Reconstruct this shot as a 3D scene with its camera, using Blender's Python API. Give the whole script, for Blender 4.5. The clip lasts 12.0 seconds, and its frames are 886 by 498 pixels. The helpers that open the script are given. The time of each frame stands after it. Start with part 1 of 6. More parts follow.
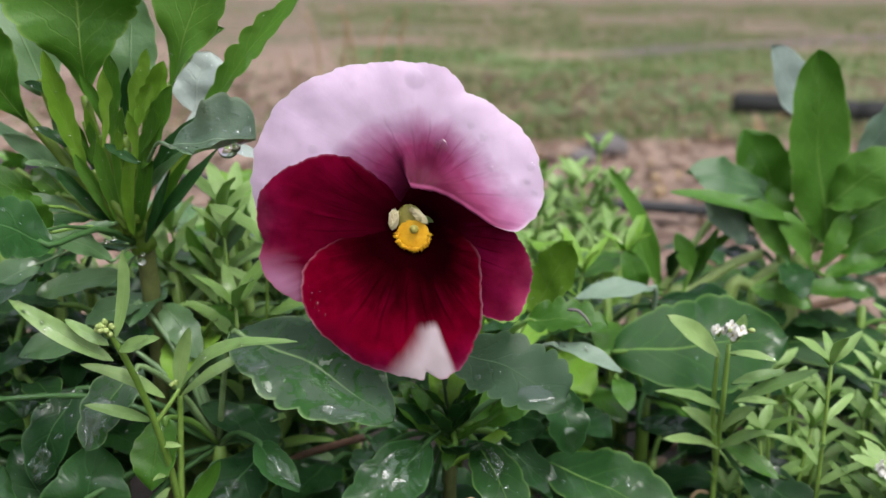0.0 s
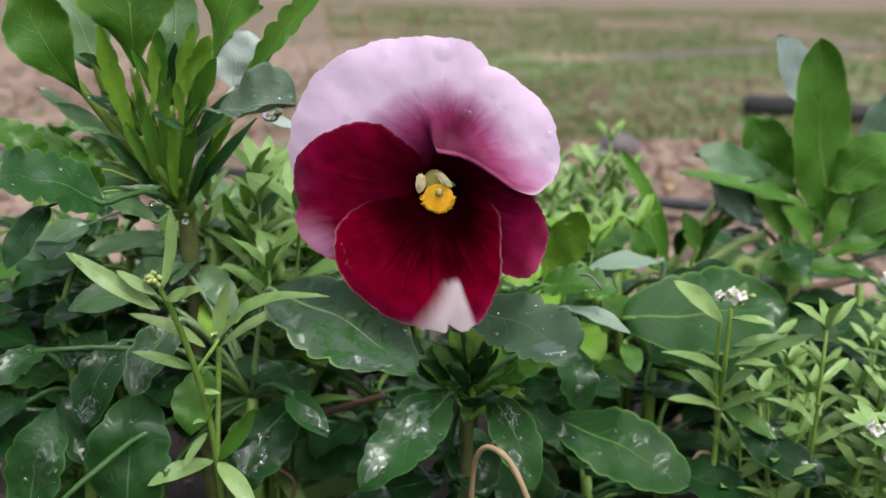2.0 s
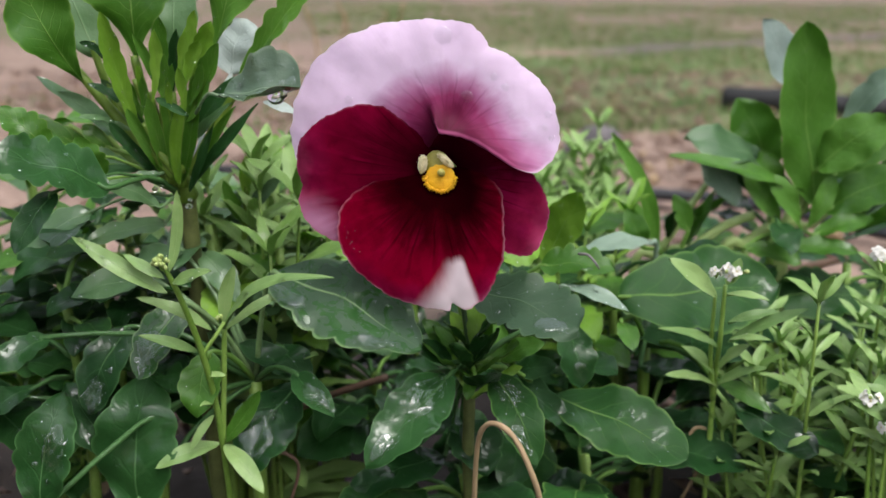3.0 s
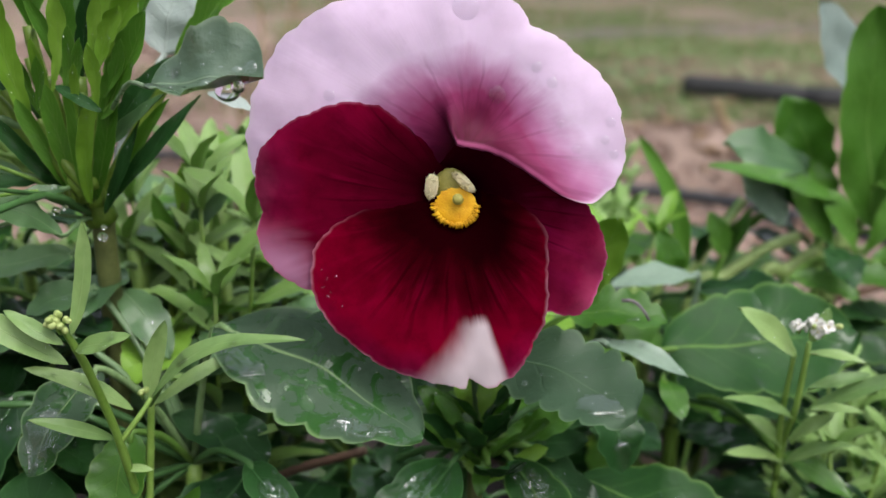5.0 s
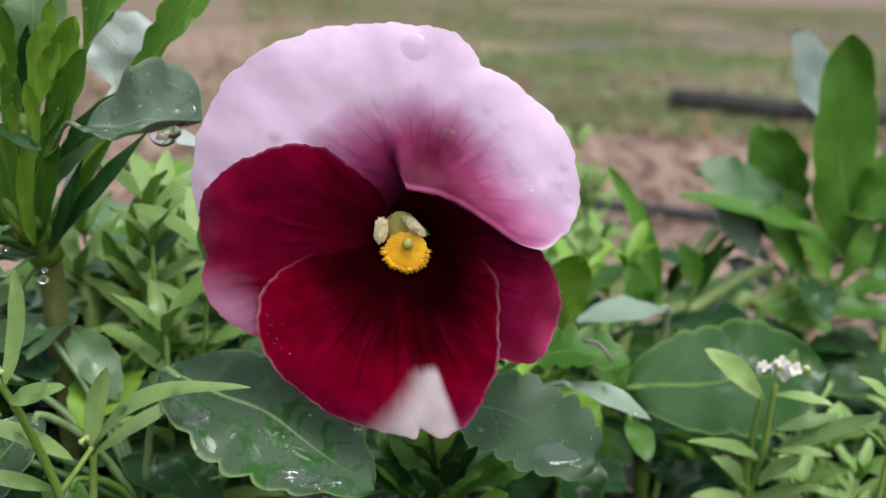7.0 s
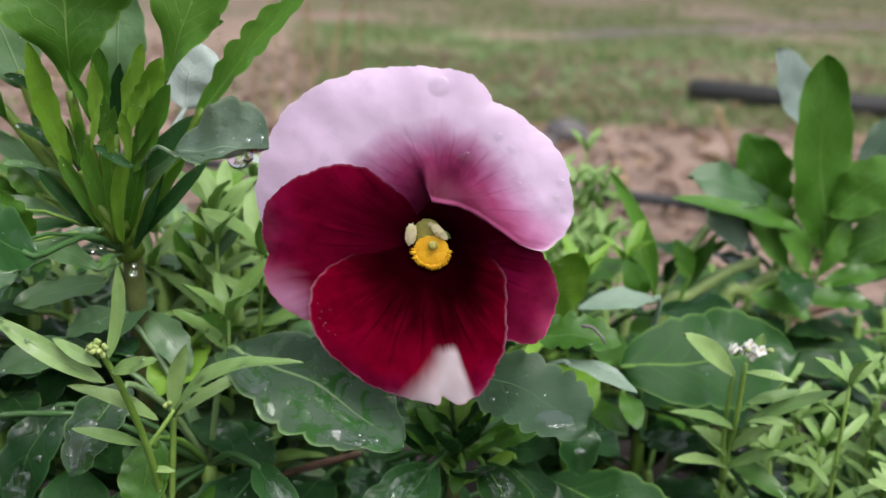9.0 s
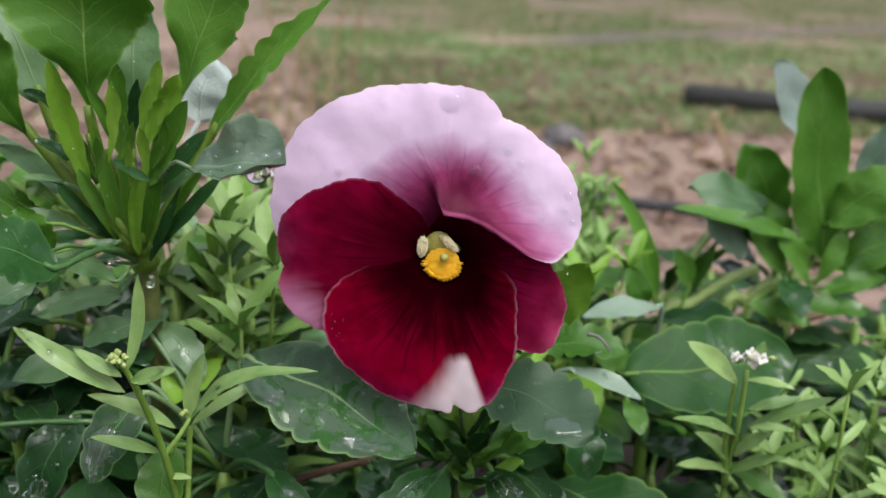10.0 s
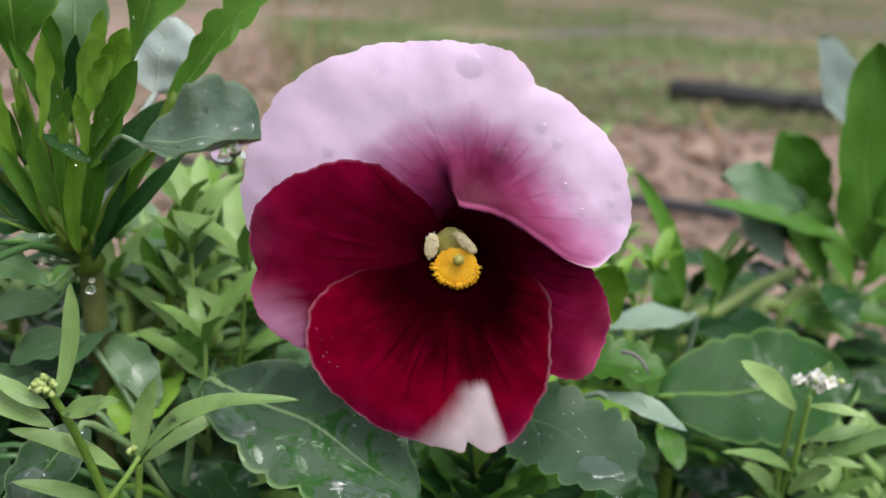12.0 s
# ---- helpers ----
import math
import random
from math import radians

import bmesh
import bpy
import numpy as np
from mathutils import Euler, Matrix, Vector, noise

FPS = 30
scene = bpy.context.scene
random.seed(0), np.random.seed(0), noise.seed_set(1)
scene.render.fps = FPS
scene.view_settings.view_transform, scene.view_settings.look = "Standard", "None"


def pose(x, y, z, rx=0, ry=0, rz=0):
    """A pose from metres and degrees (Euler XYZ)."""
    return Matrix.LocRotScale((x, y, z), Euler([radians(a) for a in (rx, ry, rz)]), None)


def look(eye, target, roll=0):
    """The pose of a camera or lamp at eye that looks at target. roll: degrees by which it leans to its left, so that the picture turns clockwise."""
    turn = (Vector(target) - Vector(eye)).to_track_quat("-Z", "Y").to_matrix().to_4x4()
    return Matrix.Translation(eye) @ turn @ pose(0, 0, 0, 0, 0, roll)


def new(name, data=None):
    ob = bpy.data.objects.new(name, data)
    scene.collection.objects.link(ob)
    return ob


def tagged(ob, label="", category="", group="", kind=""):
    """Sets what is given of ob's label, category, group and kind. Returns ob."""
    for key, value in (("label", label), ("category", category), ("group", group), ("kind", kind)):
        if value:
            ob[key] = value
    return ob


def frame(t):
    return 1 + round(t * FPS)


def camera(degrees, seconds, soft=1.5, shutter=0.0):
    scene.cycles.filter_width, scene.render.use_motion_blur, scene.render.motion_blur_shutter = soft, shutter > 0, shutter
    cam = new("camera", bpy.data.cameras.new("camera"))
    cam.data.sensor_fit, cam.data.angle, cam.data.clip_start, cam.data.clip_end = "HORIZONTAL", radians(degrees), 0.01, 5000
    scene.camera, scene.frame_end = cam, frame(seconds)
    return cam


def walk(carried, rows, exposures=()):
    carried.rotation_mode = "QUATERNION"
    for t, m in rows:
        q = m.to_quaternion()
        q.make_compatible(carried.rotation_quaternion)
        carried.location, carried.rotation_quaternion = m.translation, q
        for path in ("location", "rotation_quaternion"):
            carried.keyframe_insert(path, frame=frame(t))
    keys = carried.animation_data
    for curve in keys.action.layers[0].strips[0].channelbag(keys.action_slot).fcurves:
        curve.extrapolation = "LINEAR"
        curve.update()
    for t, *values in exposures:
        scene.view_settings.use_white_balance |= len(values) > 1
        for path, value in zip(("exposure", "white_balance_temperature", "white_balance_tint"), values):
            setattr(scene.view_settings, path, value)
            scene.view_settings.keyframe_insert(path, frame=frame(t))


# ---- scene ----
from itertools import product

cam = camera(48.2, 12.0)
# seconds, eye x, y, z, yaw, pitch, roll
PATH = [
    (0, 0.00255, 0.00020, 0.21937, 0.812, -15.340, 0.156),
    (0.5, -0.00112, -0.00304, 0.22129, 1.331, -15.328, 0.274),
    (1, -0.00244, -0.00637, 0.22252, 1.639, -15.280, 0.137),
    (1.5, 0.00005, -0.01441, 0.22131, 1.619, -15.336, 0.473),
    (2, -0.00030, -0.02056, 0.21421, 1.389, -15.153, 0.829),
    (2.5, -0.00041, -0.02495, 0.21607, 0.504, -15.265, 0.933),
    (2.7, -0.00301, -0.02802, 0.21313, 0.280, -15.296, 0.388),
    (4.3, -0.01143, 0.02133, 0.20792, -1.128, -14.900, 1.119),
    (4.5, -0.01929, 0.03265, 0.20853, -2.720, -16.114, 1.606),
    (5, -0.02042, 0.04607, 0.20514, -3.442, -16.274, 1.935),
    (5.5, -0.01994, 0.04938, 0.20835, -3.407, -15.483, 2.004),
    (6, -0.01607, 0.05404, 0.20777, -4.502, -15.355, 2.119),
    (6.5, -0.01648, 0.05275, 0.20858, -4.441, -15.728, 2.112),
    (7, -0.01281, 0.05307, 0.21011, -3.956, -15.730, 2.164),
    (7.5, -0.01405, 0.05342, 0.21020, -3.158, -16.086, 1.826),
    (9.5, -0.01489, 0.00946, 0.22707, -2.572, -16.629, 2.033),
    (10, -0.01843, 0.01150, 0.22736, -2.910, -16.417, 2.009),
    (10.5, -0.01997, 0.03148, 0.22055, -3.998, -16.244, 2.631),
    (11, -0.02520, 0.04996, 0.21212, -4.688, -17.057, 3.093),
    (11.5, -0.02525, 0.05349, 0.20935, -4.824, -17.508, 2.834),
    (12, -0.02344, 0.05435, 0.21539, -4.476, -16.610, 2.893),
]
walk(cam, [(t, pose(x, y, z, 90, 0, yaw) @ pose(0, 0, 0, pitch) @ pose(0, 0, 0, 0, 0, roll)) for t, x, y, z, yaw, pitch, roll in PATH])

FOCUS = new("focus_point")
FOCUS.location = (-0.008, 0.221, 0.163)
FOCUS.empty_display_size = 0.005
cam.data.dof.use_dof, cam.data.dof.focus_object, cam.data.dof.aperture_fstop = True, FOCUS, 15.0

# ---- sky: a bright overcast day ----
world = bpy.data.worlds.new("overcast_sky")
scene.world = world
world.use_nodes = True
wt = world.node_tree
sky = wt.nodes.new("ShaderNodeTexSky")
sky.sky_type, sky.sun_disc = "NISHITA", False
sky.sun_elevation, sky.sun_rotation, sky.air_density, sky.dust_density = radians(58), radians(150), 1.0, 4.0
grey = wt.nodes.new("ShaderNodeHueSaturation")
grey.inputs["Saturation"].default_value = 0.34
wt.links.new(sky.outputs[0], grey.inputs["Color"])
# an overcast sky is brightest overhead
height = wt.nodes.new("ShaderNodeSeparateXYZ")
wt.links.new(wt.nodes.new("ShaderNodeTexCoord").outputs["Generated"], height.inputs[0])
rise = wt.nodes.new("ShaderNodeMapRange")
rise.inputs[3].default_value, rise.inputs[4].default_value = 0.50, 2.0
wt.links.new(height.outputs[2], rise.inputs[0])
shade = wt.nodes.new("ShaderNodeVectorMath")
shade.operation = "MULTIPLY"
wt.links.new(grey.outputs[0], shade.inputs[0])
wt.links.new(rise.outputs[0], shade.inputs[1])
wt.links.new(shade.outputs[0], wt.nodes["Background"].inputs["Color"])
wt.nodes["Background"].inputs["Strength"].default_value = 0.15
sun = new("sun", bpy.data.lights.new("sun", "SUN"))
sun.data.energy, sun.data.angle, sun.data.color = 0.9, radians(30), (1.0, 0.99, 0.98)
sun.matrix_world = look((0.4, -0.5, 2.0), (0, 0.2, 0.1))
scene.view_settings.exposure = 0.32


# ---- node helpers ----
class Nodes:
    def __init__(self, name):
        self.mat = bpy.data.materials.new(name)
        self.mat.use_nodes = True
        self.t = self.mat.node_tree
        self.p = self.t.nodes["Principled BSDF"]
        self.out = self.t.nodes["Material Output"]

    def put(self, kind, **values):
        n = self.t.nodes.new(kind)
        for k, v in values.items():
            setattr(n, k, v)
        return n

    def link(self, a, b):
        self.t.links.new(a, b)

    def feed(self, socket, value):
        if hasattr(value, "is_output"):
            self.link(value, socket)
        else:
            socket.default_value = value

    def math(self, op, a, b=0.0, c=0.0):
        n = self.put("ShaderNodeMath", operation=op)
        for s, v in zip(n.inputs, (a, b, c)):
            self.feed(s, v)
        return n.outputs[0]

    def smooth(self, x, low, high):
        n = self.put("ShaderNodeMapRange", interpolation_type="SMOOTHSTEP")
        for s, v in zip(n.inputs, (x, low, high)):
            self.feed(s, v)
        return n.outputs[0]

    def mix(self, f, a, b):
        n = self.put("ShaderNodeMix", data_type="RGBA")
        self.feed(n.inputs[0], f)
        for s, v in ((n.inputs[6], a), (n.inputs[7], b)):
            self.feed(s, (*v, 1) if isinstance(v, tuple) and len(v) == 3 else v)
        return n.outputs[2]

    def noise(self, scale, detail=4.0, rough=0.55, vector=None, stretch=None, distortion=0.0):
        n = self.put("ShaderNodeTexNoise")
        n.inputs["Scale"].default_value, n.inputs["Detail"].default_value = scale, detail
        n.inputs["Roughness"].default_value, n.inputs["Distortion"].default_value = rough, distortion
        if vector is None:
            vector = self.put("ShaderNodeTexCoord").outputs["Object"]
        if stretch:
            m = self.put("ShaderNodeMapping")
            m.inputs["Scale"].default_value = stretch
            self.link(vector, m.inputs[0])
            vector = m.outputs[0]
        self.link(vector, n.inputs["Vector"])
        return n.outputs["Fac"]

    def ramp(self, x, *stops):
        n = self.put("ShaderNodeValToRGB")
        e = n.color_ramp.elements
        while len(e) < len(stops):
            e.new(0.5)
        for s, (pos, col) in zip(e, stops):
            s.position, s.color = pos, (*col, 1)
        self.feed(n.inputs[0], x)
        return n.outputs[0]

    def bump(self, height, strength, distance):
        n = self.put("ShaderNodeBump")
        n.inputs["Strength"].default_value, n.inputs["Distance"].default_value = strength, distance
        self.link(height, n.inputs["Height"])
        self.link(n.outputs[0], self.p.inputs["Normal"])
        return n.outputs[0]

    def uv(self):
        n = self.put("ShaderNodeSeparateXYZ")
        self.link(self.put("ShaderNodeTexCoord").outputs["UV"], n.inputs[0])
        return n.outputs[0], n.outputs[1]

    def random(self):
        return self.put("ShaderNodeObjectInfo").outputs["Random"]

    def translucent(self, color, share, normal=None):
        tr = self.put("ShaderNodeBsdfTranslucent")
        self.feed(tr.inputs["Color"], color)
        if normal is not None:
            self.link(normal, tr.inputs["Normal"])
        m = self.put("ShaderNodeMixShader")
        self.feed(m.inputs[0], share)
        self.link(self.p.outputs[0], m.inputs[1])
        self.link(tr.outputs[0], m.inputs[2])
        self.link(m.outputs[0], self.out.inputs["Surface"])

    def set(self, **values):
        for k, v in values.items():
            self.feed(self.p.inputs[k.replace("_", " ")], v)


# ---- materials ----
def leaf_material(name, dark, light, vein, wet=0.5, share=0.25, lateral=6.0, glow=(0.20, 0.42, 0.03), rough0=0.36, spec=0.5, film=None, ribs=0.08, bloom=((0.026, 0.054, 0.028), (0.047, 0.084, 0.048))):
    n = Nodes(name)
    u, v = n.uv()
    a = n.math("ABSOLUTE", n.math("MULTIPLY_ADD", u, 2.0, -1.0))
    mid = n.math("SUBTRACT", 1.0, n.smooth(n.math("ADD", a, n.math("MULTIPLY", v, 0.05)), 0.015, 0.065))
    bent = n.math("MULTIPLY_ADD", n.noise(140, 2), 0.10, v)
    side = n.math("SINE", n.math("MULTIPLY", n.math("MULTIPLY_ADD", a, -0.28, bent), 6.283 * lateral))
    side = n.math("MULTIPLY", n.smooth(side, 0.9, 1.0), n.math("SUBTRACT", 1.0, n.smooth(a, 0.3, 0.95)))
    coarse, fine, fleck = n.noise(55, 3), n.noise(420, 4), n.noise(1500, 2)
    tone = n.math("ADD", n.math("MULTIPLY", coarse, 0.6), n.math("MULTIPLY", fine, 0.35))
    tone = n.math("ADD", tone, n.math("MULTIPLY_ADD", n.random(), 0.5, -0.25))
    col = n.ramp(tone, (0.22, dark), (0.75, light))
    col = n.mix(n.math("MULTIPLY", mid, 0.6), col, vein)
    rim = n.smooth(a, 0.90, 1.0)
    col = n.mix(n.math("MULTIPLY", rim, 0.42), col, vein)
    col = n.mix(n.math("MULTIPLY", side, ribs), col, vein)
    wetness = n.smooth(n.noise(95, 3, 0.5, distortion=0.8), 0.60 - 0.22 * wet, 0.74 - 0.2 * wet)
    rough = n.math("MULTIPLY_ADD", wetness, -0.12, n.math("MULTIPLY_ADD", fine, 0.2, rough0 - 0.02))
    coat, coat_rough = wetness, 0.03
    if film:
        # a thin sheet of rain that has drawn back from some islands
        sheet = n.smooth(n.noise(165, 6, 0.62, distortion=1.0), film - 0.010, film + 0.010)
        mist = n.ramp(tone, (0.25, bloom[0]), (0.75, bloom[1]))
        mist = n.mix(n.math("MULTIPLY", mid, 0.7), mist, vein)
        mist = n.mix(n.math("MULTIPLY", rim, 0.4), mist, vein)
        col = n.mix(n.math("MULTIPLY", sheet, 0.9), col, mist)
        coat, coat_rough = n.math("MULTIPLY_ADD", sheet, -0.40, 0.42), 0.03
        rough = n.math("MULTIPLY_ADD", sheet, 0.42, n.math("MULTIPLY_ADD", fine, 0.12, 0.04))
        wetness = n.math("SUBTRACT", 1.0, sheet)
    h = n.math("ADD", n.math("MULTIPLY", side, 0.4), n.math("MULTIPLY", fine, 0.9))
    h = n.math("ADD", h, n.math("MULTIPLY", mid, -1.0))
    h = n.math("ADD", h, n.math("MULTIPLY", fleck, 0.3))
    h = n.math("ADD", h, n.math("MULTIPLY", n.noise(170, 2), 2.2))
    h = n.math("ADD", h, n.math("MULTIPLY", wetness, 0.35))
    nor = n.bump(h, 0.55, 0.0003)
    ripple = n.put("ShaderNodeBump")
    ripple.inputs["Strength"].default_value, ripple.inputs["Distance"].default_value = 0.6, 0.0011
    n.link(n.math("ADD", n.noise(165, 2, 0.4, distortion=0.6), n.math("MULTIPLY", wetness, 0.25)), ripple.inputs["Height"])
    n.link(ripple.outputs[0], n.p.inputs["Coat Normal"])
    n.set(Base_Color=col, Roughness=n.math("MAXIMUM", rough, 0.06), Specular_IOR_Level=spec, Coat_Weight=coat, Coat_Roughness=coat_rough, Coat_IOR=1.5)
    n.translucent(n.mix(0.5, col, glow), share, nor)
    return n.mat


DARK_LEAF = leaf_material("dark_wet_leaf", (0.006, 0.033, 0.007), (0.019, 0.072, 0.016), (0.09, 0.20, 0.065), wet=0.6, share=0.15, rough0=0.45, spec=0.16, lateral=4.0)
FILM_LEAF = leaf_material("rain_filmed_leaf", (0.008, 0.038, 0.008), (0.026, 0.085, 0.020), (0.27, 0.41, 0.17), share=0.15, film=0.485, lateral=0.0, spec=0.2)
MATT_LEAF = leaf_material("matt_grey_green_leaf", (0.009, 0.034, 0.012), (0.026, 0.064, 0.027), (0.10, 0.18, 0.075), wet=-0.6, share=0.15, rough0=0.48, spec=0.4, lateral=5.0, ribs=0.04)
GREY_LEAF = leaf_material("grey_green_leaf", (0.042, 0.108, 0.036), (0.102, 0.205, 0.078), (0.21, 0.34, 0.15), wet=0.3, share=0.22, rough0=0.38, spec=0.6, lateral=0.0)
SATIN_LEAF = leaf_material("satin_leaf", (0.008, 0.042, 0.007), (0.027, 0.098, 0.019), (0.20, 0.36, 0.08), wet=0.15, share=0.2, rough0=0.45, spec=0.22)
GREEN_LEAF = leaf_material("green_leaf", (0.050, 0.160, 0.012), (0.115, 0.290, 0.036), (0.24, 0.42, 0.09), wet=0.25, share=0.42)
SHOOT_LEAF = leaf_material("shoot_leaf", (0.055, 0.180, 0.013), (0.125, 0.300, 0.034), (0.36, 0.55, 0.14), wet=0.3, share=0.42, ribs=0.16, lateral=9.0)
YOUNG_LEAF = leaf_material("young_leaf", (0.15, 0.32, 0.022), (0.27, 0.49, 0.06), (0.24, 0.38, 0.10), wet=0.3, share=0.35)
MISTY_LEAF = leaf_material("misty_wet_leaf", (0.062, 0.112, 0.066), (0.145, 0.205, 0.140), (0.30, 0.40, 0.26), wet=0.7, share=0.2, rough0=0.30, spec=0.8, lateral=0.0)
DULL_LEAF = leaf_material("dull_leaf_underside", (0.125, 0.205, 0.140), (0.225, 0.315, 0.235), (0.30, 0.40, 0.31), wet=0.2, share=0.25)
PALE_LEAF = leaf_material("pale_leaf_underside", (0.26, 0.34, 0.315), (0.42, 0.49, 0.465), (0.46, 0.53, 0.49), wet=0.2, share=0.25)
SPRIG_LEAF = leaf_material("narrow_leaf", (0.135, 0.255, 0.070), (0.31, 0.46, 0.16), (0.36, 0.50, 0.20), wet=0.2, share=0.34, lateral=0.0)


LIGHT_SPRIG = leaf_material("light_narrow_leaf", (0.21, 0.37, 0.088), (0.36, 0.54, 0.19), (0.44, 0.58, 0.28), wet=0.1, share=0.42, lateral=0.0)


def plain_material(name, stops, rough, scale, bump=0.0004, stretch=None, share=0.0, detail=5.0):
    n = Nodes(name)
    f = n.noise(scale, detail, 0.6, stretch=stretch)
    g = n.noise(scale * 6, 3, stretch=stretch)
    mixed = n.math("ADD", n.math("MULTIPLY_ADD", n.random(), 0.25, -0.12), n.math("ADD", n.math("MULTIPLY", f, 0.75), n.math("MULTIPLY", g, 0.25)))
    col = n.ramp(mixed, *stops)
    n.set(Base_Color=col, Roughness=rough)
    nor = n.bump(n.math("ADD", f, n.math("MULTIPLY", g, 0.5)), 0.6, bump)
    if share:
        n.translucent(col, share, nor)
    return n.mat


STEM = plain_material("green_stem", ((0.3, (0.12, 0.23, 0.03)), (0.7, (0.24, 0.38, 0.08))), 0.42, 160, share=0.12)
THICK_STEM = plain_material("thick_pale_stem", ((0.3, (0.24, 0.36, 0.09)), (0.7, (0.40, 0.52, 0.20))), 0.4, 120, share=0.1)
SHOOT_STEM = plain_material("yellow_green_stalk", ((0.3, (0.10, 0.19, 0.018)), (0.7, (0.21, 0.33, 0.05))), 0.4, 140, share=0.4)
OLD_STEM = plain_material("old_brown_stem", ((0.3, (0.07, 0.09, 0.025)), (0.7, (0.15, 0.17, 0.05))), 0.5, 160)
BUD = plain_material("flower_bud", ((0.3, (0.26, 0.36, 0.09)), (0.7, (0.44, 0.52, 0.20))), 0.5, 500, share=0.15)
WHITE_PETAL = plain_material("small_white_petal", ((0.3, (0.80, 0.78, 0.74)), (0.7, (0.90, 0.89, 0.86))), 0.55, 400, share=0.35)
YELLOW_CENTRE = plain_material("yellow_flower_centre", ((0.3, (0.5, 0.38, 0.06)), (0.7, (0.65, 0.5, 0.12))), 0.6, 700)
STONE = plain_material("grey_stone", ((0.25, (0.06, 0.055, 0.06)), (0.75, (0.20, 0.18, 0.18))), 0.75, 45, bump=0.003)
STRAW = plain_material("dry_straw", ((0.25, (0.22, 0.14, 0.07)), (0.75, (0.46, 0.34, 0.20))), 0.65, 90, stretch=(1, 1, 0.2))
TWIG = plain_material("dead_twig", ((0.25, (0.06, 0.035, 0.022)), (0.75, (0.19, 0.11, 0.07))), 0.7, 130)
BLACK_HOSE = plain_material("black_polythene", ((0.2, (0.010, 0.011, 0.013)), (0.8, (0.030, 0.032, 0.036))), 0.33, 60)
PIPE = plain_material("dusty_black_pipe", ((0.2, (0.006, 0.006, 0.007)), (0.8, (0.022, 0.022, 0.022))), 0.65, 20)
LITTER = plain_material("leaf_litter", ((0.1, (0.07, 0.038, 0.026)), (0.45, (0.26, 0.17, 0.13)), (0.85, (0.48, 0.35, 0.29))), 0.7, 22)
GRASS = plain_material("lawn_grass", ((0.2, (0.058, 0.14, 0.026)), (0.5, (0.115, 0.19, 0.050)), (0.85, (0.23, 0.215, 0.105))), 0.5, 3.5, share=0.2)
DRY_GRASS = plain_material("dry_grass", ((0.2, (0.22, 0.15, 0.10)), (0.8, (0.38, 0.28, 0.20))), 0.65, 6, share=0.15)


def ground_material():
    n = Nodes("garden_ground")
    where = n.put("ShaderNodeTexCoord").outputs["Object"]
    xyz = n.put("ShaderNodeSeparateXYZ")
    n.link(where, xyz.inputs[0])
    x, y = xyz.outputs[0], xyz.outputs[1]
    big, mid, fine = n.noise(1.9, 4, vector=where), n.noise(9, 5, vector=where), n.noise(90, 6, 0.7, vector=where)
    grain = n.math("ADD", n.math("MULTIPLY", mid, 0.5), n.math("MULTIPLY", fine, 0.5))
    soil = n.ramp(grain, (0.3, (0.06, 0.034, 0.024)), (0.55, (0.27, 0.185, 0.145)), (0.75, (0.46, 0.34, 0.285)))
    # wet bed soil, with the shade under the plants put into its colour
    shaded_soil = n.ramp(grain, (0.3, (0.010, 0.007, 0.005)), (0.7, (0.045, 0.030, 0.022)))
    lawn = n.ramp(n.math("ADD", n.math("MULTIPLY", big, 0.5), n.math("MULTIPLY", mid, 0.5)), (0.40, (0.062, 0.132, 0.030)), (0.50, (0.125, 0.158, 0.058)), (0.60, (0.25, 0.170, 0.125)))
    dry = n.ramp(n.math("ADD", n.math("MULTIPLY", big, 0.6), n.math("MULTIPLY", mid, 0.4)), (0.40, (0.10, 0.10, 0.050)), (0.52, (0.17, 0.115, 0.085)), (0.65, (0.22, 0.145, 0.118)))
    bare = n.ramp(fine, (0.3, (0.065, 0.048, 0.052)), (0.7, (0.15, 0.11, 0.11)))
    edge = n.math("ADD", y, n.math("MULTIPLY_ADD", mid, 0.5, -0.25))
    # the mulch runs on farther behind the tall shoot
    edge = n.math("MAXIMUM", n.math("MULTIPLY_ADD", n.math("MINIMUM", x, 0.0), 4.5, edge), n.math("MINIMUM", edge, 1.0))
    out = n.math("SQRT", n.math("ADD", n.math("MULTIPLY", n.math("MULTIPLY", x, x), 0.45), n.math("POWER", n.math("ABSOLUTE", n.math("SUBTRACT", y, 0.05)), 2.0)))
    soil = n.mix(n.smooth(n.math("MULTIPLY_ADD", mid, 0.5, n.math("SUBTRACT", out, 0.25)), 0.45, 0.63), shaded_soil, soil)
    col = n.mix(n.smooth(edge, 1.30, 1.60), soil, lawn)
    col = n.mix(n.smooth(n.math("ADD", y, n.math("MULTIPLY", big, 1.6)), 3.6, 4.6), col, dry)
    # a worn strip of bare earth across the lawn
    strip = n.math("ABSOLUTE", n.math("SUBTRACT", n.math("MULTIPLY_ADD", x, -0.75, n.math("MULTIPLY_ADD", big, 0.6, -0.3)), n.math("SUBTRACT", 2.68, y)))
    strip = n.math("MULTIPLY", n.math("SUBTRACT", 1.0, n.smooth(strip, 0.05, 0.26)), n.smooth(x, 0.3, 0.6))
    col = n.mix(n.math("MULTIPLY", strip, 0.85), col, bare)
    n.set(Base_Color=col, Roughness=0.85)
    n.bump(n.math("ADD", mid, n.math("MULTIPLY", fine, 0.6)), 0.6, 0.005)
    return n.mat


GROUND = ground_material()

water = Nodes("clear_water")
water.set(Base_Color=(1, 1, 1, 1), Roughness=0.0, IOR=1.33, Transmission_Weight=1.0)
WATER = water.mat
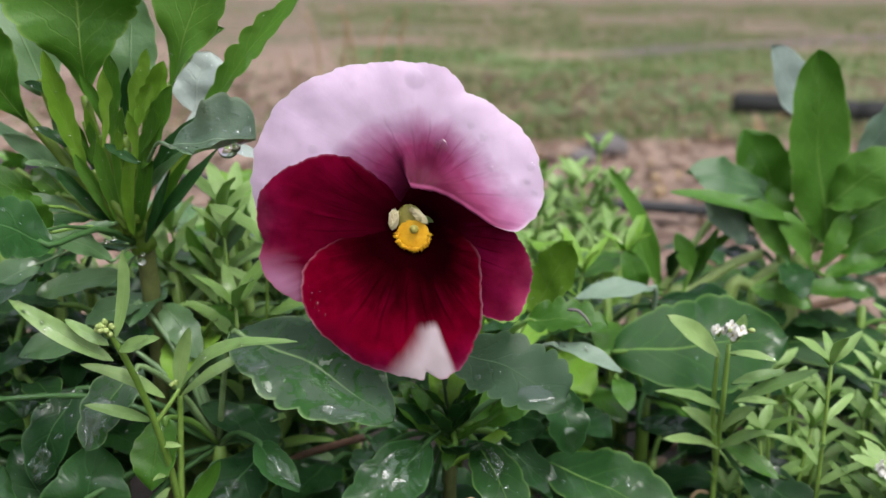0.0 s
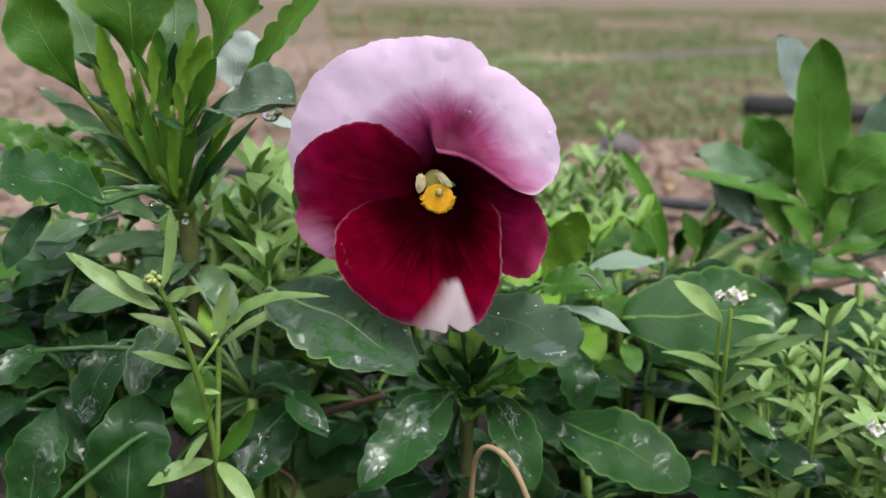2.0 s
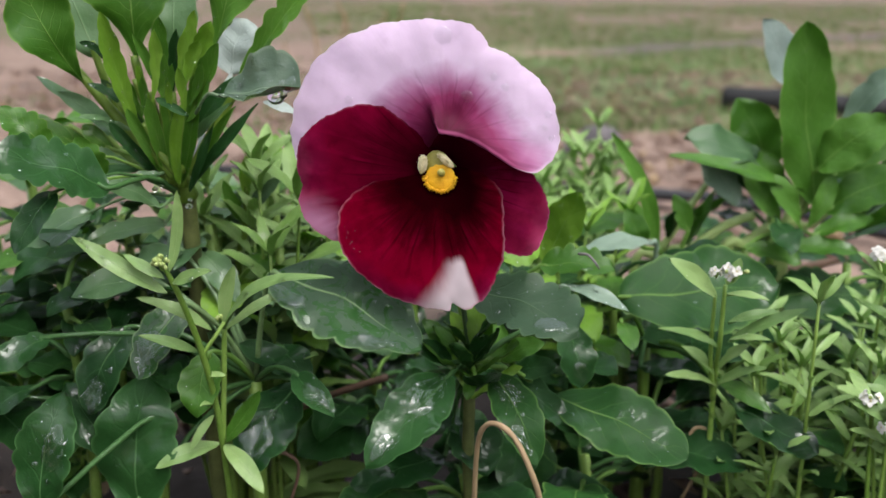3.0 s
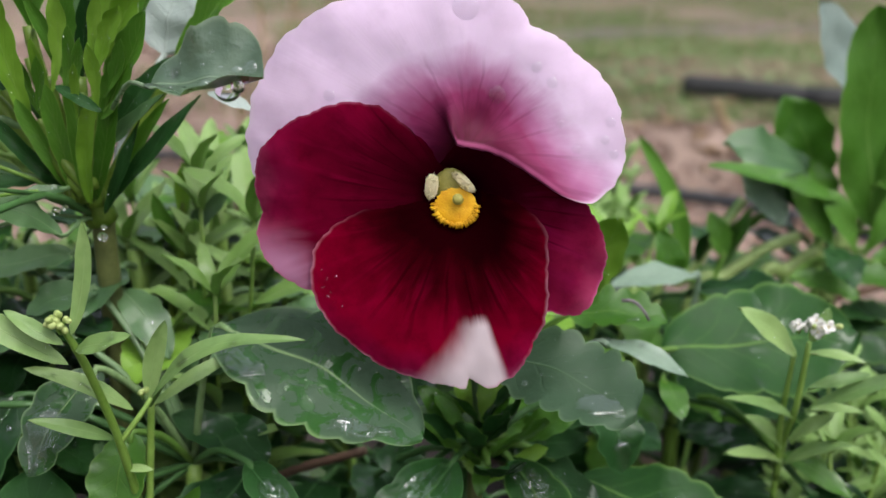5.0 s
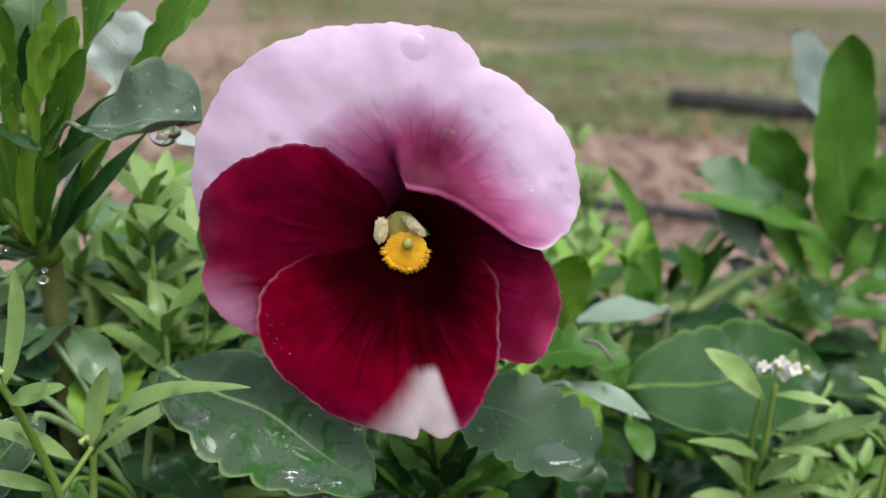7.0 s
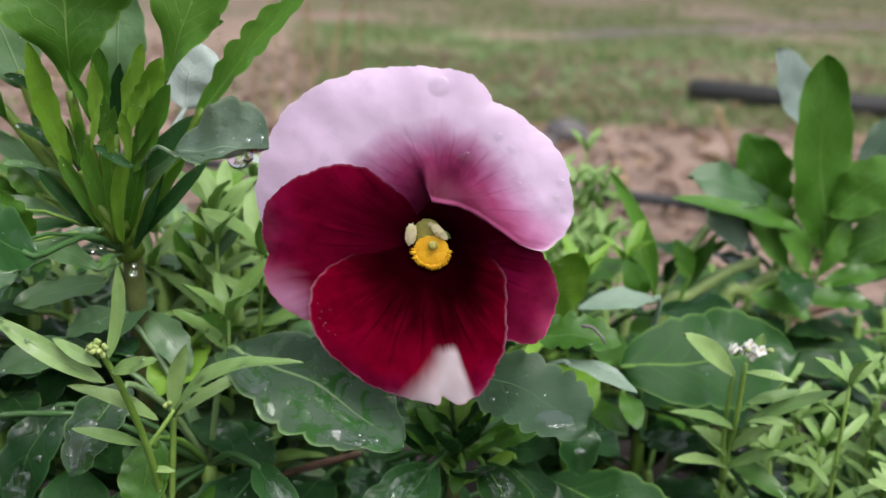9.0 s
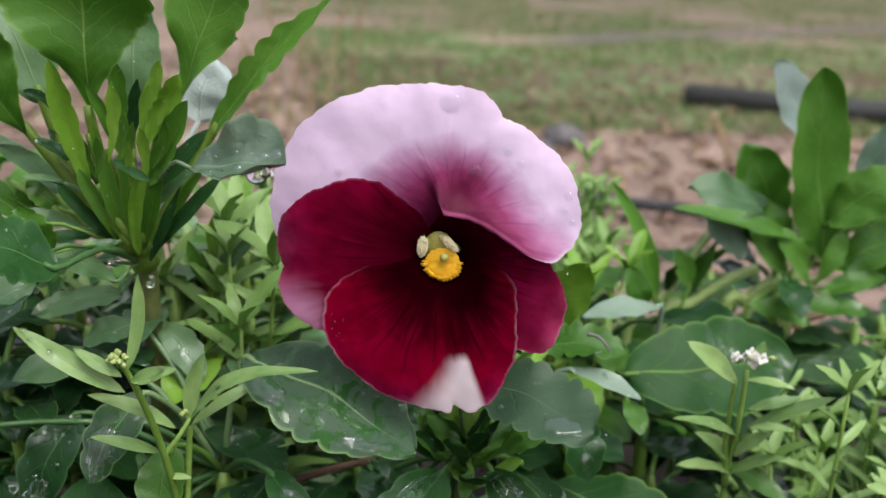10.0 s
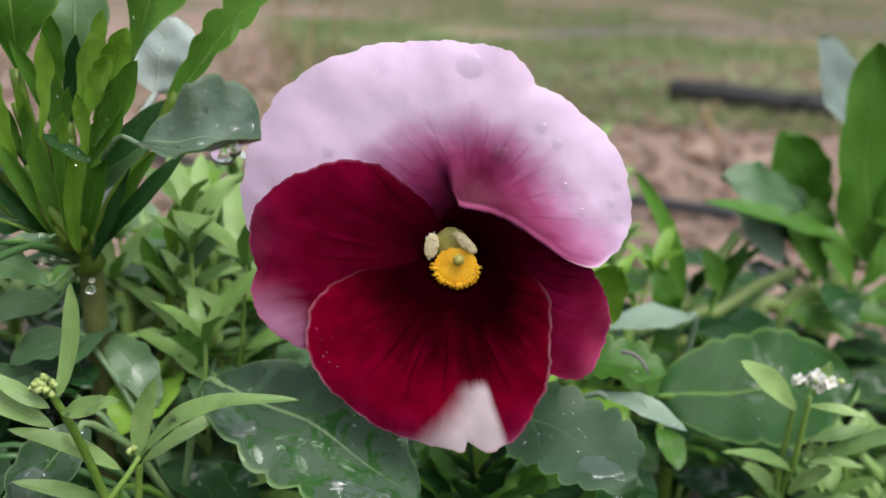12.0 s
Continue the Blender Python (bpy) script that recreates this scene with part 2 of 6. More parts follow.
# a film too shallow to bend the view: clear, with the gloss of water
film = Nodes("water_film")
clear, shine, facing = film.put("ShaderNodeBsdfTransparent"), film.put("ShaderNodeBsdfGlossy"), film.put("ShaderNodeLayerWeight")
clear.inputs["Color"].default_value, shine.inputs["Roughness"].default_value, facing.inputs["Blend"].default_value = (0.98, 0.99, 0.99, 1), 0.02, 0.5
gloss = film.math("MULTIPLY_ADD", film.math("POWER", facing.outputs["Facing"], 2.6), 0.8, 0.075)
over = film.put("ShaderNodeMixShader")
film.link(gloss, over.inputs[0])
film.link(clear.outputs[0], over.inputs[1])
film.link(shine.outputs[0], over.inputs[2])
film.link(over.outputs[0], film.out.inputs["Surface"])
FILM_WATER = film.mat


def petal_material(name, stops, vein_dark, rim, blotch=False, pale_tip=False, share=0.2, veins=0.5, wob=0.03, hairs=0.02, spec=0.0, mottle=0.0, every=0.0, sector=None, thread=(0.18, 0.55, 0.85), clean=0.0, nerves=0.5, sheen=None, lip=None):
    """Colour by the way from the throat to the rim (v) and the angle round it (u, in turns)."""
    n = Nodes(name)
    u, v = n.uv()
    duo = n.put("ShaderNodeCombineXYZ")
    n.link(u, duo.inputs[0])
    n.link(v, duo.inputs[1])
    streak = n.noise(1.0, 3, vector=duo.outputs[0], stretch=(26, 1.0, 1), distortion=0.5)
    hair = n.noise(1.0, 2, vector=duo.outputs[0], stretch=(330, 2.5, 1))
    soft = n.noise(62, 4)
    way = n.math("ADD", v, n.math("MULTIPLY_ADD", streak, wob * 2, -wob))
    way = n.math("ADD", way, n.math("MULTIPLY_ADD", soft, 0.26, -0.13))
    broad = n.noise(1.0, 3, vector=duo.outputs[0], stretch=(11, 1.6, 1), distortion=0.3)
    way = n.math("ADD", way, n.math("MULTIPLY_ADD", broad, 0.36, -0.18))
    turn = n.math("MULTIPLY", u, 360.0)
    col = n.ramp(way, *stops)
    line = n.math("MULTIPLY", n.smooth(streak, 0.50, 0.62), n.math("SUBTRACT", 1.0, n.smooth(v, 0.35, 0.8)))
    col = n.mix(n.math("MULTIPLY", line, veins), col, vein_dark)
    past = n.smooth(v, clean, clean + 0.2) if clean else 1.0
    col = n.mix(n.math("MULTIPLY", n.math("MULTIPLY", n.smooth(hair, 0.45, 0.7), hairs), past), col, rim)
    if mottle:
        col = n.mix(n.math("MULTIPLY", n.smooth(n.noise(210, 5, 0.6), 0.42, 0.72), mottle), col, vein_dark)
    if sheen:
        strand = n.noise(1.0, 4, 0.6, vector=duo.outputs[0], stretch=(38, 1.6, 1), distortion=0.5)
        col = n.mix(n.math("MULTIPLY", n.math("MULTIPLY", n.smooth(strand, 0.45, 0.72), n.smooth(v, 0.3, 0.6)), 0.48), col, sheen)
    if mottle and spec:
        pale = n.noise(1.0, 4, 0.6, vector=duo.outputs[0], stretch=(120, 5, 1), distortion=0.5)
        col = n.mix(n.math("MULTIPLY", n.math("MULTIPLY", n.smooth(pale, 0.45, 0.75), past), 0.22), col, rim)
    if every:
        # thin dark nerves that fan out of the throat
        sway = n.noise(1.0, 2, vector=duo.outputs[0], stretch=(9, 2.2, 1))
        wave = n.math("SINE", n.math("MULTIPLY_ADD", sway, 4.0, n.math("MULTIPLY", turn, 6.283 / every)))
        gone = n.math("MULTIPLY_ADD", n.noise(1.0, 2, vector=duo.outputs[0], stretch=(30, 0.3, 1)), 0.5, v)
        nerve = n.math("MULTIPLY", n.smooth(wave, 0.86, 1.0), n.smooth(v, thread[0], thread[0] + 0.1))
        nerve = n.math("MULTIPLY", nerve, n.math("SUBTRACT", 1.0, n.smooth(gone, thread[1] + 0.25, thread[2] + 0.25)))
        if sector:
            nerve = n.math("MULTIPLY", nerve, n.math("MULTIPLY", n.smooth(turn, sector[0], sector[0] + 15.0), n.math("SUBTRACT", 1.0, n.smooth(turn, sector[1] - 15.0, sector[1]))))
        col = n.mix(n.math("MULTIPLY", nerve, nerves), col, vein_dark)
    if blotch:
        left = n.math("MULTIPLY_ADD", n.math("SUBTRACT", v, 0.60), -44.0, n.math("MULTIPLY_ADD", streak, 8.0, 278.0))
        m = n.math("MULTIPLY", n.smooth(n.math("SUBTRACT", turn, left), -7.0, 8.0), n.smooth(n.math("SUBTRACT", n.math("MULTIPLY_ADD", streak, 4.0, 289.0), turn), -1.5, 2.5))
        m = n.math("MULTIPLY", m, n.smooth(n.math("MULTIPLY_ADD", hair, 0.05, v), 0.595, 0.68))
        col = n.mix(m, col, (0.76, 0.64, 0.69))
    if pale_tip:
        m = n.math("MULTIPLY", n.smooth(turn, 186.0, 206.0), n.smooth(n.math("MULTIPLY_ADD", streak, 0.5, v), 0.92, 1.26))
        col = n.mix(n.math("MULTIPLY", m, 0.85), col, (0.50, 0.23, 0.38))
    rim_at = n.put("ShaderNodeUVMap", uv_map="Rim")
    rim_x = n.put("ShaderNodeSeparateXYZ")
    n.link(rim_at.outputs[0], rim_x.inputs[0])
    if lip:
        # the rolled edge shows its paler back
        band = n.smooth(rim_x.outputs[1], 0.25, 0.75)
        col = n.mix(n.math("MULTIPLY", band, n.math("MULTIPLY_ADD", n.smooth(v, 0.75, 1.4), -0.22, 0.88)), col, lip)
    col = n.mix(n.math("MULTIPLY", n.math("MULTIPLY", n.smooth(rim_x.outputs[0], 0.967, 1.0), n.smooth(v, 0.38, 0.75)), n.math("MULTIPLY", n.smooth(streak, 0.28, 0.62), 0.62)), col, rim)
    n.set(Base_Color=col, Roughness=0.6, Specular_IOR_Level=spec)
    h = n.math("ADD", n.math("MULTIPLY", streak, 1.0), n.math("MULTIPLY", hair, 0.5))
    nor = n.bump(h, 0.12, 0.0003)
    n.translucent(col, share, nor)
    return n.mat


UPPER = ((0.14, (0.075, 0.002, 0.018)), (0.36, (0.135, 0.005, 0.042)), (0.54, (0.26, 0.030, 0.115)), (0.70, (0.43, 0.15, 0.31)), (0.86, (0.60, 0.365, 0.57)), (1.06, (0.77, 0.605, 0.80)))
PINK = petal_material("lavender_pink_petal", UPPER, (0.10, 0.003, 0.036), (0.74, 0.62, 0.74), share=0.25, veins=0.4, wob=0.05, hairs=0.08, spec=0.2, mottle=0.08, every=17.0, thread=(0.12, 0.6, 0.95), nerves=0.24, clean=0.7, lip=(0.34, 0.065, 0.17))
CRIMSON_SIDE = petal_material("crimson_side_petal", ((0.20, (0.030, 0.0003, 0.004)), (0.42, (0.062, 0.0004, 0.008)), (0.74, (0.125, 0.0010, 0.016)), (0.92, (0.185, 0.005, 0.038)), (1.04, (0.26, 0.022, 0.075))), (0.022, 0.0, 0.003), (0.46, 0.13, 0.24), pale_tip=True, share=0.12, hairs=0.0, mottle=0.35, veins=0.2, every=10.0, thread=(0.25, 0.45, 0.7), sheen=(0.20, 0.002, 0.030))
CRIMSON_RIGHT = petal_material("crimson_right_petal", ((0.28, (0.034, 0.0004, 0.005)), (0.62, (0.105, 0.0012, 0.016)), (0.88, (0.180, 0.007, 0.038)), (1.0, (0.27, 0.035, 0.09))), (0.03, 0.0, 0.004), (0.46, 0.13, 0.24), share=0.12, hairs=0.0, mottle=0.35, veins=0.2, every=9.0, thread=(0.4, 0.6, 0.85), sheen=(0.20, 0.006, 0.055))
CRIMSON_LOW = petal_material("crimson_lower_petal", ((0.25, (0.010, 0.0002, 0.001)), (0.44, (0.046, 0.0002, 0.004)), (0.60, (0.135, 0.0002, 0.011)), (0.78, (0.220, 0.0006, 0.019)), (0.94, (0.235, 0.004, 0.042)), (1.04, (0.28, 0.03, 0.10))), (0.010, 0.0, 0.001), (0.62, 0.30, 0.40), blotch=True, share=0.12, hairs=0.0, mottle=0.3, veins=0.45, wob=0.05, every=15.0, sector=(215.0, 325.0), thread=(0.26, 0.5, 0.8), nerves=0.5, sheen=(0.24, 0.001, 0.026))
EYE_YELLOW = plain_material("yellow_eye", ((0.3, (0.64, 0.29, 0.003)), (0.7, (0.78, 0.45, 0.006))), 0.6, 420)
CREAM = plain_material("cream_hairs", ((0.3, (0.80, 0.72, 0.44)), (0.7, (0.92, 0.87, 0.66))), 0.8, 260, bump=0.00008, share=0.45)
STIGMA = plain_material("green_stigma", ((0.3, (0.24, 0.22, 0.04)), (0.7, (0.40, 0.36, 0.09))), 0.4, 600)


# ---- building ----
def thing(name, base, label, category, group="", kind=""):
    ob = new(name)
    ob.location = base
    ob.empty_display_size = 0.01
    return tagged(ob, label, category, group, kind)


def link_mesh(name, verts, faces, material, parent=None, label="", uvs=None):
    """One mesh object from world places; under a thing it is kept relative to the thing's base."""
    verts = np.asarray(verts, float)
    if parent is not None:
        top = parent
        while top.parent:
            top = top.parent
        verts = verts - np.array(top.location)
    me = bpy.data.meshes.new(name)
    me.from_pydata(verts.tolist(), [], faces)
    if uvs is not None:
        layer = me.uv_layers.new(name="UVMap")
        idx = np.empty(len(me.loops), int)
        me.loops.foreach_get("vertex_index", idx)
        layer.data.foreach_set("uv", np.asarray(uvs, float)[idx].ravel())
    me.polygons.foreach_set("use_smooth", [True] * len(me.polygons))
    me.materials.append(material)
    ob = new(name, me)
    if parent is not None:
        ob.parent = parent
    return tagged(ob, label) if label else ob


def unit(v):
    v = np.asarray(v, float)
    return v / max(np.linalg.norm(v), 1e-9)


def along(points, n):
    """n + 1 places on a smooth line through the points."""
    p = np.asarray(points, float)
    p = np.vstack([2 * p[0] - p[1], p, 2 * p[-1] - p[-2]])
    out = []
    for s in np.linspace(0, len(p) - 3, n + 1):
        i = min(int(s), len(p) - 4)
        f = s - i
        a, b, c, d = p[i : i + 4]
        out.append(0.5 * (2 * b + (c - a) * f + (2 * a - 5 * b + 4 * c - d) * f * f + (3 * b - a - 3 * c + d) * f**3))
    return np.array(out)


def tube_mesh(points, r0, r1, n=12, sides=8, wobble=0.06, seed=0):
    rng = np.random.RandomState(seed)
    c = along(points, n)
    t = np.gradient(c, axis=0)
    verts, faces = [], []
    side = unit(np.cross(t[0], (0.3, 0.9, 0.1)))
    for i, (p, d) in enumerate(zip(c, t)):
        d = unit(d)
        side = unit(side - d * (side @ d))
        other = np.cross(d, side)
        r = (r0 + (r1 - r0) * i / n) * (1 + wobble * rng.uniform(-1, 1))
        for k in range(sides):
            w = 2 * np.pi * k / sides
            verts.append(p + r * (np.cos(w) * side + np.sin(w) * other))
    for i, k in product(range(n), range(sides)):
        a, b = i * sides + k, i * sides + (k + 1) % sides
        faces.append((a, b, b + sides, a + sides))
    faces += [tuple(range(sides))[::-1], tuple(range(n * sides, (n + 1) * sides))]
    return verts, faces


def tube(name, parent, points, r0, r1, material, n=12, sides=8, label="", seed=0):
    v, f = tube_mesh(points, r0, r1, n, sides, seed=seed)
    return link_mesh(name, v, f, material, parent, label)


SHAPES = {"ovate": (0.80, 0.75), "lance": (0.95, 0.60), "blade": (0.90, 0.80), "spoon": (1.55, 0.68), "strap": (1.5, 0.32), "oval": (1.0, 0.62), "round": (1.15, 0.46), "paddle": (2.9, 0.80), "oar": (3.8, 0.72), "wedge": (1.8, 0.9), "fan": (1.75, 0.42)}


def leaf_mesh(base, tip, width, face, bow, cup, teeth, shape, seed, twist=0.0, across=8, notch=0.17):
    rng = np.random.RandomState(seed)
    base, tip = np.array(base, float), np.array(tip, float)
    axis, length = unit(tip - base), np.linalg.norm(tip - base)
    nor = unit(np.array(face, float) - axis * (np.array(face, float) @ axis))
    side = np.cross(axis, nor)
    n = max(14, 6 * teeth)
    power, blunt = SHAPES[shape]
    ph = rng.uniform(0, 6.28, 6)
    lean = rng.uniform(-0.05, 0.05)
    top, low, uvs = [], [], []
    s = np.linspace(0, 1, n + 1)
    w = np.sin(np.pi * np.clip(s, 0.0005, 0.9995) ** power) ** blunt
    if shape in ("paddle", "oar"):
        w = np.maximum(w, 0.14 * (1 - s**6))
    if shape == "spoon":
        w = np.maximum(w, 0.16 * (1 - s**3))
    if teeth:
        scal = 1 - np.abs(np.sin(np.pi * (teeth * s + 0.15 * np.sin(3 * s + ph[0])))) ** 0.55
        w = w * (1 - notch * scal * np.clip(s * 5 - (2.6 if shape in ("paddle", "oar") else 0.6), 0, 1))
    for i in range(n + 1):
        si = s[i]
        tw = twist * si + 0.10 * np.sin(3.1 * si + ph[1])
        sd, nn = np.cos(tw) * side + np.sin(tw) * nor, np.cos(tw) * nor - np.sin(tw) * side
        c = base + axis * length * si + nor * length * bow * (np.sin(np.pi * si) - 0.25 * si) + side * length * lean * np.sin(np.pi * si)
        for k in range(across + 1):
            a = 2 * k / across - 1
            half = 0.5 * width * w[i] * a
            lift = cup * 0.5 * width * w[i] * (abs(a) ** 1.4)
            lift += 0.055 * width * np.sin(9 * si + ph[2] + 1.5 * a) * abs(a) + 0.030 * width * np.sin(21 * si + ph[3] * np.sign(a)) * a * a
            lift += 0.03 * width * np.sin(13 * si + ph[4]) * (1 - abs(a))
            p = c + sd * half + nn * lift
            thick = 0.00035 * (1 - 0.85 * a * a) * (1 + 2.0 * np.exp(-((a / 0.16) ** 2)) * (1 - si))
            top.append(p)
            low.append(p - nn * thick)
            uvs.append((0.5 + 0.5 * a, si))
    m = across + 1
    faces = []
    for i, k in product(range(n), range(across)):
        q = (i * m + k, i * m + k + 1, (i + 1) * m + k + 1, (i + 1) * m + k)
        faces.append(q[::-1])
        faces.append(tuple(j + len(top) for j in q))
    return top + low, faces, uvs + uvs


COUNT = [0]
GRIDS = {}


def leaf(plant, base, tip, width, face=(0, -0.6, 0.8), bow=0.10, cup=0.18, teeth=0, shape="ovate", mat=None, root=None, label="", twist=0.0, thick=0.0009, notch=0.17):
    COUNT[0] += 1
    v, f, uv = leaf_mesh(base, tip, width, face, bow, cup, teeth, shape, COUNT[0], twist, 8 if width > 0.006 else 6, notch)
    if root is not None:
        r, b, t = (np.array(q, float) for q in (root, base, tip))
        mid = (r + b) / 2 + np.array((0, 0, 0.12)) * np.linalg.norm(b - r)
        pv, pf = tube_mesh([r, mid, b, b + (t - b) * 0.12], thick, thick * 0.8, 8, 6, seed=COUNT[0])
        f = f + [tuple(i + len(v) for i in q) for q in pf]
        v, uv = v + pv, uv + [(0.5, 0.3)] * len(pv)
    ob = link_mesh("leaf", v, f, mat or DARK_LEAF, plant, label, uv)
    GRIDS[ob.name] = (max(14, 6 * teeth), 8 if width > 0.006 else 6)
    return ob


def ball(centre, radius, flat=1.0, axis=(0, 0, 1), seg=10, rings=6):
    up = unit(axis)
    e = unit(np.cross(up, (0.31, 0.77, 0.2)))
    g = np.cross(up, e)
    verts = [np.array(centre) + up * radius * flat]
    for i, k in product(range(1, rings), range(seg)):
        a, b = np.pi * i / rings, 2 * np.pi * k / seg
        verts.append(np.array(centre) + radius * (np.sin(a) * (np.cos(b) * e + np.sin(b) * g) + flat * np.cos(a) * up))
    verts.append(np.array(centre) - up * radius * flat)
    faces = [(0, 1 + k, 1 + (k + 1) % seg) for k in range(seg)]
    for i, k in product(range(rings - 2), range(seg)):
        a, b = 1 + i * seg + k, 1 + i * seg + (k + 1) % seg
        faces.append((a, a + seg, b + seg, b))
    z = len(verts) - 1
    faces += [(z, z - seg + (k + 1) % seg, z - seg + k) for k in range(seg)]
    return verts, faces


def cap(centre, radius, flat, axis, seg=14, rings=6):
    """The open upper half of a flattened ball: the free surface of a drop."""
    v, f = ball(centre, radius, flat, axis, seg, 2 * rings)
    keep = 1 + seg * rings
    return v[:keep], [q for q in f if max(q) < keep]


# ---- ground ----
def ground():
    xs = np.concatenate([-np.geomspace(400, 1.3, 14), np.linspace(-1.2, 1.2, 41), np.geomspace(1.3, 400, 14)])
    ys = np.concatenate([-np.geomspace(400, 0.6, 12), np.linspace(-0.5, 3.0, 61), np.geomspace(3.2, 400, 16)])
    verts = []
    for y, x in product(ys, xs):
        near = 1.0 if abs(x) < 3 and -1 < y < 6 else 0.0
        verts.append((x, y, near * 0.012 * noise.noise(Vector((x * 2.2, y * 2.2, 0.3)))))
    m = len(xs)
    faces = [(j * m + i, j * m + i + 1, (j + 1) * m + i + 1, (j + 1) * m + i) for j, i in product(range(len(ys) - 1), range(m - 1))]
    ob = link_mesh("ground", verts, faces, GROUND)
    return tagged(ob, "brown garden soil with patchy damp lawn behind", "ground", kind="structure")


ground()

def grid_of(ob):
    """The upper face of a leaf as a grid of places: along it, across it."""
    n, m = GRIDS[ob.name]
    top = ob
    while top.parent:
        top = top.parent
    base = np.array(top.location)
    co = np.array([ob.data.vertices[i].co[:] for i in range((n + 1) * (m + 1))]) + base
    return co.reshape(n + 1, m + 1, 3)


def on_leaf(grid, s, a):
    """The place and normal at s along (0 to 1) and a across (0 to 1)."""
    n, m = grid.shape[0] - 1, grid.shape[1] - 1
    i, k = min(int(s * n), n - 1), min(int(a * m), m - 1)
    f, g = s * n - i, a * m - k
    p = (1 - f) * ((1 - g) * grid[i, k] + g * grid[i, k + 1]) + f * ((1 - g) * grid[i + 1, k] + g * grid[i + 1, k + 1])
    nor = unit(np.cross(grid[i, k + 1] - grid[i, k], grid[i + 1, k] - grid[i, k]))
    return p, nor


# ---- the pansy flower ----
PX = 0.0001440
FLOWER_O = np.array((-0.0084, 0.2196, 0.1619))
FU = unit((math.cos(radians(13)), -math.sin(radians(13)), 0.0))
FV = unit(np.array((0, math.sin(radians(1)), math.cos(radians(1)))))
FV = unit(FV - FU * (FU @ FV))
FN = np.cross(FU, FV)


def on_flower(u, v, n=0.0):
    """A place on the flower's own axes: u across, v up, n towards its face, in metres."""
    u = u * (1.116 if u < 0 else 0.995)
    return FLOWER_O + FU * u + FV * v + FN * n


def petal(parent, centre, turns, reach, material, layer, scale, cut=0.0, hub=None, tilt=(0.0, 0.0), ruffle=0.0005, curl=0.0, fore=0.0, deep=0.011, waves=4, seed=1, label="", frill=0.009, field=0, fold=None):
    """A petal as a rounded blade about its own centre, given its reach at some turns (degrees), with a cupped throat and a frilled rim.
    u: the angle round the throat in turns; v: the way from the throat, or from the hub of its colours. fore: how steeply the right half comes forward. fold: the edge along which it rolls forward."""
    rng = np.random.RandomState(seed)
    nt, nr = (600, 48) if fold else (240, 22)
    th = np.arange(nt) * 360.0 / nt
    order = np.argsort(turns)
    tt, rr = np.array(turns)[order], np.array(reach)[order]
    rim = np.interp(th, np.r_[tt[-1] - 360, tt, tt[0] + 360], np.r_[rr[-1], rr, rr[0]])
    for _ in range(2):
        rim = (np.roll(rim, 1) + 2 * rim + np.roll(rim, -1)) / 4
    ph = rng.uniform(0, 6.28, 8)
    a = np.radians(th)
    plain = rim.copy()
    for _ in range(30):
        plain = (np.roll(plain, 1) + 2 * plain + np.roll(plain, -1)) / 4
    rim = rim * (1 + frill * (np.sin(a * 23 + ph[0]) * 0.5 + np.sin(a * 41 + ph[1] + np.sin(a * 3)) * 0.5 + np.sin(a * 71 + ph[2]) * 0.35 + np.sin(a * 13 + ph[6]) * 0.5))

    def roll(x, y):
        """How far the petal rolls forward at a place, and how near its rolled edge that is (0 to 1)."""
        q = np.array(fold, float)
        p, e = q[:-1], q[1:] - q[:-1]
        k = np.clip(((np.array((x, y)) - p) * e).sum(1) / (e * e).sum(1), 0, 1)
        gap = np.hypot(*(p + e * k[:, None] - (x, y)).T).min()
        crease = np.interp(y, q[:4, 1][::-1], q[:4, 0][::-1])
        side = np.clip((x - crease + 5) / 11, 0, 1)
        side = side * side * (3 - 2 * side) * np.clip((162 - y) / 75, 0, 1) ** 1.4
        return side * np.exp(-((gap / 24) ** 1.3)), side * np.exp(-((gap / 7) ** 2)), side

    verts, low, uvs, edge = [], [], [], []
    for j, i in product(range(nt), range(nr + 1)):
        f = (i / nr) ** 0.8
        g = np.clip((f - 0.75) / 0.25, 0, 1) ** 2
        r = f * (plain[j] + (rim[j] - plain[j]) * g)
        x, y = centre[0] + r * np.cos(a[j]), centre[1] + r * np.sin(a[j])
        d, way = math.hypot(x, y), math.degrees(math.atan2(y, x))
        z = layer + (tilt[0] * x + tilt[1] * y) * PX - deep * np.exp(-((d / 58) ** 1.4))
        z += ruffle * f**3 * (np.sin(waves * a[j] + ph[3]) + 0.6 * np.sin(round(2.3 * waves) * a[j] + ph[4])) + curl * f**5
        z += 0.0007 * noise.noise(Vector((x * 0.012, y * 0.012, (field or seed) * 3.3))) + 0.00014 * f * noise.noise(Vector((x * 0.05, y * 0.05, (field or seed) * 1.7))) + 0.00008 * f * np.sin(way * 0.45 + ph[5])
        z += fore * max(0.0, x) * PX
        band = 0.0
        if fold:
            lift, band, side = roll(x, y)
            z += 0.0042 * lift + 0.8 * deep * side * np.exp(-((d / 58) ** 1.4))
        p = on_flower(x * PX, y * PX, z)
        verts.append(p)
        low.append(p - FN * 0.00025 * (1 - 0.8 * f**8))
        turn = (way - cut) % 360 + cut
        v = d / scale
        if hub:
            turn = (math.degrees(math.atan2(y - hub[1], x - hub[0])) + 90) % 360 - 90
            # the deep colour runs on along the rolled edge
            k = min(max(((x - hub[0]) * 126 - (y - hub[1]) * 54) / 18792, 0.0), 1.0)
            v = (math.hypot((x - hub[0] - 126 * k) * 0.9, y - hub[1] + 54 * k) + 66 * k) / 132
        uvs.append((turn / 360, min(max(v, 0.0), 1.2)))
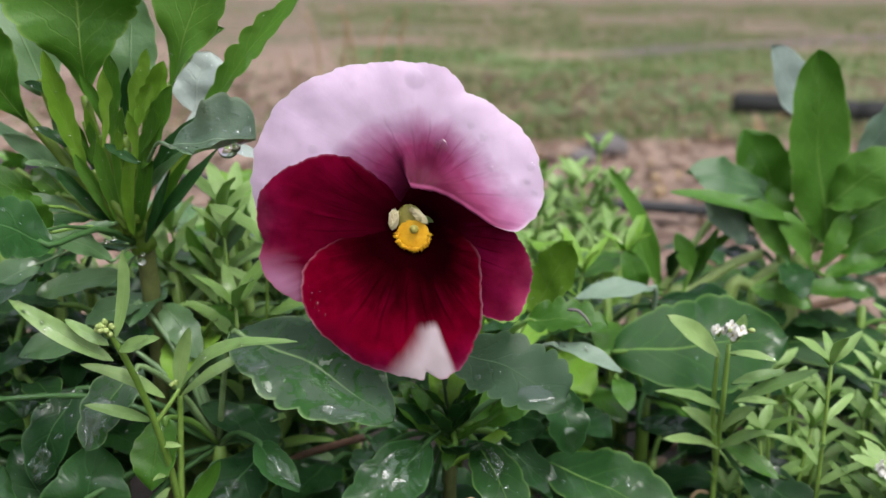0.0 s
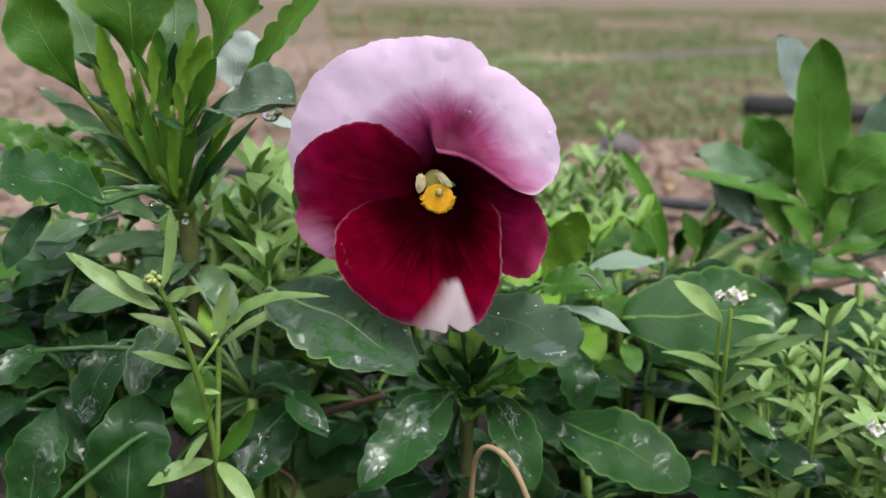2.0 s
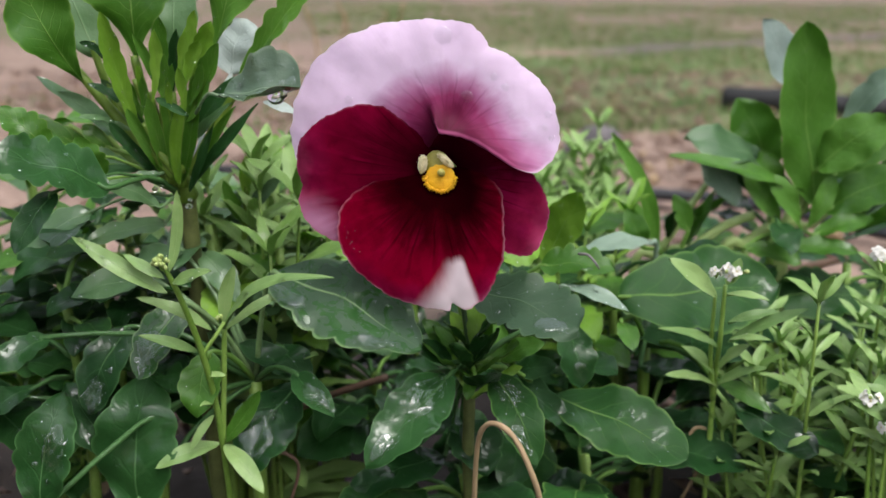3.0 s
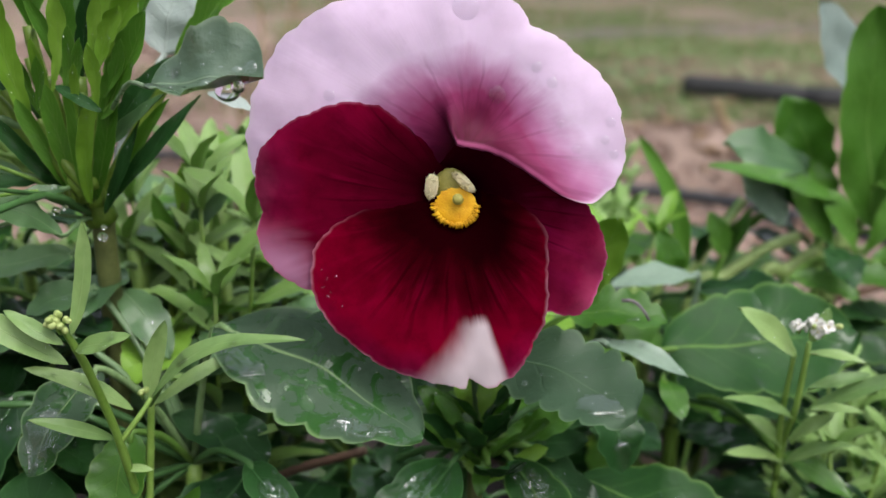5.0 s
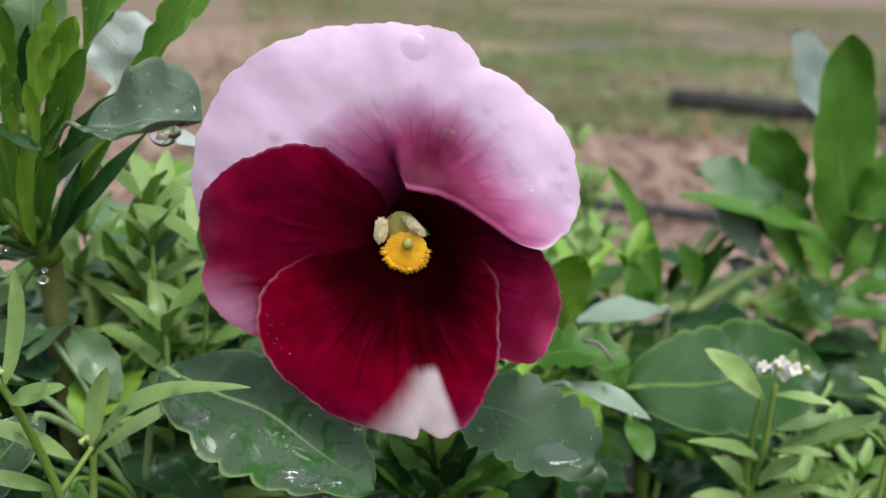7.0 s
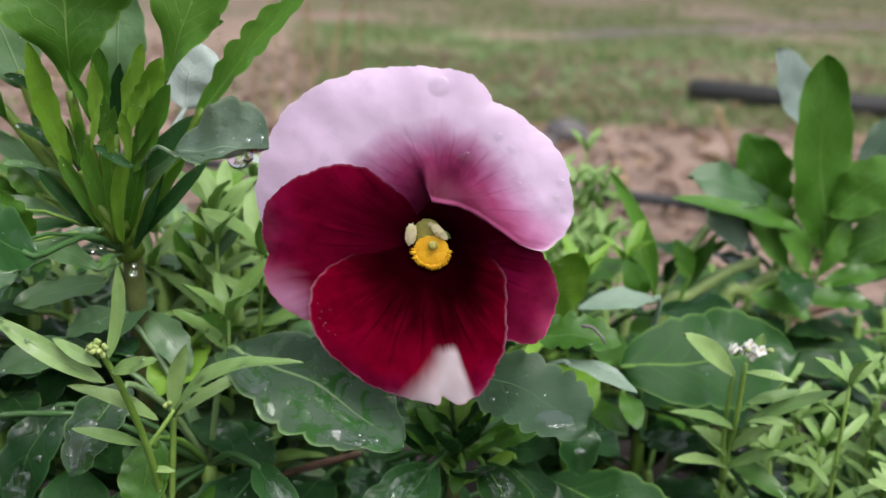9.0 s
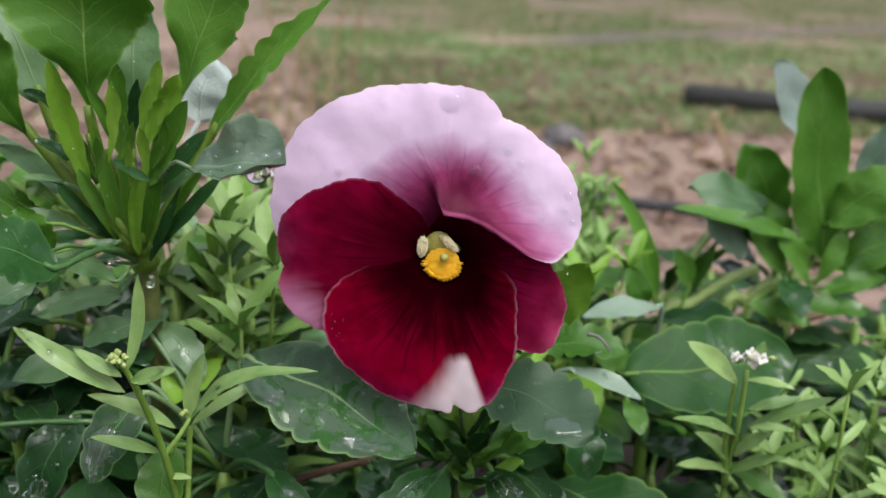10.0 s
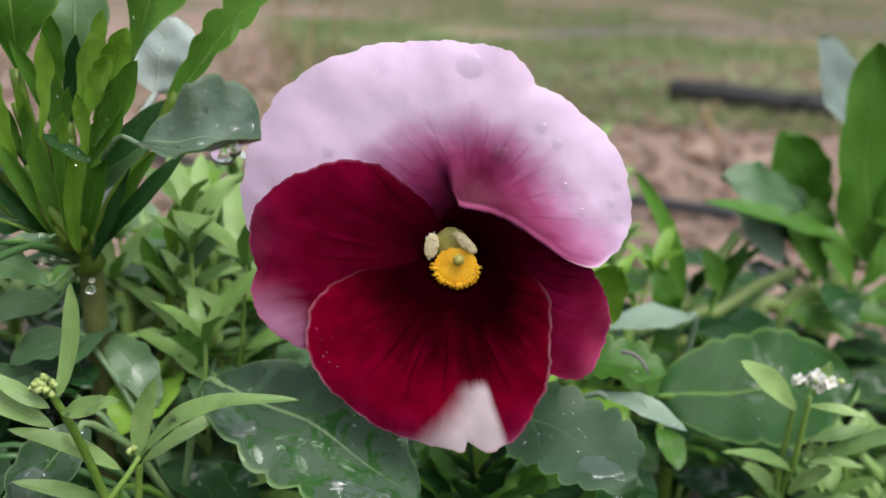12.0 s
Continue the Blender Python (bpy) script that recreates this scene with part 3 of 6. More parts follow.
        edge.append((f, band))
    m, k = nr + 1, len(verts)
    faces = []
    for j, i in product(range(nt), range(nr)):
        n = (j + 1) % nt
        q = (j * m + i, j * m + i + 1, n * m + i + 1, n * m + i)
        faces.append(q)
        faces.append(tuple(x + k for x in q)[::-1])
    ob = link_mesh("petal", verts + low, faces, material, parent, label, uvs + uvs)
    layer2 = ob.data.uv_layers.new(name="Rim")
    idx = np.empty(len(ob.data.loops), int)
    ob.data.loops.foreach_get("vertex_index", idx)
    layer2.data.foreach_set("uv", np.array(edge + edge)[idx].ravel())
    return ob


ROSETTE = np.array((0.0014, 0.2480, 0.1000))
CENTRE_BASE = (ROSETTE[0] + 0.004, ROSETTE[1] + 0.015, 0.0)
pansy = thing("pansy_plant", CENTRE_BASE, "pansy with one crimson and lavender flower above wet green leaves", "flowering plant", "pansy plants")
tube("stem", pansy, [CENTRE_BASE, ROSETTE - np.array((0, -0.004, 0.04)), ROSETTE + np.array((0, 0.004, 0.0))], 0.0019, 0.0019, OLD_STEM)
throat = on_flower(0, 0, -0.013)
tube("flower_stalk", pansy, [ROSETTE + np.array((0, 0.004, -0.004)), ROSETTE + np.array((-0.004, 0.006, 0.03)), throat + np.array((0.002, 0.016, 0.006)), throat + np.array((0, 0.010, 0.008)), throat + np.array((0, 0.002, 0))], 0.0013, 0.0011, STEM, n=20)
cv, cf = ball(on_flower(0, 0, -0.0165), 0.0042, 1.0, FN)
flower = link_mesh("flower", cv, cf, STEM, pansy, "large round pansy bloom, crimson below and lavender pink above, with water drops")
# the two upper petals have grown together; the right one rolls forward along its lower edge
FOLD = [(-36, 163), (-22, 127), (-11, 97), (-4, 82), (31, 77), (68, 65), (106, 43), (144, 19), (176, 2)]
petal(flower, (15, 150), [0, 9, 18, 27, 36, 38, 42, 45, 46, 50, 54, 58, 63, 72, 81, 90, 99, 108, 117, 126, 135, 144, 153, 162, 171, 180, 189, 198, 207, 216, 225, 234, 243, 250, 254, 261, 270, 279, 288, 297, 306, 310, 315, 316, 320, 324, 333, 342, 351], [172.0, 154.6, 135.6, 123.7, 116.2, 113.8, 109.0, 105.4, 104.3, 101.8, 104.8, 108.1, 112.1, 119.7, 119.9, 120.7, 123.1, 129.1, 135.4, 146.3, 161.8, 175.9, 198.3, 217.2, 236.1, 254.6, 269.9, 285.1, 297.4, 298.5, 255.2, 208.4, 174.0, 102, 74, 72, 72, 75, 82, 94, 120, 143, 184, 191, 210, 212, 214.3, 202.4, 188.5], PINK, -0.0030, 275, hub=(14, 74), tilt=(0.03, -0.05), curl=-0.0010, fore=-0.10, seed=2, fold=FOLD, label="pale lavender upper petals, magenta at the throat, with droplets")
petal(flower, (-140, 0), [8.9, 23.8, 50.6, 67.1, 82.3, 104.3, 129.3, 154.2, 177.0, 195.9, 210.1, 225.7, 243.2, 255.2, 270.0, 310.6, 349.7], [129.6, 128.9, 129.3, 133.5, 127.1, 113.5, 107.3, 103.3, 96.1, 91.5, 109.8, 118.8, 128.8, 129.3, 120.0, 92.2, 111.8], CRIMSON_SIDE, 0.0003, 238, tilt=(0.02, 0.0), curl=-0.0008, seed=4, label="dark crimson side petal with a pale tip")
petal(flower, (100, -30), [157.4, 142.8, 125.1, 109.7, 90.0, 52.4, 15.9, 344.0, 323.5, 304.4, 291.8, 282.4, 251.6, 180.0], [142, 166, 156, 130, 92, 76, 81.8, 99.5, 109.8, 124.1, 113.1, 102.4, 63.2, 70.0], CRIMSON_RIGHT, -0.0042, 205, cut=-180, ruffle=0.0006, seed=5, frill=0.014, label="dark crimson side petal half hidden under a fold")
petal(flower, (-18, -110), [91.6, 117.9, 130.4, 148.6, 162.5, 178.1, 198.7, 217.8, 240.2, 259.4, 277.6, 287.4, 292.6, 291.3, 302.0, 316.9, 339.3, 352.0, 5.8, 19.4, 27.7, 35.7, 46.2, 63.4, 78.2], [110.0, 117.6, 131.2, 144.1, 149.9, 148.1, 140.4, 130.4, 126.8, 125.1, 128.1, 134.1, 117.0, 137.4, 145.1, 146.5, 141.2, 144.4, 147.8, 150.5, 161.5, 171.2, 166.2, 145.3, 122.6], CRIMSON_LOW, 0.0024, 238, cut=90, tilt=(0.02, 0.05), ruffle=0.0004, curl=-0.0010, fore=0.16, seed=6, label="dark crimson lower petal with a white blotch", frill=0.009)


def eye_disc():
    """The yellow eye, a low dome with a ragged rim."""
    rng = np.random.RandomState(8)
    n, rings = 90, 7
    ragged = 1 + 0.06 * rng.uniform(-1, 1, n)
    v = [on_flower(0, -4 * PX, -0.0043)]
    for i, k in product(range(1, rings + 1), range(n)):
        a, f = 2 * np.pi * k / n, i / rings
        r = f * (ragged[k] if i == rings else 1)
        z = -0.0043 - 0.0006 * f**2 + 0.0007 * f * max(0.0, -np.sin(a))
        v.append(on_flower((26.5 * r * np.cos(a)) * PX, (-4 + (23 if np.sin(a) < 0 else 25) * r * np.sin(a)) * PX, z))
    f = [(0, 1 + k, 1 + (k + 1) % n) for k in range(n)]
    for i, k in product(range(rings - 1), range(n)):
        a, b = 1 + i * n + k, 1 + i * n + (k + 1) % n
        f.append((a, a + n, b + n, b))
    for k in range(150):
        a = rng.uniform(3.0, 6.45)
        d = np.array((26.5 * np.cos(a), (23 if np.sin(a) < 0 else 25) * np.sin(a)))
        r0, r1 = rng.uniform(0.80, 0.95), rng.uniform(1.0, 1.22)
        q = [on_flower(d[0] * r * PX, (-4 + d[1] * r) * PX, -0.0038 + 0.0003 * rng.rand() - 0.0008 * (np.sin(a) > 0)) for r in (r0, r1)]
        hv, hf = tube_mesh([q[0], (q[0] + q[1]) / 2, q[1]], 0.0002, 0.00004, 2, 4)
        f += [tuple(i + len(v) for i in w) for w in hf]
        v += hv
    return link_mesh("eye", v, f, EYE_YELLOW, flower, "bright yellow eye with a ragged rim")


eye_disc()


def tuft(cx, cy, across, length, lean, seed):
    """A soft cream lump of short hairs beside the eye."""
    c, s = math.cos(lean), math.sin(lean)
    v, f = ball((0, 0, 0), 1.0, 1.0, (0, 0, 1), 22, 16)
    out = []
    for p in v:
        k = 1 + 0.16 * noise.noise(Vector(p) * 1.6 + Vector((seed, 0, 0))) + 0.04 * noise.noise(Vector(p) * 7.0)
        x, y = p[0] * across * k, p[1] * length * k
        out.append(on_flower((cx + c * x - s * y) * PX, (cy + s * x + c * y) * PX, -0.0046 + 0.0008 * p[2] * k))
    rng = np.random.RandomState(int(seed) + 3)
    for p in rng.normal(0, 1, (120, 3)):
        p = unit(p)
        root = np.array((p[0] * across, p[1] * length, p[2] * 8.0))
        end = root * rng.uniform(1.0, 1.14) + rng.normal(0, 0.8, 3)
        q = [on_flower((cx + c * x - s * y) * PX, (cy + s * x + c * y) * PX, -0.0046 + z * PX) for x, y, z in (root * 0.85, end)]
        hv, hf = tube_mesh([q[0], (q[0] + q[1]) / 2, q[1]], 0.00014, 0.00004, 2, 4)
        f = f + [tuple(i + len(out) for i in w) for w in hf]
        out += hv
    return link_mesh("beard", out, f, CREAM, flower, "cream bearded tuft beside the eye")


tuft(-31, 20, 8, 17, -0.12, 1.0)
tuft(8, 29, 7, 18, 0.85, 5.0)
pv, pf = ball(on_flower(-10 * PX, 21 * PX, -0.0062), 0.0034, 0.30, FN, 16, 8)
link_mesh("throat", pv, pf, STIGMA, flower, "olive green throat between the tufts")
sv, sf = ball(on_flower(2 * PX, 8 * PX, -0.0034), 0.0011, 0.9, FN)
link_mesh("stigma", sv, sf, STIGMA, flower, "small round greenish stigma")
sv, sf = tube_mesh([on_flower(-8 * PX, 33 * PX, -0.0075), on_flower(-6 * PX, 22 * PX, -0.0062), on_flower(0, 11 * PX, -0.0052)], 0.0008, 0.0006, 6, 8)
link_mesh("style", sv, sf, STIGMA, flower)

# ---- leaves of the flowering pansy ----
R = ROSETTE
UPF = (0.0, -0.55, 0.83)
RIGHT_WET = leaf(pansy, (-0.0022, 0.2446, 0.1253), (0.0290, 0.2200, 0.1218), 0.0226, (0.05, -0.62, 0.8), 0.04, 0.10, 9, "fan", MATT_LEAF, R, notch=0.2)
LOW_WET = leaf(pansy, (-0.0046, 0.2400, 0.1007), (-0.0271, 0.2140, 0.0853), 0.0168, (0.1, -0.6, 0.8), 0.12, 0.22, 5, "oval", DARK_LEAF, R)
LOW_WET_B = leaf(pansy, (0.0077, 0.2420, 0.1001), (0.0194, 0.2220, 0.0816), 0.0134, (-0.1, -0.65, 0.75), 0.12, 0.20, 4, "oval", SATIN_LEAF, R)
leaf(pansy, (0.0026, 0.2400, 0.1000), (0.0002, 0.2340, 0.0953), 0.0039, UPF, 0.1, 0.2, 0, "oval", GREEN_LEAF, R)
leaf(pansy, (0.0117, 0.2620, 0.0924), (0.0346, 0.2500, 0.0776), 0.0118, UPF, 0.1, 0.15, 4, "ovate", DARK_LEAF, R)
LOW_RIGHT = leaf(pansy, (0.0275, 0.2620, 0.0840), (0.0645, 0.2360, 0.0767), 0.0223, (0.0, -0.6, 0.8), 0.08, 0.12, 7, "round", SATIN_LEAF, R, notch=0.12)
UNDER = leaf(pansy, (0.0297, 0.2520, 0.1125), (0.0347, 0.2460, 0.0940), 0.0125, (0.2, -0.8, 0.55), 0.1, 0.15, 4, "oval", DARK_LEAF, R)
leaf(pansy, (-0.0008, 0.2620, 0.0767), (0.0072, 0.2460, 0.0655), 0.0176, UPF, 0.1, 0.15, 4, "oval", DARK_LEAF, R)
leaf(pansy, (-0.0060, 0.2620, 0.0637), (-0.0351, 0.2400, 0.0617), 0.0157, UPF, 0.1, 0.15, 4, "oval", DARK_LEAF, R)
leaf(pansy, (-0.0304, 0.2720, 0.0708), (-0.0523, 0.2560, 0.0677), 0.0207, UPF, 0.1, 0.15, 4, "oval", DARK_LEAF, R)
leaf(pansy, (-0.0020, 0.2500, 0.1036), (-0.0125, 0.2460, 0.1151), 0.0069, (0.1, -0.8, 0.6), 0.1, 0.2, 3, "oval", GREEN_LEAF, R)
leaf(pansy, (0.0005, 0.2520, 0.1038), (-0.0044, 0.2500, 0.1161), 0.0056, (0.1, -0.9, 0.4), 0.1, 0.2, 3, "oval", YOUNG_LEAF, R)
leaf(pansy, (0.0039, 0.2520, 0.1038), (0.0066, 0.2500, 0.1163), 0.0053, (0, -0.9, 0.4), 0.1, 0.2, 0, "oval", GREEN_LEAF, R)
leaf(pansy, (-0.0044, 0.2450, 0.1021), (-0.0150, 0.2400, 0.1101), 0.0070, (0, -0.7, 0.7), 0.1, 0.2, 3, "oval", DARK_LEAF, R)
leaf(pansy, (0.0107, 0.2500, 0.1012), (0.0227, 0.2460, 0.1084), 0.0075, (0, -0.7, 0.7), 0.1, 0.2, 3, "oval", GREEN_LEAF, R)
leaf(pansy, (0.0148, 0.2620, 0.0924), (0.0282, 0.2560, 0.0972), 0.0078, (0, -0.7, 0.7), 0.1, 0.2, 3, "oval", DARK_LEAF, R)
leaf(pansy, (-0.0098, 0.2620, 0.0862), (-0.0222, 0.2620, 0.0898), 0.0098, (0, -0.7, 0.7), 0.1, 0.2, 3, "oval", DARK_LEAF, R)
leaf(pansy, (-0.0052, 0.2520, 0.0861), (-0.0101, 0.2460, 0.0787), 0.0094, (0, -0.7, 0.7), 0.1, 0.2, 3, "oval", DARK_LEAF, R)
leaf(pansy, (0.0223, 0.2620, 0.1268), (0.0439, 0.2550, 0.1282), 0.0137, (0.0, -0.5, 0.85), 0.10, 0.35, 6, "oval", GREEN_LEAF, (0.0074, 0.2620, 0.1092), notch=0.38)
leaf(pansy, (0.0101, 0.2580, 0.1304), (0.0221, 0.2620, 0.1330), 0.0114, (0.0, -0.8, 0.55), 0.10, 0.2, 3, "oval", YOUNG_LEAF, (0.0074, 0.2620, 0.1092))
PALE_TIP = leaf(pansy, (0.0279, 0.2537, 0.1232), (0.0470, 0.2455, 0.1185), 0.0059, (0.0, -0.35, 0.95), 0.08, 0.12, 0, "lance", DULL_LEAF, (0.0145, 0.2639, 0.1046))
UPRIGHT = leaf(pansy, (0.0256, 0.2800, 0.1231), (0.0353, 0.2680, 0.1483), 0.0140, (-0.15, -0.72, 0.65), -0.04, 0.18, 4, "oval", YOUNG_LEAF, (0.0147, 0.2680, 0.1071))

# ---- pansy whose broad wet leaf lies under the flower ----
LB = np.array((-0.0630, 0.2500, 0.0942))
low_pansy = thing("pansy_plant", (LB[0], LB[1], 0.0), "low pansy with broad dark leaves covered in water", "flowering plant", "pansy plants")
tube("stem", low_pansy, [(LB[0], LB[1], 0.0), LB], 0.0026, 0.002, STEM)
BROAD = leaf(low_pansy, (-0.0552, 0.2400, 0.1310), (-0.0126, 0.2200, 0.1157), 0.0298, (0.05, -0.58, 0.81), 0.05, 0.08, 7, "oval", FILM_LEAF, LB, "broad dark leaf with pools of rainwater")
SMALL_WET = leaf(low_pansy, (-0.0483, 0.2320, 0.1042), (-0.0360, 0.2200, 0.0969), 0.0083, UPF, 0.1, 0.25, 2, "oval", DARK_LEAF, LB)
SIDE_C = leaf(low_pansy, (-0.0496, 0.2460, 0.0952), (-0.0635, 0.2260, 0.0751), 0.0204, (-0.05, -0.62, 0.78), 0.1, 0.12, 5, "oval", DARK_LEAF, LB)
leaf(low_pansy, (-0.0480, 0.2520, 0.0936), (-0.0671, 0.2500, 0.1061), 0.0104, UPF, 0.1, 0.2, 3, "oval", DARK_LEAF, LB)
leaf(low_pansy, (-0.0562, 0.2560, 0.1029), (-0.0462, 0.2460, 0.0963), 0.0110, UPF, 0.1, 0.2, 3, "oval", DARK_LEAF, LB)
leaf(low_pansy, (-0.0702, 0.2620, 0.1076), (-0.0620, 0.2620, 0.1188), 0.0094, UPF, 0.1, 0.2, 3, "oval", GREY_LEAF, LB)
leaf(low_pansy, (-0.0723, 0.2360, 0.1088), (-0.0749, 0.2260, 0.0930), 0.0124, UPF, 0.1, 0.2, 4, "oval", GREEN_LEAF, LB)
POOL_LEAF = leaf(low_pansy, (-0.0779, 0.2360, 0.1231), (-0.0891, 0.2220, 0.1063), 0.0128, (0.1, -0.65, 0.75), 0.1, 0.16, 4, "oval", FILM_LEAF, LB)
SIDE_A = leaf(low_pansy, (-0.0978, 0.2460, 0.1127), (-0.1071, 0.2320, 0.0912), 0.0139, (0.0, -0.65, 0.75), 0.12, 0.16, 4, "oval", DARK_LEAF, LB)
leaf(low_pansy, (-0.0927, 0.2250, 0.0647), (-0.0895, 0.2320, 0.1037), 0.0240, (0.05, -0.75, 0.65), 0.06, 0.10, 5, "oval", DARK_LEAF, LB)
SIDE_B = leaf(low_pansy, (-0.1128, 0.2080, 0.0744), (-0.1061, 0.2140, 0.1057), 0.0158, (0.1, -0.75, 0.65), 0.06, 0.14, 6, "oval", DARK_LEAF, LB)
leaf(low_pansy, (-0.0927, 0.2560, 0.1238), (-0.1135, 0.2440, 0.1225), 0.0110, UPF, 0.1, 0.2, 4, "oval", GREY_LEAF, LB)
leaf(low_pansy, (-0.0855, 0.2620, 0.1310), (-0.0971, 0.2500, 0.1291), 0.0094, UPF, 0.1, 0.2, 4, "oval", GREY_LEAF, LB)
leaf(low_pansy, (-0.0814, 0.2660, 0.1299), (-0.0685, 0.2560, 0.1171), 0.0094, UPF, 0.1, 0.2, 4, "oval", GREY_LEAF, LB)
leaf(low_pansy, (-0.1012, 0.2360, 0.0764), (-0.1158, 0.2400, 0.0975), 0.0144, UPF, 0.1, 0.2, 4, "oval", DARK_LEAF, LB)
leaf(low_pansy, (-0.1194, 0.2400, 0.1115), (-0.1317, 0.2300, 0.1050), 0.0106, UPF, 0.1, 0.2, 4, "oval", DARK_LEAF, LB)

# ---- tall pansy shoot ----
TB = np.array((-0.0830, 0.2620, 0.1472))
tall = thing("pansy_plant", (TB[0] + 0.004, TB[1] + 0.01, 0.0), "tall leafy pansy shoot, upright, bright green and beaded with rain", "flowering plant", "pansy plants")
tube("stem", tall, [(TB[0] + 0.004, TB[1] + 0.01, 0.0), (-0.0831, 0.2640, 0.1334), TB, (-0.0861, 0.2620, 0.1591), (-0.0864, 0.2610, 0.1710), (-0.0851, 0.2600, 0.1817)], 0.0029, 0.0014, OLD_STEM, n=24, sides=12)
UR = (0.0, -0.95, 0.3)
tube("crown_stem", tall, [(-0.0828, 0.2605, 0.1476), (-0.0846, 0.2585, 0.1560), (-0.0849, 0.2565, 0.1657), (-0.0837, 0.2550, 0.1795)], 0.0036, 0.0012, SHOOT_STEM, n=14, sides=10)
tube("leaf_stalk", tall, [(-0.0857, 0.2580, 0.1553), (-0.0892, 0.2580, 0.1654), (-0.0923, 0.2580, 0.1775), (-0.0945, 0.2580, 0.1894)], 0.0019, 0.0012, SHOOT_STEM, n=14, sides=8)
leaf(tall, (-0.0940, 0.2580, 0.1857), (-0.0915, 0.2460, 0.2346), 0.0372, (0.12, -0.92, 0.35), -0.05, 0.35, 11, "wedge", SHOOT_LEAF, notch=0.10)
tube("leaf_stalk", tall, [(-0.0838, 0.2580, 0.1569), (-0.0820, 0.2580, 0.1700), (-0.0770, 0.2580, 0.1821), (-0.0724, 0.2580, 0.1924)], 0.0017, 0.0010, SHOOT_STEM, n=14, sides=8)
leaf(tall, (-0.0736, 0.2580, 0.1880), (-0.0573, 0.2500, 0.2311), 0.0228, (-0.15, -0.92, 0.35), -0.04, 0.3, 9, "wedge", SHOOT_LEAF, notch=0.10)
tube("leaf_stalk", tall, [(-0.0832, 0.2620, 0.1512), (-0.0778, 0.2620, 0.1615), (-0.0700, 0.2620, 0.1747), (-0.0635, 0.2620, 0.1853)], 0.0019, 0.0012, SHOOT_STEM, n=14, sides=8)
leaf(tall, (-0.0662, 0.2620, 0.1808), (-0.0337, 0.2540, 0.2180), 0.0092, (-0.35, -0.85, 0.35), 0.02, 0.42, 8, "blade", SHOOT_LEAF, notch=0.42)
tube("leaf_stalk", tall, [(-0.0861, 0.2560, 0.1543), (-0.0945, 0.2560, 0.1650), (-0.1032, 0.2560, 0.1763), (-0.1106, 0.2560, 0.1859)], 0.0019, 0.0012, SHOOT_STEM, n=14, sides=8)
leaf(tall, (-0.1079, 0.2560, 0.1807), (-0.1195, 0.2440, 0.2112), 0.0181, (0.25, -0.85, 0.45), 0.05, 0.3, 7, "wedge", SHOOT_LEAF, notch=0.08)
tube("leaf_stalk", tall, [(-0.0897, 0.2680, 0.1520), (-0.0977, 0.2680, 0.1609), (-0.1030, 0.2680, 0.1712), (-0.1078, 0.2680, 0.1851), (-0.1098, 0.2680, 0.1927)], 0.0016, 0.0010, SHOOT_STEM, n=14, sides=8)
leaf(tall, (-0.1092, 0.2700, 0.1879), (-0.1249, 0.2760, 0.2213), 0.0194, (0.2, -0.85, 0.45), 0.03, 0.16, 6, "oval", GREY_LEAF, notch=0.12)
leaf(tall, (-0.0877, 0.2760, 0.1826), (-0.0879, 0.2820, 0.2162), 0.0149, (0.1, -0.85, 0.5), 0.03, 0.14, 5, "oval", GREY_LEAF, notch=0.1)
leaf(tall, (-0.1014, 0.2700, 0.1628), (-0.1266, 0.2680, 0.1827), 0.0063, (0.1, -0.4, 0.9), 0.04, 0.2, 4, "spoon", GREY_LEAF, notch=0.2)
leaf(tall, (-0.0726, 0.2830, 0.1818), (-0.0680, 0.2860, 0.1987), 0.0173, (-0.1, -0.75, 0.65), 0.06, 0.2, 3, "round", PALE_LEAF, (-0.0825, 0.2640, 0.1531), notch=0.22)
leaf(tall, (-0.0592, 0.2620, 0.1763), (-0.0486, 0.2550, 0.1735), 0.0040, (-0.1, -0.5, 0.85), 0.05, 0.15, 2, "oval", PALE_LEAF, notch=0.2)
leaf(tall, (-0.0700, 0.2680, 0.1976), (-0.0587, 0.2620, 0.2068), 0.0069, (-0.1, -0.75, 0.65), 0.1, 0.45, 3, "oval", SHOOT_LEAF, (-0.0760, 0.2620, 0.1860), notch=0.2)
leaf(tall, (-0.0805, 0.2500, 0.1810), (-0.0736, 0.2460, 0.2024), 0.0044, (0.0, -0.95, 0.3), -0.05, 0.35, 4, "spoon", YOUNG_LEAF, notch=0.3)
leaf(tall, (-0.0763, 0.2460, 0.1817), (-0.0685, 0.2420, 0.1997), 0.0058, (0.0, -0.95, 0.3), -0.05, 0.35, 4, "spoon", YOUNG_LEAF, notch=0.3)
leaf(tall, (-0.0783, 0.2450, 0.1818), (-0.0752, 0.2410, 0.1974), 0.0029, (0.0, -0.95, 0.3), -0.05, 0.35, 2, "spoon", YOUNG_LEAF, notch=0.3)
leaf(tall, (-0.0771, 0.2430, 0.1814), (-0.0709, 0.2390, 0.1950), 0.0043, (0.0, -0.95, 0.3), -0.05, 0.35, 4, "spoon", YOUNG_LEAF, notch=0.3)
leaf(tall, (-0.0873, 0.2480, 0.1774), (-0.0843, 0.2440, 0.1976), 0.0039, (0.0, -0.95, 0.3), -0.05, 0.35, 3, "spoon", YOUNG_LEAF, notch=0.3)
leaf(tall, (-0.0840, 0.2440, 0.1770), (-0.0809, 0.2400, 0.1912), 0.0026, (0.0, -0.95, 0.3), -0.05, 0.35, 0, "spoon", SHOOT_LEAF, notch=0.3)
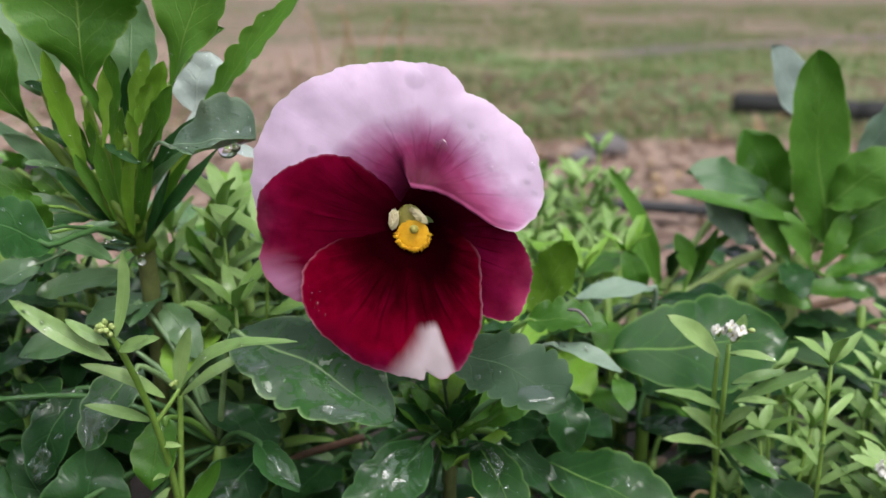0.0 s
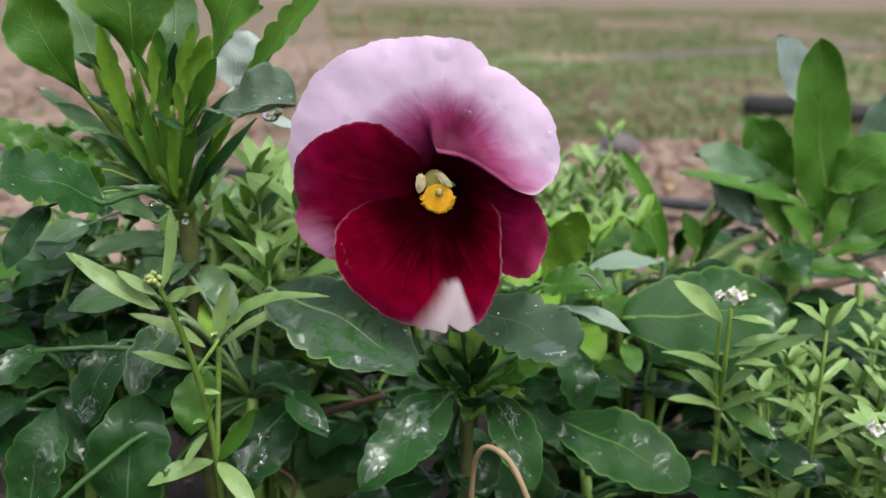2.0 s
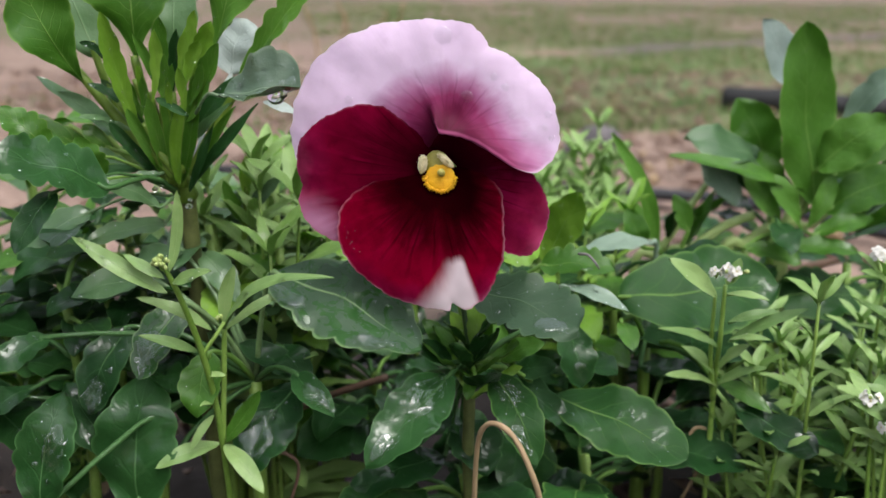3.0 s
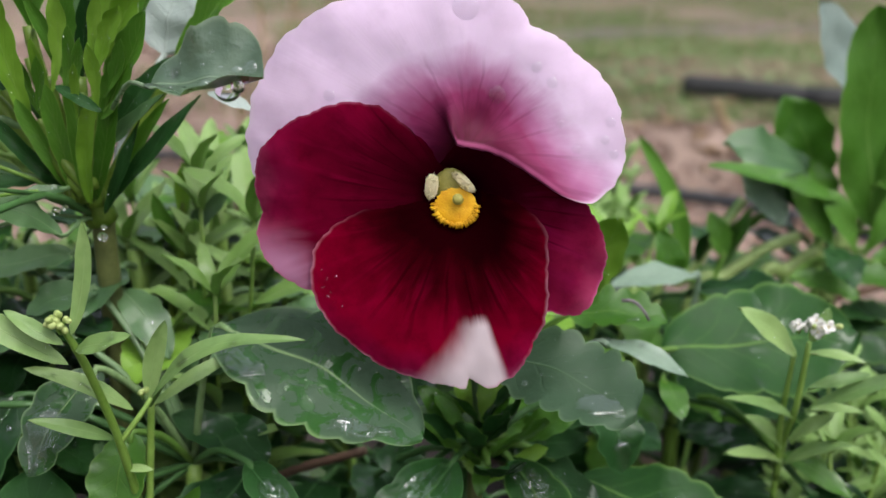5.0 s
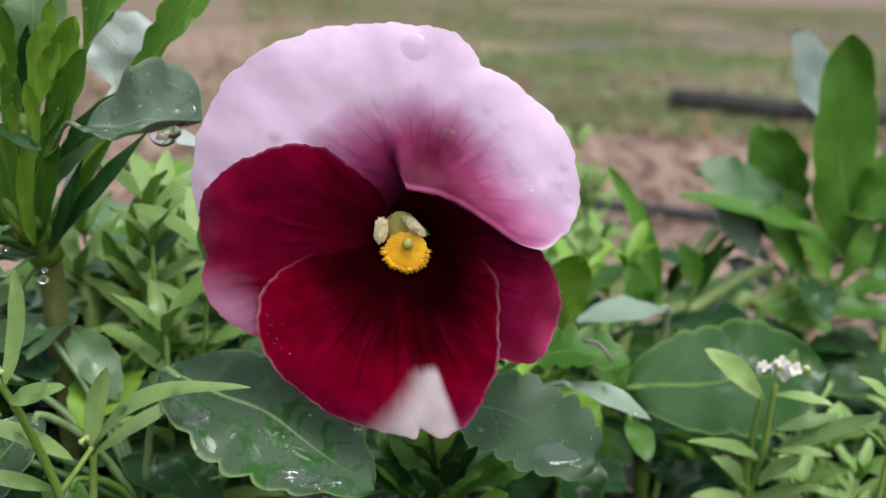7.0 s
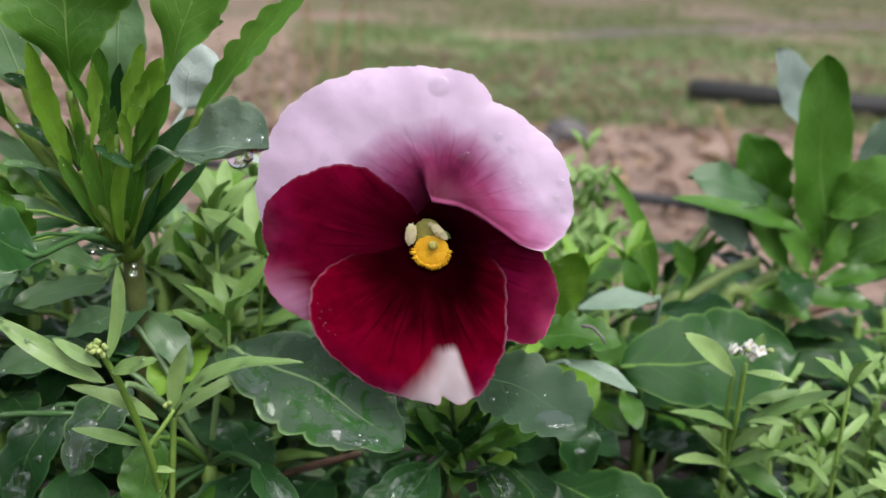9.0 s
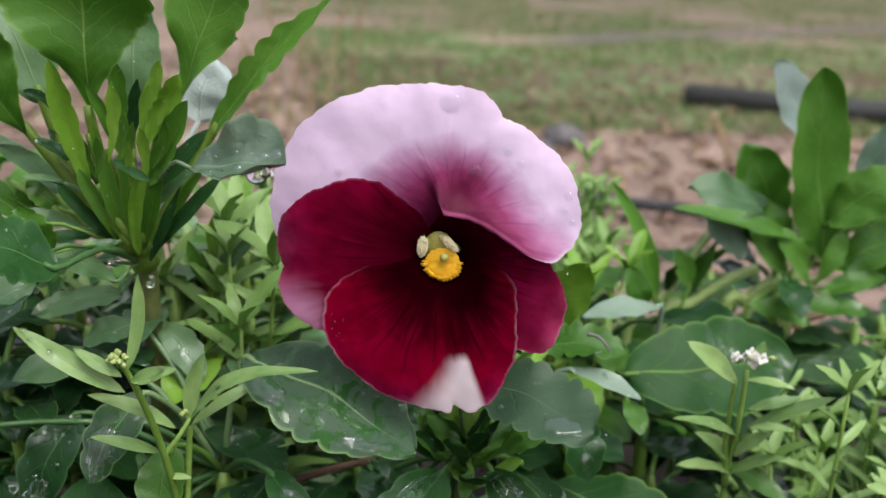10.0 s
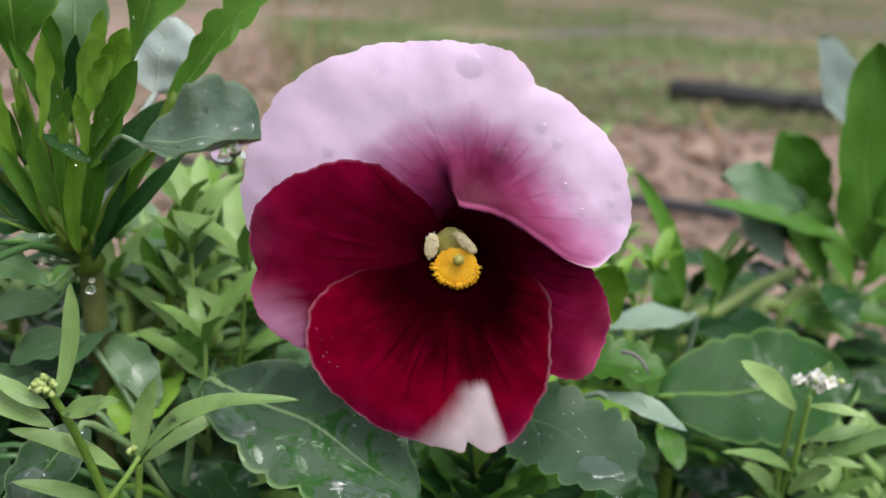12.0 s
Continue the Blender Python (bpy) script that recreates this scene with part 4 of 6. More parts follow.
leaf(tall, (-0.0778, 0.2430, 0.1729), (-0.0772, 0.2390, 0.1881), 0.0031, (0.0, -0.95, 0.3), -0.05, 0.35, 2, "spoon", YOUNG_LEAF, notch=0.3)
leaf(tall, (-0.0815, 0.2440, 0.1770), (-0.0789, 0.2400, 0.1888), 0.0023, (0.0, -0.95, 0.3), -0.05, 0.35, 2, "spoon", SHOOT_LEAF, notch=0.3)
leaf(tall, (-0.0899, 0.2460, 0.1737), (-0.0879, 0.2420, 0.1850), 0.0026, (0.0, -0.95, 0.3), -0.05, 0.35, 2, "spoon", SHOOT_LEAF, notch=0.3)
leaf(tall, (-0.0872, 0.2580, 0.1775), (-0.0855, 0.2540, 0.2005), 0.0052, (0.0, -0.95, 0.3), -0.05, 0.35, 3, "spoon", SHOOT_LEAF, notch=0.3)
leaf(tall, (-0.0839, 0.2560, 0.1771), (-0.0804, 0.2520, 0.1972), 0.0036, (0.0, -0.95, 0.3), -0.05, 0.35, 3, "spoon", DARK_LEAF, notch=0.3)
leaf(tall, (-0.0810, 0.2420, 0.1731), (-0.0797, 0.2380, 0.1842), 0.0020, (0.0, -0.95, 0.3), -0.05, 0.35, 0, "spoon", YOUNG_LEAF, notch=0.3)
leaf(tall, (-0.0761, 0.2440, 0.1770), (-0.0712, 0.2400, 0.1888), 0.0032, (0.0, -0.95, 0.3), -0.05, 0.35, 3, "spoon", SHOOT_LEAF, notch=0.3)
leaf(tall, (-0.0911, 0.2520, 0.1711), (-0.0955, 0.2480, 0.1856), 0.0030, (0.0, -0.95, 0.3), -0.05, 0.35, 2, "spoon", SHOOT_LEAF, notch=0.3)
leaf(tall, (-0.0879, 0.2500, 0.1730), (-0.0902, 0.2460, 0.1880), 0.0024, (0.0, -0.95, 0.3), -0.05, 0.35, 0, "spoon", YOUNG_LEAF, notch=0.3)
leaf(tall, (-0.0914, 0.2500, 0.1656), (-0.0977, 0.2420, 0.2023), 0.0059, (0.25, -0.92, 0.3), -0.04, 0.5, 6, "spoon", YOUNG_LEAF, notch=0.25)
leaf(tall, (-0.0779, 0.2460, 0.1723), (-0.0664, 0.2400, 0.1940), 0.0072, (-0.2, -0.92, 0.3), -0.03, 0.55, 5, "oval", SHOOT_LEAF, notch=0.22)
leaf(tall, (-0.0847, 0.2420, 0.1793), (-0.0756, 0.2400, 0.1749), 0.0026, (0.1, -0.8, 0.55), 0.08, 0.3, 2, "lance", DARK_LEAF, notch=0.2)
leaf(tall, (-0.0811, 0.2620, 0.1646), (-0.0660, 0.2620, 0.1838), 0.0052, (0.3, -0.75, 0.6), 0.04, 0.2, 3, "oval", DARK_LEAF, notch=0.2)
leaf(tall, (-0.0808, 0.2560, 0.1520), (-0.0588, 0.2500, 0.1772), 0.0045, (-0.4, -0.8, 0.4), 0.02, 0.5, 0, "blade", DARK_LEAF, notch=0.2)
leaf(tall, (-0.0809, 0.2580, 0.1506), (-0.0649, 0.2500, 0.1763), 0.0042, (-0.3, -0.85, 0.4), -0.02, 0.5, 0, "blade", SHOOT_LEAF, notch=0.2)
leaf(tall, (-0.0803, 0.2540, 0.1509), (-0.0707, 0.2480, 0.1720), 0.0033, (-0.2, -0.9, 0.4), 0.03, 0.5, 2, "blade", DARK_LEAF, notch=0.2)
leaf(tall, (-0.0802, 0.2540, 0.1632), (-0.0652, 0.2460, 0.1779), 0.0039, (0.2, -0.6, 0.75), 0.05, 0.3, 3, "oval", GREY_LEAF, notch=0.2)
leaf(tall, (-0.1031, 0.2580, 0.1890), (-0.1080, 0.2540, 0.1934), 0.0030, (0.1, -0.7, 0.7), 0.1, 0.4, 2, "oval", DARK_LEAF, (-0.0987, 0.2580, 0.1797), notch=0.2)
leaf(tall, (-0.0952, 0.2560, 0.1745), (-0.1052, 0.2500, 0.1825), 0.0045, (0.1, -0.6, 0.8), 0.06, 0.25, 3, "oval", DARK_LEAF, (-0.0908, 0.2580, 0.1638), notch=0.2)
leaf(tall, (-0.0990, 0.2540, 0.1704), (-0.1080, 0.2480, 0.1735), 0.0027, (0.1, -0.5, 0.85), 0.05, 0.25, 3, "oval", GREY_LEAF, (-0.0918, 0.2580, 0.1615), notch=0.2)
leaf(tall, (-0.1047, 0.2620, 0.1621), (-0.1124, 0.2620, 0.1691), 0.0062, (0.1, -0.7, 0.7), 0.05, 0.2, 4, "oval", SHOOT_LEAF, (-0.0908, 0.2600, 0.1548), notch=0.2)
leaf(tall, (-0.0830, 0.2520, 0.1712), (-0.0909, 0.2460, 0.1963), 0.0033, (0.25, -0.9, 0.3), -0.03, 0.45, 3, "spoon", SHOOT_LEAF, notch=0.2)
HANG = leaf(tall, (-0.0622, 0.2210, 0.1823), (-0.0411, 0.2130, 0.1852), 0.0176, (0.0, -0.60, 0.80), 0.02, 0.70, 4, "fan", MISTY_LEAF, (-0.0735, 0.2400, 0.1756), "misty grey-green scalloped leaf with a hanging drop", thick=0.0005, notch=0.17)
tube("leaf_stalk", tall, [(-0.0862, 0.2540, 0.1524), (-0.0894, 0.2540, 0.1692), (-0.0936, 0.2540, 0.1833)], 0.0017, 0.0009, SHOOT_STEM, n=14, sides=8)
tube("leaf_stalk", tall, [(-0.0846, 0.2528, 0.1540), (-0.0869, 0.2528, 0.1676), (-0.0894, 0.2528, 0.1798)], 0.0017, 0.0009, SHOOT_STEM, n=14, sides=8)
tube("leaf_stalk", tall, [(-0.0831, 0.2516, 0.1556), (-0.0847, 0.2516, 0.1671), (-0.0859, 0.2516, 0.1786)], 0.0017, 0.0009, SHOOT_STEM, n=14, sides=8)
tube("leaf_stalk", tall, [(-0.0815, 0.2504, 0.1571), (-0.0826, 0.2504, 0.1665), (-0.0824, 0.2504, 0.1770)], 0.0017, 0.0009, SHOOT_STEM, n=14, sides=8)
tube("leaf_stalk", tall, [(-0.0820, 0.2540, 0.1525), (-0.0826, 0.2540, 0.1644), (-0.0815, 0.2540, 0.1738)], 0.0017, 0.0009, SHOOT_STEM, n=14, sides=8)
tube("leaf_stalk", tall, [(-0.0849, 0.2528, 0.1540), (-0.0807, 0.2528, 0.1660), (-0.0782, 0.2528, 0.1767)], 0.0017, 0.0009, SHOOT_STEM, n=14, sides=8)
tube("leaf_stalk", tall, [(-0.0834, 0.2516, 0.1555), (-0.0913, 0.2516, 0.1663), (-0.0977, 0.2516, 0.1771)], 0.0017, 0.0009, SHOOT_STEM, n=14, sides=8)
tube("leaf_stalk", tall, [(-0.0818, 0.2504, 0.1571), (-0.0875, 0.2504, 0.1636), (-0.0912, 0.2504, 0.1714)], 0.0017, 0.0009, SHOOT_STEM, n=14, sides=8)
tube("leaf_stalk", tall, [(-0.0823, 0.2540, 0.1525), (-0.0818, 0.2540, 0.1629), (-0.0799, 0.2540, 0.1708)], 0.0017, 0.0009, SHOOT_STEM, n=14, sides=8)
tube("leaf_stalk", tall, [(-0.0852, 0.2528, 0.1540), (-0.0866, 0.2528, 0.1631), (-0.0890, 0.2528, 0.1710)], 0.0017, 0.0009, SHOOT_STEM, n=14, sides=8)
tube("leaf_stalk", tall, [(-0.0863, 0.2620, 0.1496), (-0.0985, 0.2620, 0.1574), (-0.1163, 0.2620, 0.1691)], 0.0010, 0.0007, STEM, n=14, sides=8)
tube("leaf_stalk", tall, [(-0.0863, 0.2620, 0.1496), (-0.0978, 0.2620, 0.1574), (-0.1104, 0.2620, 0.1637)], 0.0010, 0.0007, STEM, n=14, sides=8)
tube("leaf_stalk", tall, [(-0.0863, 0.2620, 0.1496), (-0.0973, 0.2620, 0.1575), (-0.1052, 0.2620, 0.1598)], 0.0010, 0.0007, STEM, n=14, sides=8)
tube("leaf_stalk", tall, [(-0.0863, 0.2620, 0.1496), (-0.0980, 0.2620, 0.1574), (-0.1112, 0.2620, 0.1737)], 0.0010, 0.0007, STEM, n=14, sides=8)
leaf(tall, (-0.1025, 0.2640, 0.1641), (-0.1171, 0.2580, 0.1792), 0.0068, (0.08, -0.62, 0.78), 0.06, 0.25, 4, "oval", GREY_LEAF, (-0.0867, 0.2620, 0.1516), thick=0.0006, notch=0.2)
leaf(tall, (-0.1074, 0.2680, 0.1581), (-0.1239, 0.2620, 0.1690), 0.0063, (0.08, -0.62, 0.78), 0.06, 0.25, 4, "oval", SHOOT_LEAF, (-0.0867, 0.2620, 0.1516), thick=0.0006, notch=0.2)
leaf(tall, (-0.0974, 0.2580, 0.1579), (-0.1128, 0.2520, 0.1641), 0.0052, (0.08, -0.62, 0.78), 0.06, 0.25, 4, "oval", GREY_LEAF, (-0.0867, 0.2620, 0.1516), thick=0.0006, notch=0.2)
leaf(tall, (-0.0937, 0.2540, 0.1578), (-0.1068, 0.2480, 0.1572), 0.0045, (0.08, -0.62, 0.78), 0.06, 0.25, 3, "oval", DARK_LEAF, (-0.0867, 0.2620, 0.1516), thick=0.0006, notch=0.2)
leaf(tall, (-0.1033, 0.2720, 0.1673), (-0.1070, 0.2660, 0.1820), 0.0048, (0.08, -0.62, 0.78), 0.06, 0.25, 3, "oval", GREY_LEAF, (-0.0867, 0.2620, 0.1516), thick=0.0006, notch=0.2)
leaf(tall, (-0.1141, 0.2700, 0.1628), (-0.1274, 0.2640, 0.1605), 0.0073, (0.08, -0.62, 0.78), 0.06, 0.25, 5, "oval", DARK_LEAF, (-0.0867, 0.2620, 0.1516), thick=0.0006, notch=0.2)
leaf(tall, (-0.0864, 0.2500, 0.1573), (-0.0969, 0.2440, 0.1557), 0.0038, (0.08, -0.62, 0.78), 0.06, 0.25, 3, "oval", GREY_LEAF, (-0.0867, 0.2620, 0.1516), thick=0.0006, notch=0.2)
leaf(tall, (-0.0846, 0.2530, 0.1540), (-0.0880, 0.2460, 0.1788), 0.0041, (0.05, -0.95, 0.25), 0.03, 0.6, 3, "strap", SHOOT_LEAF, notch=0.15)
leaf(tall, (-0.0827, 0.2510, 0.1540), (-0.0825, 0.2440, 0.1819), 0.0038, (0.05, -0.95, 0.25), 0.03, 0.6, 3, "strap", SHOOT_LEAF, notch=0.15)
leaf(tall, (-0.0855, 0.2540, 0.1540), (-0.0943, 0.2470, 0.1757), 0.0038, (0.05, -0.95, 0.25), 0.03, 0.6, 3, "strap", SHOOT_LEAF, notch=0.15)
leaf(tall, (-0.0815, 0.2520, 0.1542), (-0.0748, 0.2450, 0.1790), 0.0041, (0.05, -0.95, 0.25), 0.03, 0.6, 3, "strap", SHOOT_LEAF, notch=0.15)
leaf(tall, (-0.0815, 0.2490, 0.1541), (-0.0782, 0.2420, 0.1773), 0.0035, (0.05, -0.95, 0.25), 0.03, 0.6, 3, "strap", YOUNG_LEAF, notch=0.15)
leaf(tall, (-0.0864, 0.2560, 0.1538), (-0.1001, 0.2490, 0.1716), 0.0036, (0.05, -0.95, 0.25), 0.03, 0.6, 3, "strap", DARK_LEAF, notch=0.15)
# lower leaves of the shoot
leaf(tall, (-0.1113, 0.2360, 0.1649), (-0.1233, 0.2320, 0.1778), 0.0104, (0.1, -0.8, 0.6), 0.06, 0.2, 6, "oval", SHOOT_LEAF, TB, notch=0.3, thick=0.0005)
leaf(tall, (-0.0981, 0.2360, 0.1582), (-0.1035, 0.2320, 0.1701), 0.0086, (0.1, -0.9, 0.4), 0.06, 0.2, 5, "oval", SHOOT_LEAF, TB, notch=0.3, thick=0.0005)
leaf(tall, (-0.0865, 0.2460, 0.1481), (-0.1035, 0.2380, 0.1577), 0.0079, (0.1, -0.6, 0.8), 0.06, 0.2, 4, "oval", GREY_LEAF, TB, thick=0.0005)
LEFT_BROAD = leaf(tall, (-0.0931, 0.2260, 0.1579), (-0.1170, 0.2120, 0.1694), 0.0210, (0.05, -0.6, 0.8), 0.06, 0.14, 7, "oval", DARK_LEAF, TB, notch=0.28)
leaf(tall, (-0.1037, 0.2160, 0.1591), (-0.1113, 0.2060, 0.1457), 0.0083, (0.05, -0.7, 0.7), 0.06, 0.15, 4, "oval", DARK_LEAF, TB, thick=0.0005)
leaf(tall, (-0.1088, 0.2540, 0.1452), (-0.1267, 0.2460, 0.1374), 0.0118, UPF, 0.06, 0.15, 4, "oval", GREY_LEAF, TB, thick=0.0005)
leaf(tall, (-0.1123, 0.2620, 0.1583), (-0.1342, 0.2550, 0.1736), 0.0094, UPF, 0.06, 0.15, 4, "oval", SHOOT_LEAF, TB, thick=0.0005)
leaf(tall, (-0.1085, 0.2700, 0.1568), (-0.1150, 0.2620, 0.1666), 0.0094, UR, 0.06, 0.15, 4, "oval", SHOOT_LEAF, TB, thick=0.0005)
leaf(tall, (-0.0901, 0.2620, 0.1397), (-0.1104, 0.2520, 0.1369), 0.0094, UPF, 0.06, 0.15, 4, "oval", GREY_LEAF, TB, thick=0.0005)


def shoot_fill(plant, pts, count, length, seed, mats, spread=0.75, first=0.15, wide=1.0):
    """Whorls of long spoon-shaped leaves that lean out and up round a stem."""
    rng = np.random.RandomState(seed)
    line = along(pts, 60)
    for k in range(count):
        s = first + (0.98 - first) * (k + rng.rand()) / count
        p, d = line[int(s * 60)], unit(line[min(60, int(s * 60) + 1)] - line[int(s * 60)] + (0, 0, 1e-6))
        a = 2.4 * k + rng.uniform(-0.3, 0.3)
        out = np.array((np.cos(a), np.sin(a), 0.0))
        lean = spread * (1.25 - 0.75 * s) * rng.uniform(0.7, 1.2)
        way = unit(d + out * lean)
        L = length * rng.uniform(0.75, 1.2) * (1.15 - 0.5 * s)
        leaf(plant, p, p + way * L, L * wide * rng.uniform(0.20, 0.28), d - 0.4 * out, rng.uniform(-0.08, 0.02), 0.22, 5, "spoon", mats[rng.randint(len(mats))])



# ---- right: broad leaves ----
RB = np.array((0.0672, 0.3150, 0.0817))
right_low = thing("pansy_plant", (RB[0], RB[1], 0.0), "low pansy with broad rounded leaves and pale ribs", "flowering plant", "pansy plants")
tube("stem", right_low, [(RB[0], RB[1], 0.0), RB], 0.003, 0.002, STEM)
BIG_RIGHT = leaf(right_low, (0.0488, 0.2750, 0.1126), (0.1019, 0.2800, 0.1163), 0.0322, (0.0, -0.68, 0.73), 0.03, 0.06, 8, "oval", SATIN_LEAF, RB, "broad rounded leaf with a pale rib", notch=0.10)
leaf(right_low, (0.1174, 0.3350, 0.0932), (0.1585, 0.3350, 0.0928), 0.0246, UPF, 0.06, 0.1, 5, "oval", SATIN_LEAF, RB)
leaf(right_low, (0.0669, 0.3050, 0.1229), (0.0398, 0.2960, 0.1230), 0.0096, (0.0, -0.35, 0.95), 0.1, 0.1, 0, "oval", DULL_LEAF, RB)
leaf(right_low, (0.0849, 0.2620, 0.0819), (0.1083, 0.2500, 0.0712), 0.0157, UPF, 0.06, 0.1, 4, "oval", DARK_LEAF, RB)
leaf(right_low, (0.0792, 0.2680, 0.0886), (0.0948, 0.2560, 0.0820), 0.0065, UPF, 0.06, 0.1, 0, "oval", GREEN_LEAF, RB)
leaf(right_low, (0.0504, 0.2750, 0.1052), (0.0523, 0.2620, 0.0998), 0.0065, UPF, 0.06, 0.1, 0, "oval", GREEN_LEAF, RB)
leaf(right_low, (0.0598, 0.2850, 0.0854), (0.0764, 0.2720, 0.0893), 0.0097, UPF, 0.06, 0.1, 3, "oval", DARK_LEAF, RB)
leaf(right_low, (0.0613, 0.3200, 0.0885), (0.0799, 0.3000, 0.0879), 0.0167, UPF, 0.06, 0.1, 4, "oval", DARK_LEAF, RB)
leaf(right_low, (0.0851, 0.3200, 0.0778), (0.1089, 0.3100, 0.0845), 0.0172, UPF, 0.06, 0.1, 4, "oval", DARK_LEAF, RB)

# ---- right: tall shoot, farther off ----
GB = np.array((0.1330, 0.3594, 0.1105))
far_shoot = thing("pansy_plant", (GB[0], GB[1], 0.0), "upright pansy shoot with thick pale stems and long green leaves", "flowering plant", "pansy plants")
tube("stem", far_shoot, [(0.1265, 0.3580, 0.0), (0.1265, 0.3520, 0.1043), (0.1282, 0.3520, 0.1175), (0.1308, 0.3520, 0.1282), (0.1320, 0.3520, 0.1409)], 0.0036, 0.0024, THICK_STEM, n=20)
tube("stem", far_shoot, [(0.0683, 0.3580, 0.0), (0.0683, 0.3520, 0.0972), (0.0776, 0.3520, 0.1062), (0.0871, 0.3520, 0.1215), (0.0951, 0.3520, 0.1340)], 0.0018, 0.0012, THICK_STEM, n=20)
tube("stem", far_shoot, [(0.0803, 0.3580, 0.0), (0.0803, 0.3520, 0.0973), (0.0911, 0.3520, 0.1080), (0.1029, 0.3520, 0.1173), (0.1145, 0.3520, 0.1221)], 0.0024, 0.0018, THICK_STEM, n=20)
tube("stem", far_shoot, [(0.1032, 0.3580, 0.0), (0.1032, 0.3520, 0.1008), (0.1118, 0.3520, 0.1104), (0.1215, 0.3520, 0.1179)], 0.0029, 0.0020, THICK_STEM, n=20)
tube("stem", far_shoot, [(0.1266, 0.3580, 0.0), (0.1266, 0.3520, 0.1076), (0.1380, 0.3520, 0.1186), (0.1545, 0.3520, 0.1331)], 0.0016, 0.0012, THICK_STEM, n=20)
tube("stem", far_shoot, [(0.1275, 0.3580, 0.0), (0.1275, 0.3520, 0.1098), (0.1333, 0.3520, 0.1240), (0.1384, 0.3520, 0.1347)], 0.0018, 0.0012, THICK_STEM, n=20)
leaf(far_shoot, (0.1370, 0.3480, 0.1263), (0.1239, 0.3413, 0.1965), 0.0262, (0.1, -0.97, 0.25), -0.03, 0.12, 7, "oval", GREEN_LEAF, None, "long upright leaf", notch=0.07)
leaf(far_shoot, (0.1321, 0.3652, 0.1674), (0.1133, 0.3566, 0.1967), 0.0172, (0.2, -0.9, 0.4), -0.04, 0.12, 0, "oval", PALE_LEAF, (0.1344, 0.3594, 0.1394))
leaf(far_shoot, (0.1312, 0.3480, 0.1329), (0.0762, 0.3336, 0.1494), 0.0092, (0.1, -0.5, 0.85), 0.06, 0.3, 3, "spoon", GREEN_LEAF)
leaf(far_shoot, (0.1168, 0.3537, 0.1429), (0.0841, 0.3451, 0.1540), 0.0204, (0.1, -0.6, 0.8), 0.10, 0.12, 3, "oval", GREY_LEAF, (0.1337, 0.3566, 0.1264))
leaf(far_shoot, (0.1214, 0.3594, 0.1358), (0.1063, 0.3594, 0.1667), 0.0217, (0.1, -0.9, 0.4), 0.06, 0.12, 3, "oval", GREEN_LEAF, (0.1337, 0.3566, 0.1264))
leaf(far_shoot, (0.0911, 0.3480, 0.1465), (0.1052, 0.3422, 0.1282), 0.0166, (0.1, -0.7, 0.7), 0.06, 0.12, 0, "oval", DULL_LEAF, (0.0920, 0.3422, 0.1379))
leaf(far_shoot, (0.1080, 0.3508, 0.1473), (0.1121, 0.3451, 0.1320), 0.0124, (0.1, -0.8, 0.5), 0.06, 0.12, 0, "oval", DARK_LEAF, (0.1337, 0.3566, 0.1264))
leaf(far_shoot, (0.1348, 0.3451, 0.1413), (0.1565, 0.3336, 0.1628), 0.0186, (-0.1, -0.85, 0.5), 0.08, 0.12, 5, "oval", GREEN_LEAF, (0.1336, 0.3547, 0.1314))
leaf(far_shoot, (0.1468, 0.3537, 0.1559), (0.1642, 0.3422, 0.1814), 0.0129, (-0.1, -0.6, 0.75), 0.06, 0.2, 4, "oval", DULL_LEAF, (0.1345, 0.3547, 0.1337))
leaf(far_shoot, (0.1388, 0.3451, 0.1248), (0.1698, 0.3336, 0.1437), 0.0164, (-0.1, -0.75, 0.6), 0.06, 0.12, 4, "oval", GREEN_LEAF, (0.1335, 0.3547, 0.1223))
leaf(far_shoot, (0.1416, 0.3508, 0.1369), (0.1675, 0.3451, 0.1516), 0.0098, (-0.1, -0.75, 0.6), 0.06, 0.12, 3, "oval", GREEN_LEAF, (0.1330, 0.3547, 0.1268))
leaf(far_shoot, (0.1421, 0.3594, 0.1395), (0.1466, 0.3594, 0.1575), 0.0137, (0, -0.9, 0.4), 0.06, 0.12, 3, "oval", GREEN_LEAF, (0.1344, 0.3566, 0.1309))
leaf(far_shoot, (0.1230, 0.3508, 0.1275), (0.1135, 0.3480, 0.1479), 0.0120, (0, -0.9, 0.4), 0.06, 0.12, 3, "spoon", GREEN_LEAF)
leaf(far_shoot, (0.1243, 0.3451, 0.1178), (0.1069, 0.3451, 0.1419), 0.0102, (0, -0.9, 0.4), 0.06, 0.2, 3, "spoon", GREEN_LEAF)
leaf(far_shoot, (0.1299, 0.3422, 0.1186), (0.1148, 0.3422, 0.1405), 0.0089, (0, -0.9, 0.4), 0.06, 0.2, 3, "spoon", GREEN_LEAF)
leaf(far_shoot, (0.1320, 0.3422, 0.1187), (0.1403, 0.3422, 0.1398), 0.0080, (0, -0.9, 0.4), 0.06, 0.2, 3, "spoon", GREEN_LEAF)
leaf(far_shoot, (0.1333, 0.3393, 0.1173), (0.1548, 0.3365, 0.1251), 0.0101, UPF, 0.06, 0.2, 3, "oval", GREEN_LEAF, GB)
leaf(far_shoot, (0.1242, 0.3365, 0.1135), (0.1477, 0.3307, 0.1135), 0.0101, UPF, 0.06, 0.2, 3, "oval", GREEN_LEAF, GB)
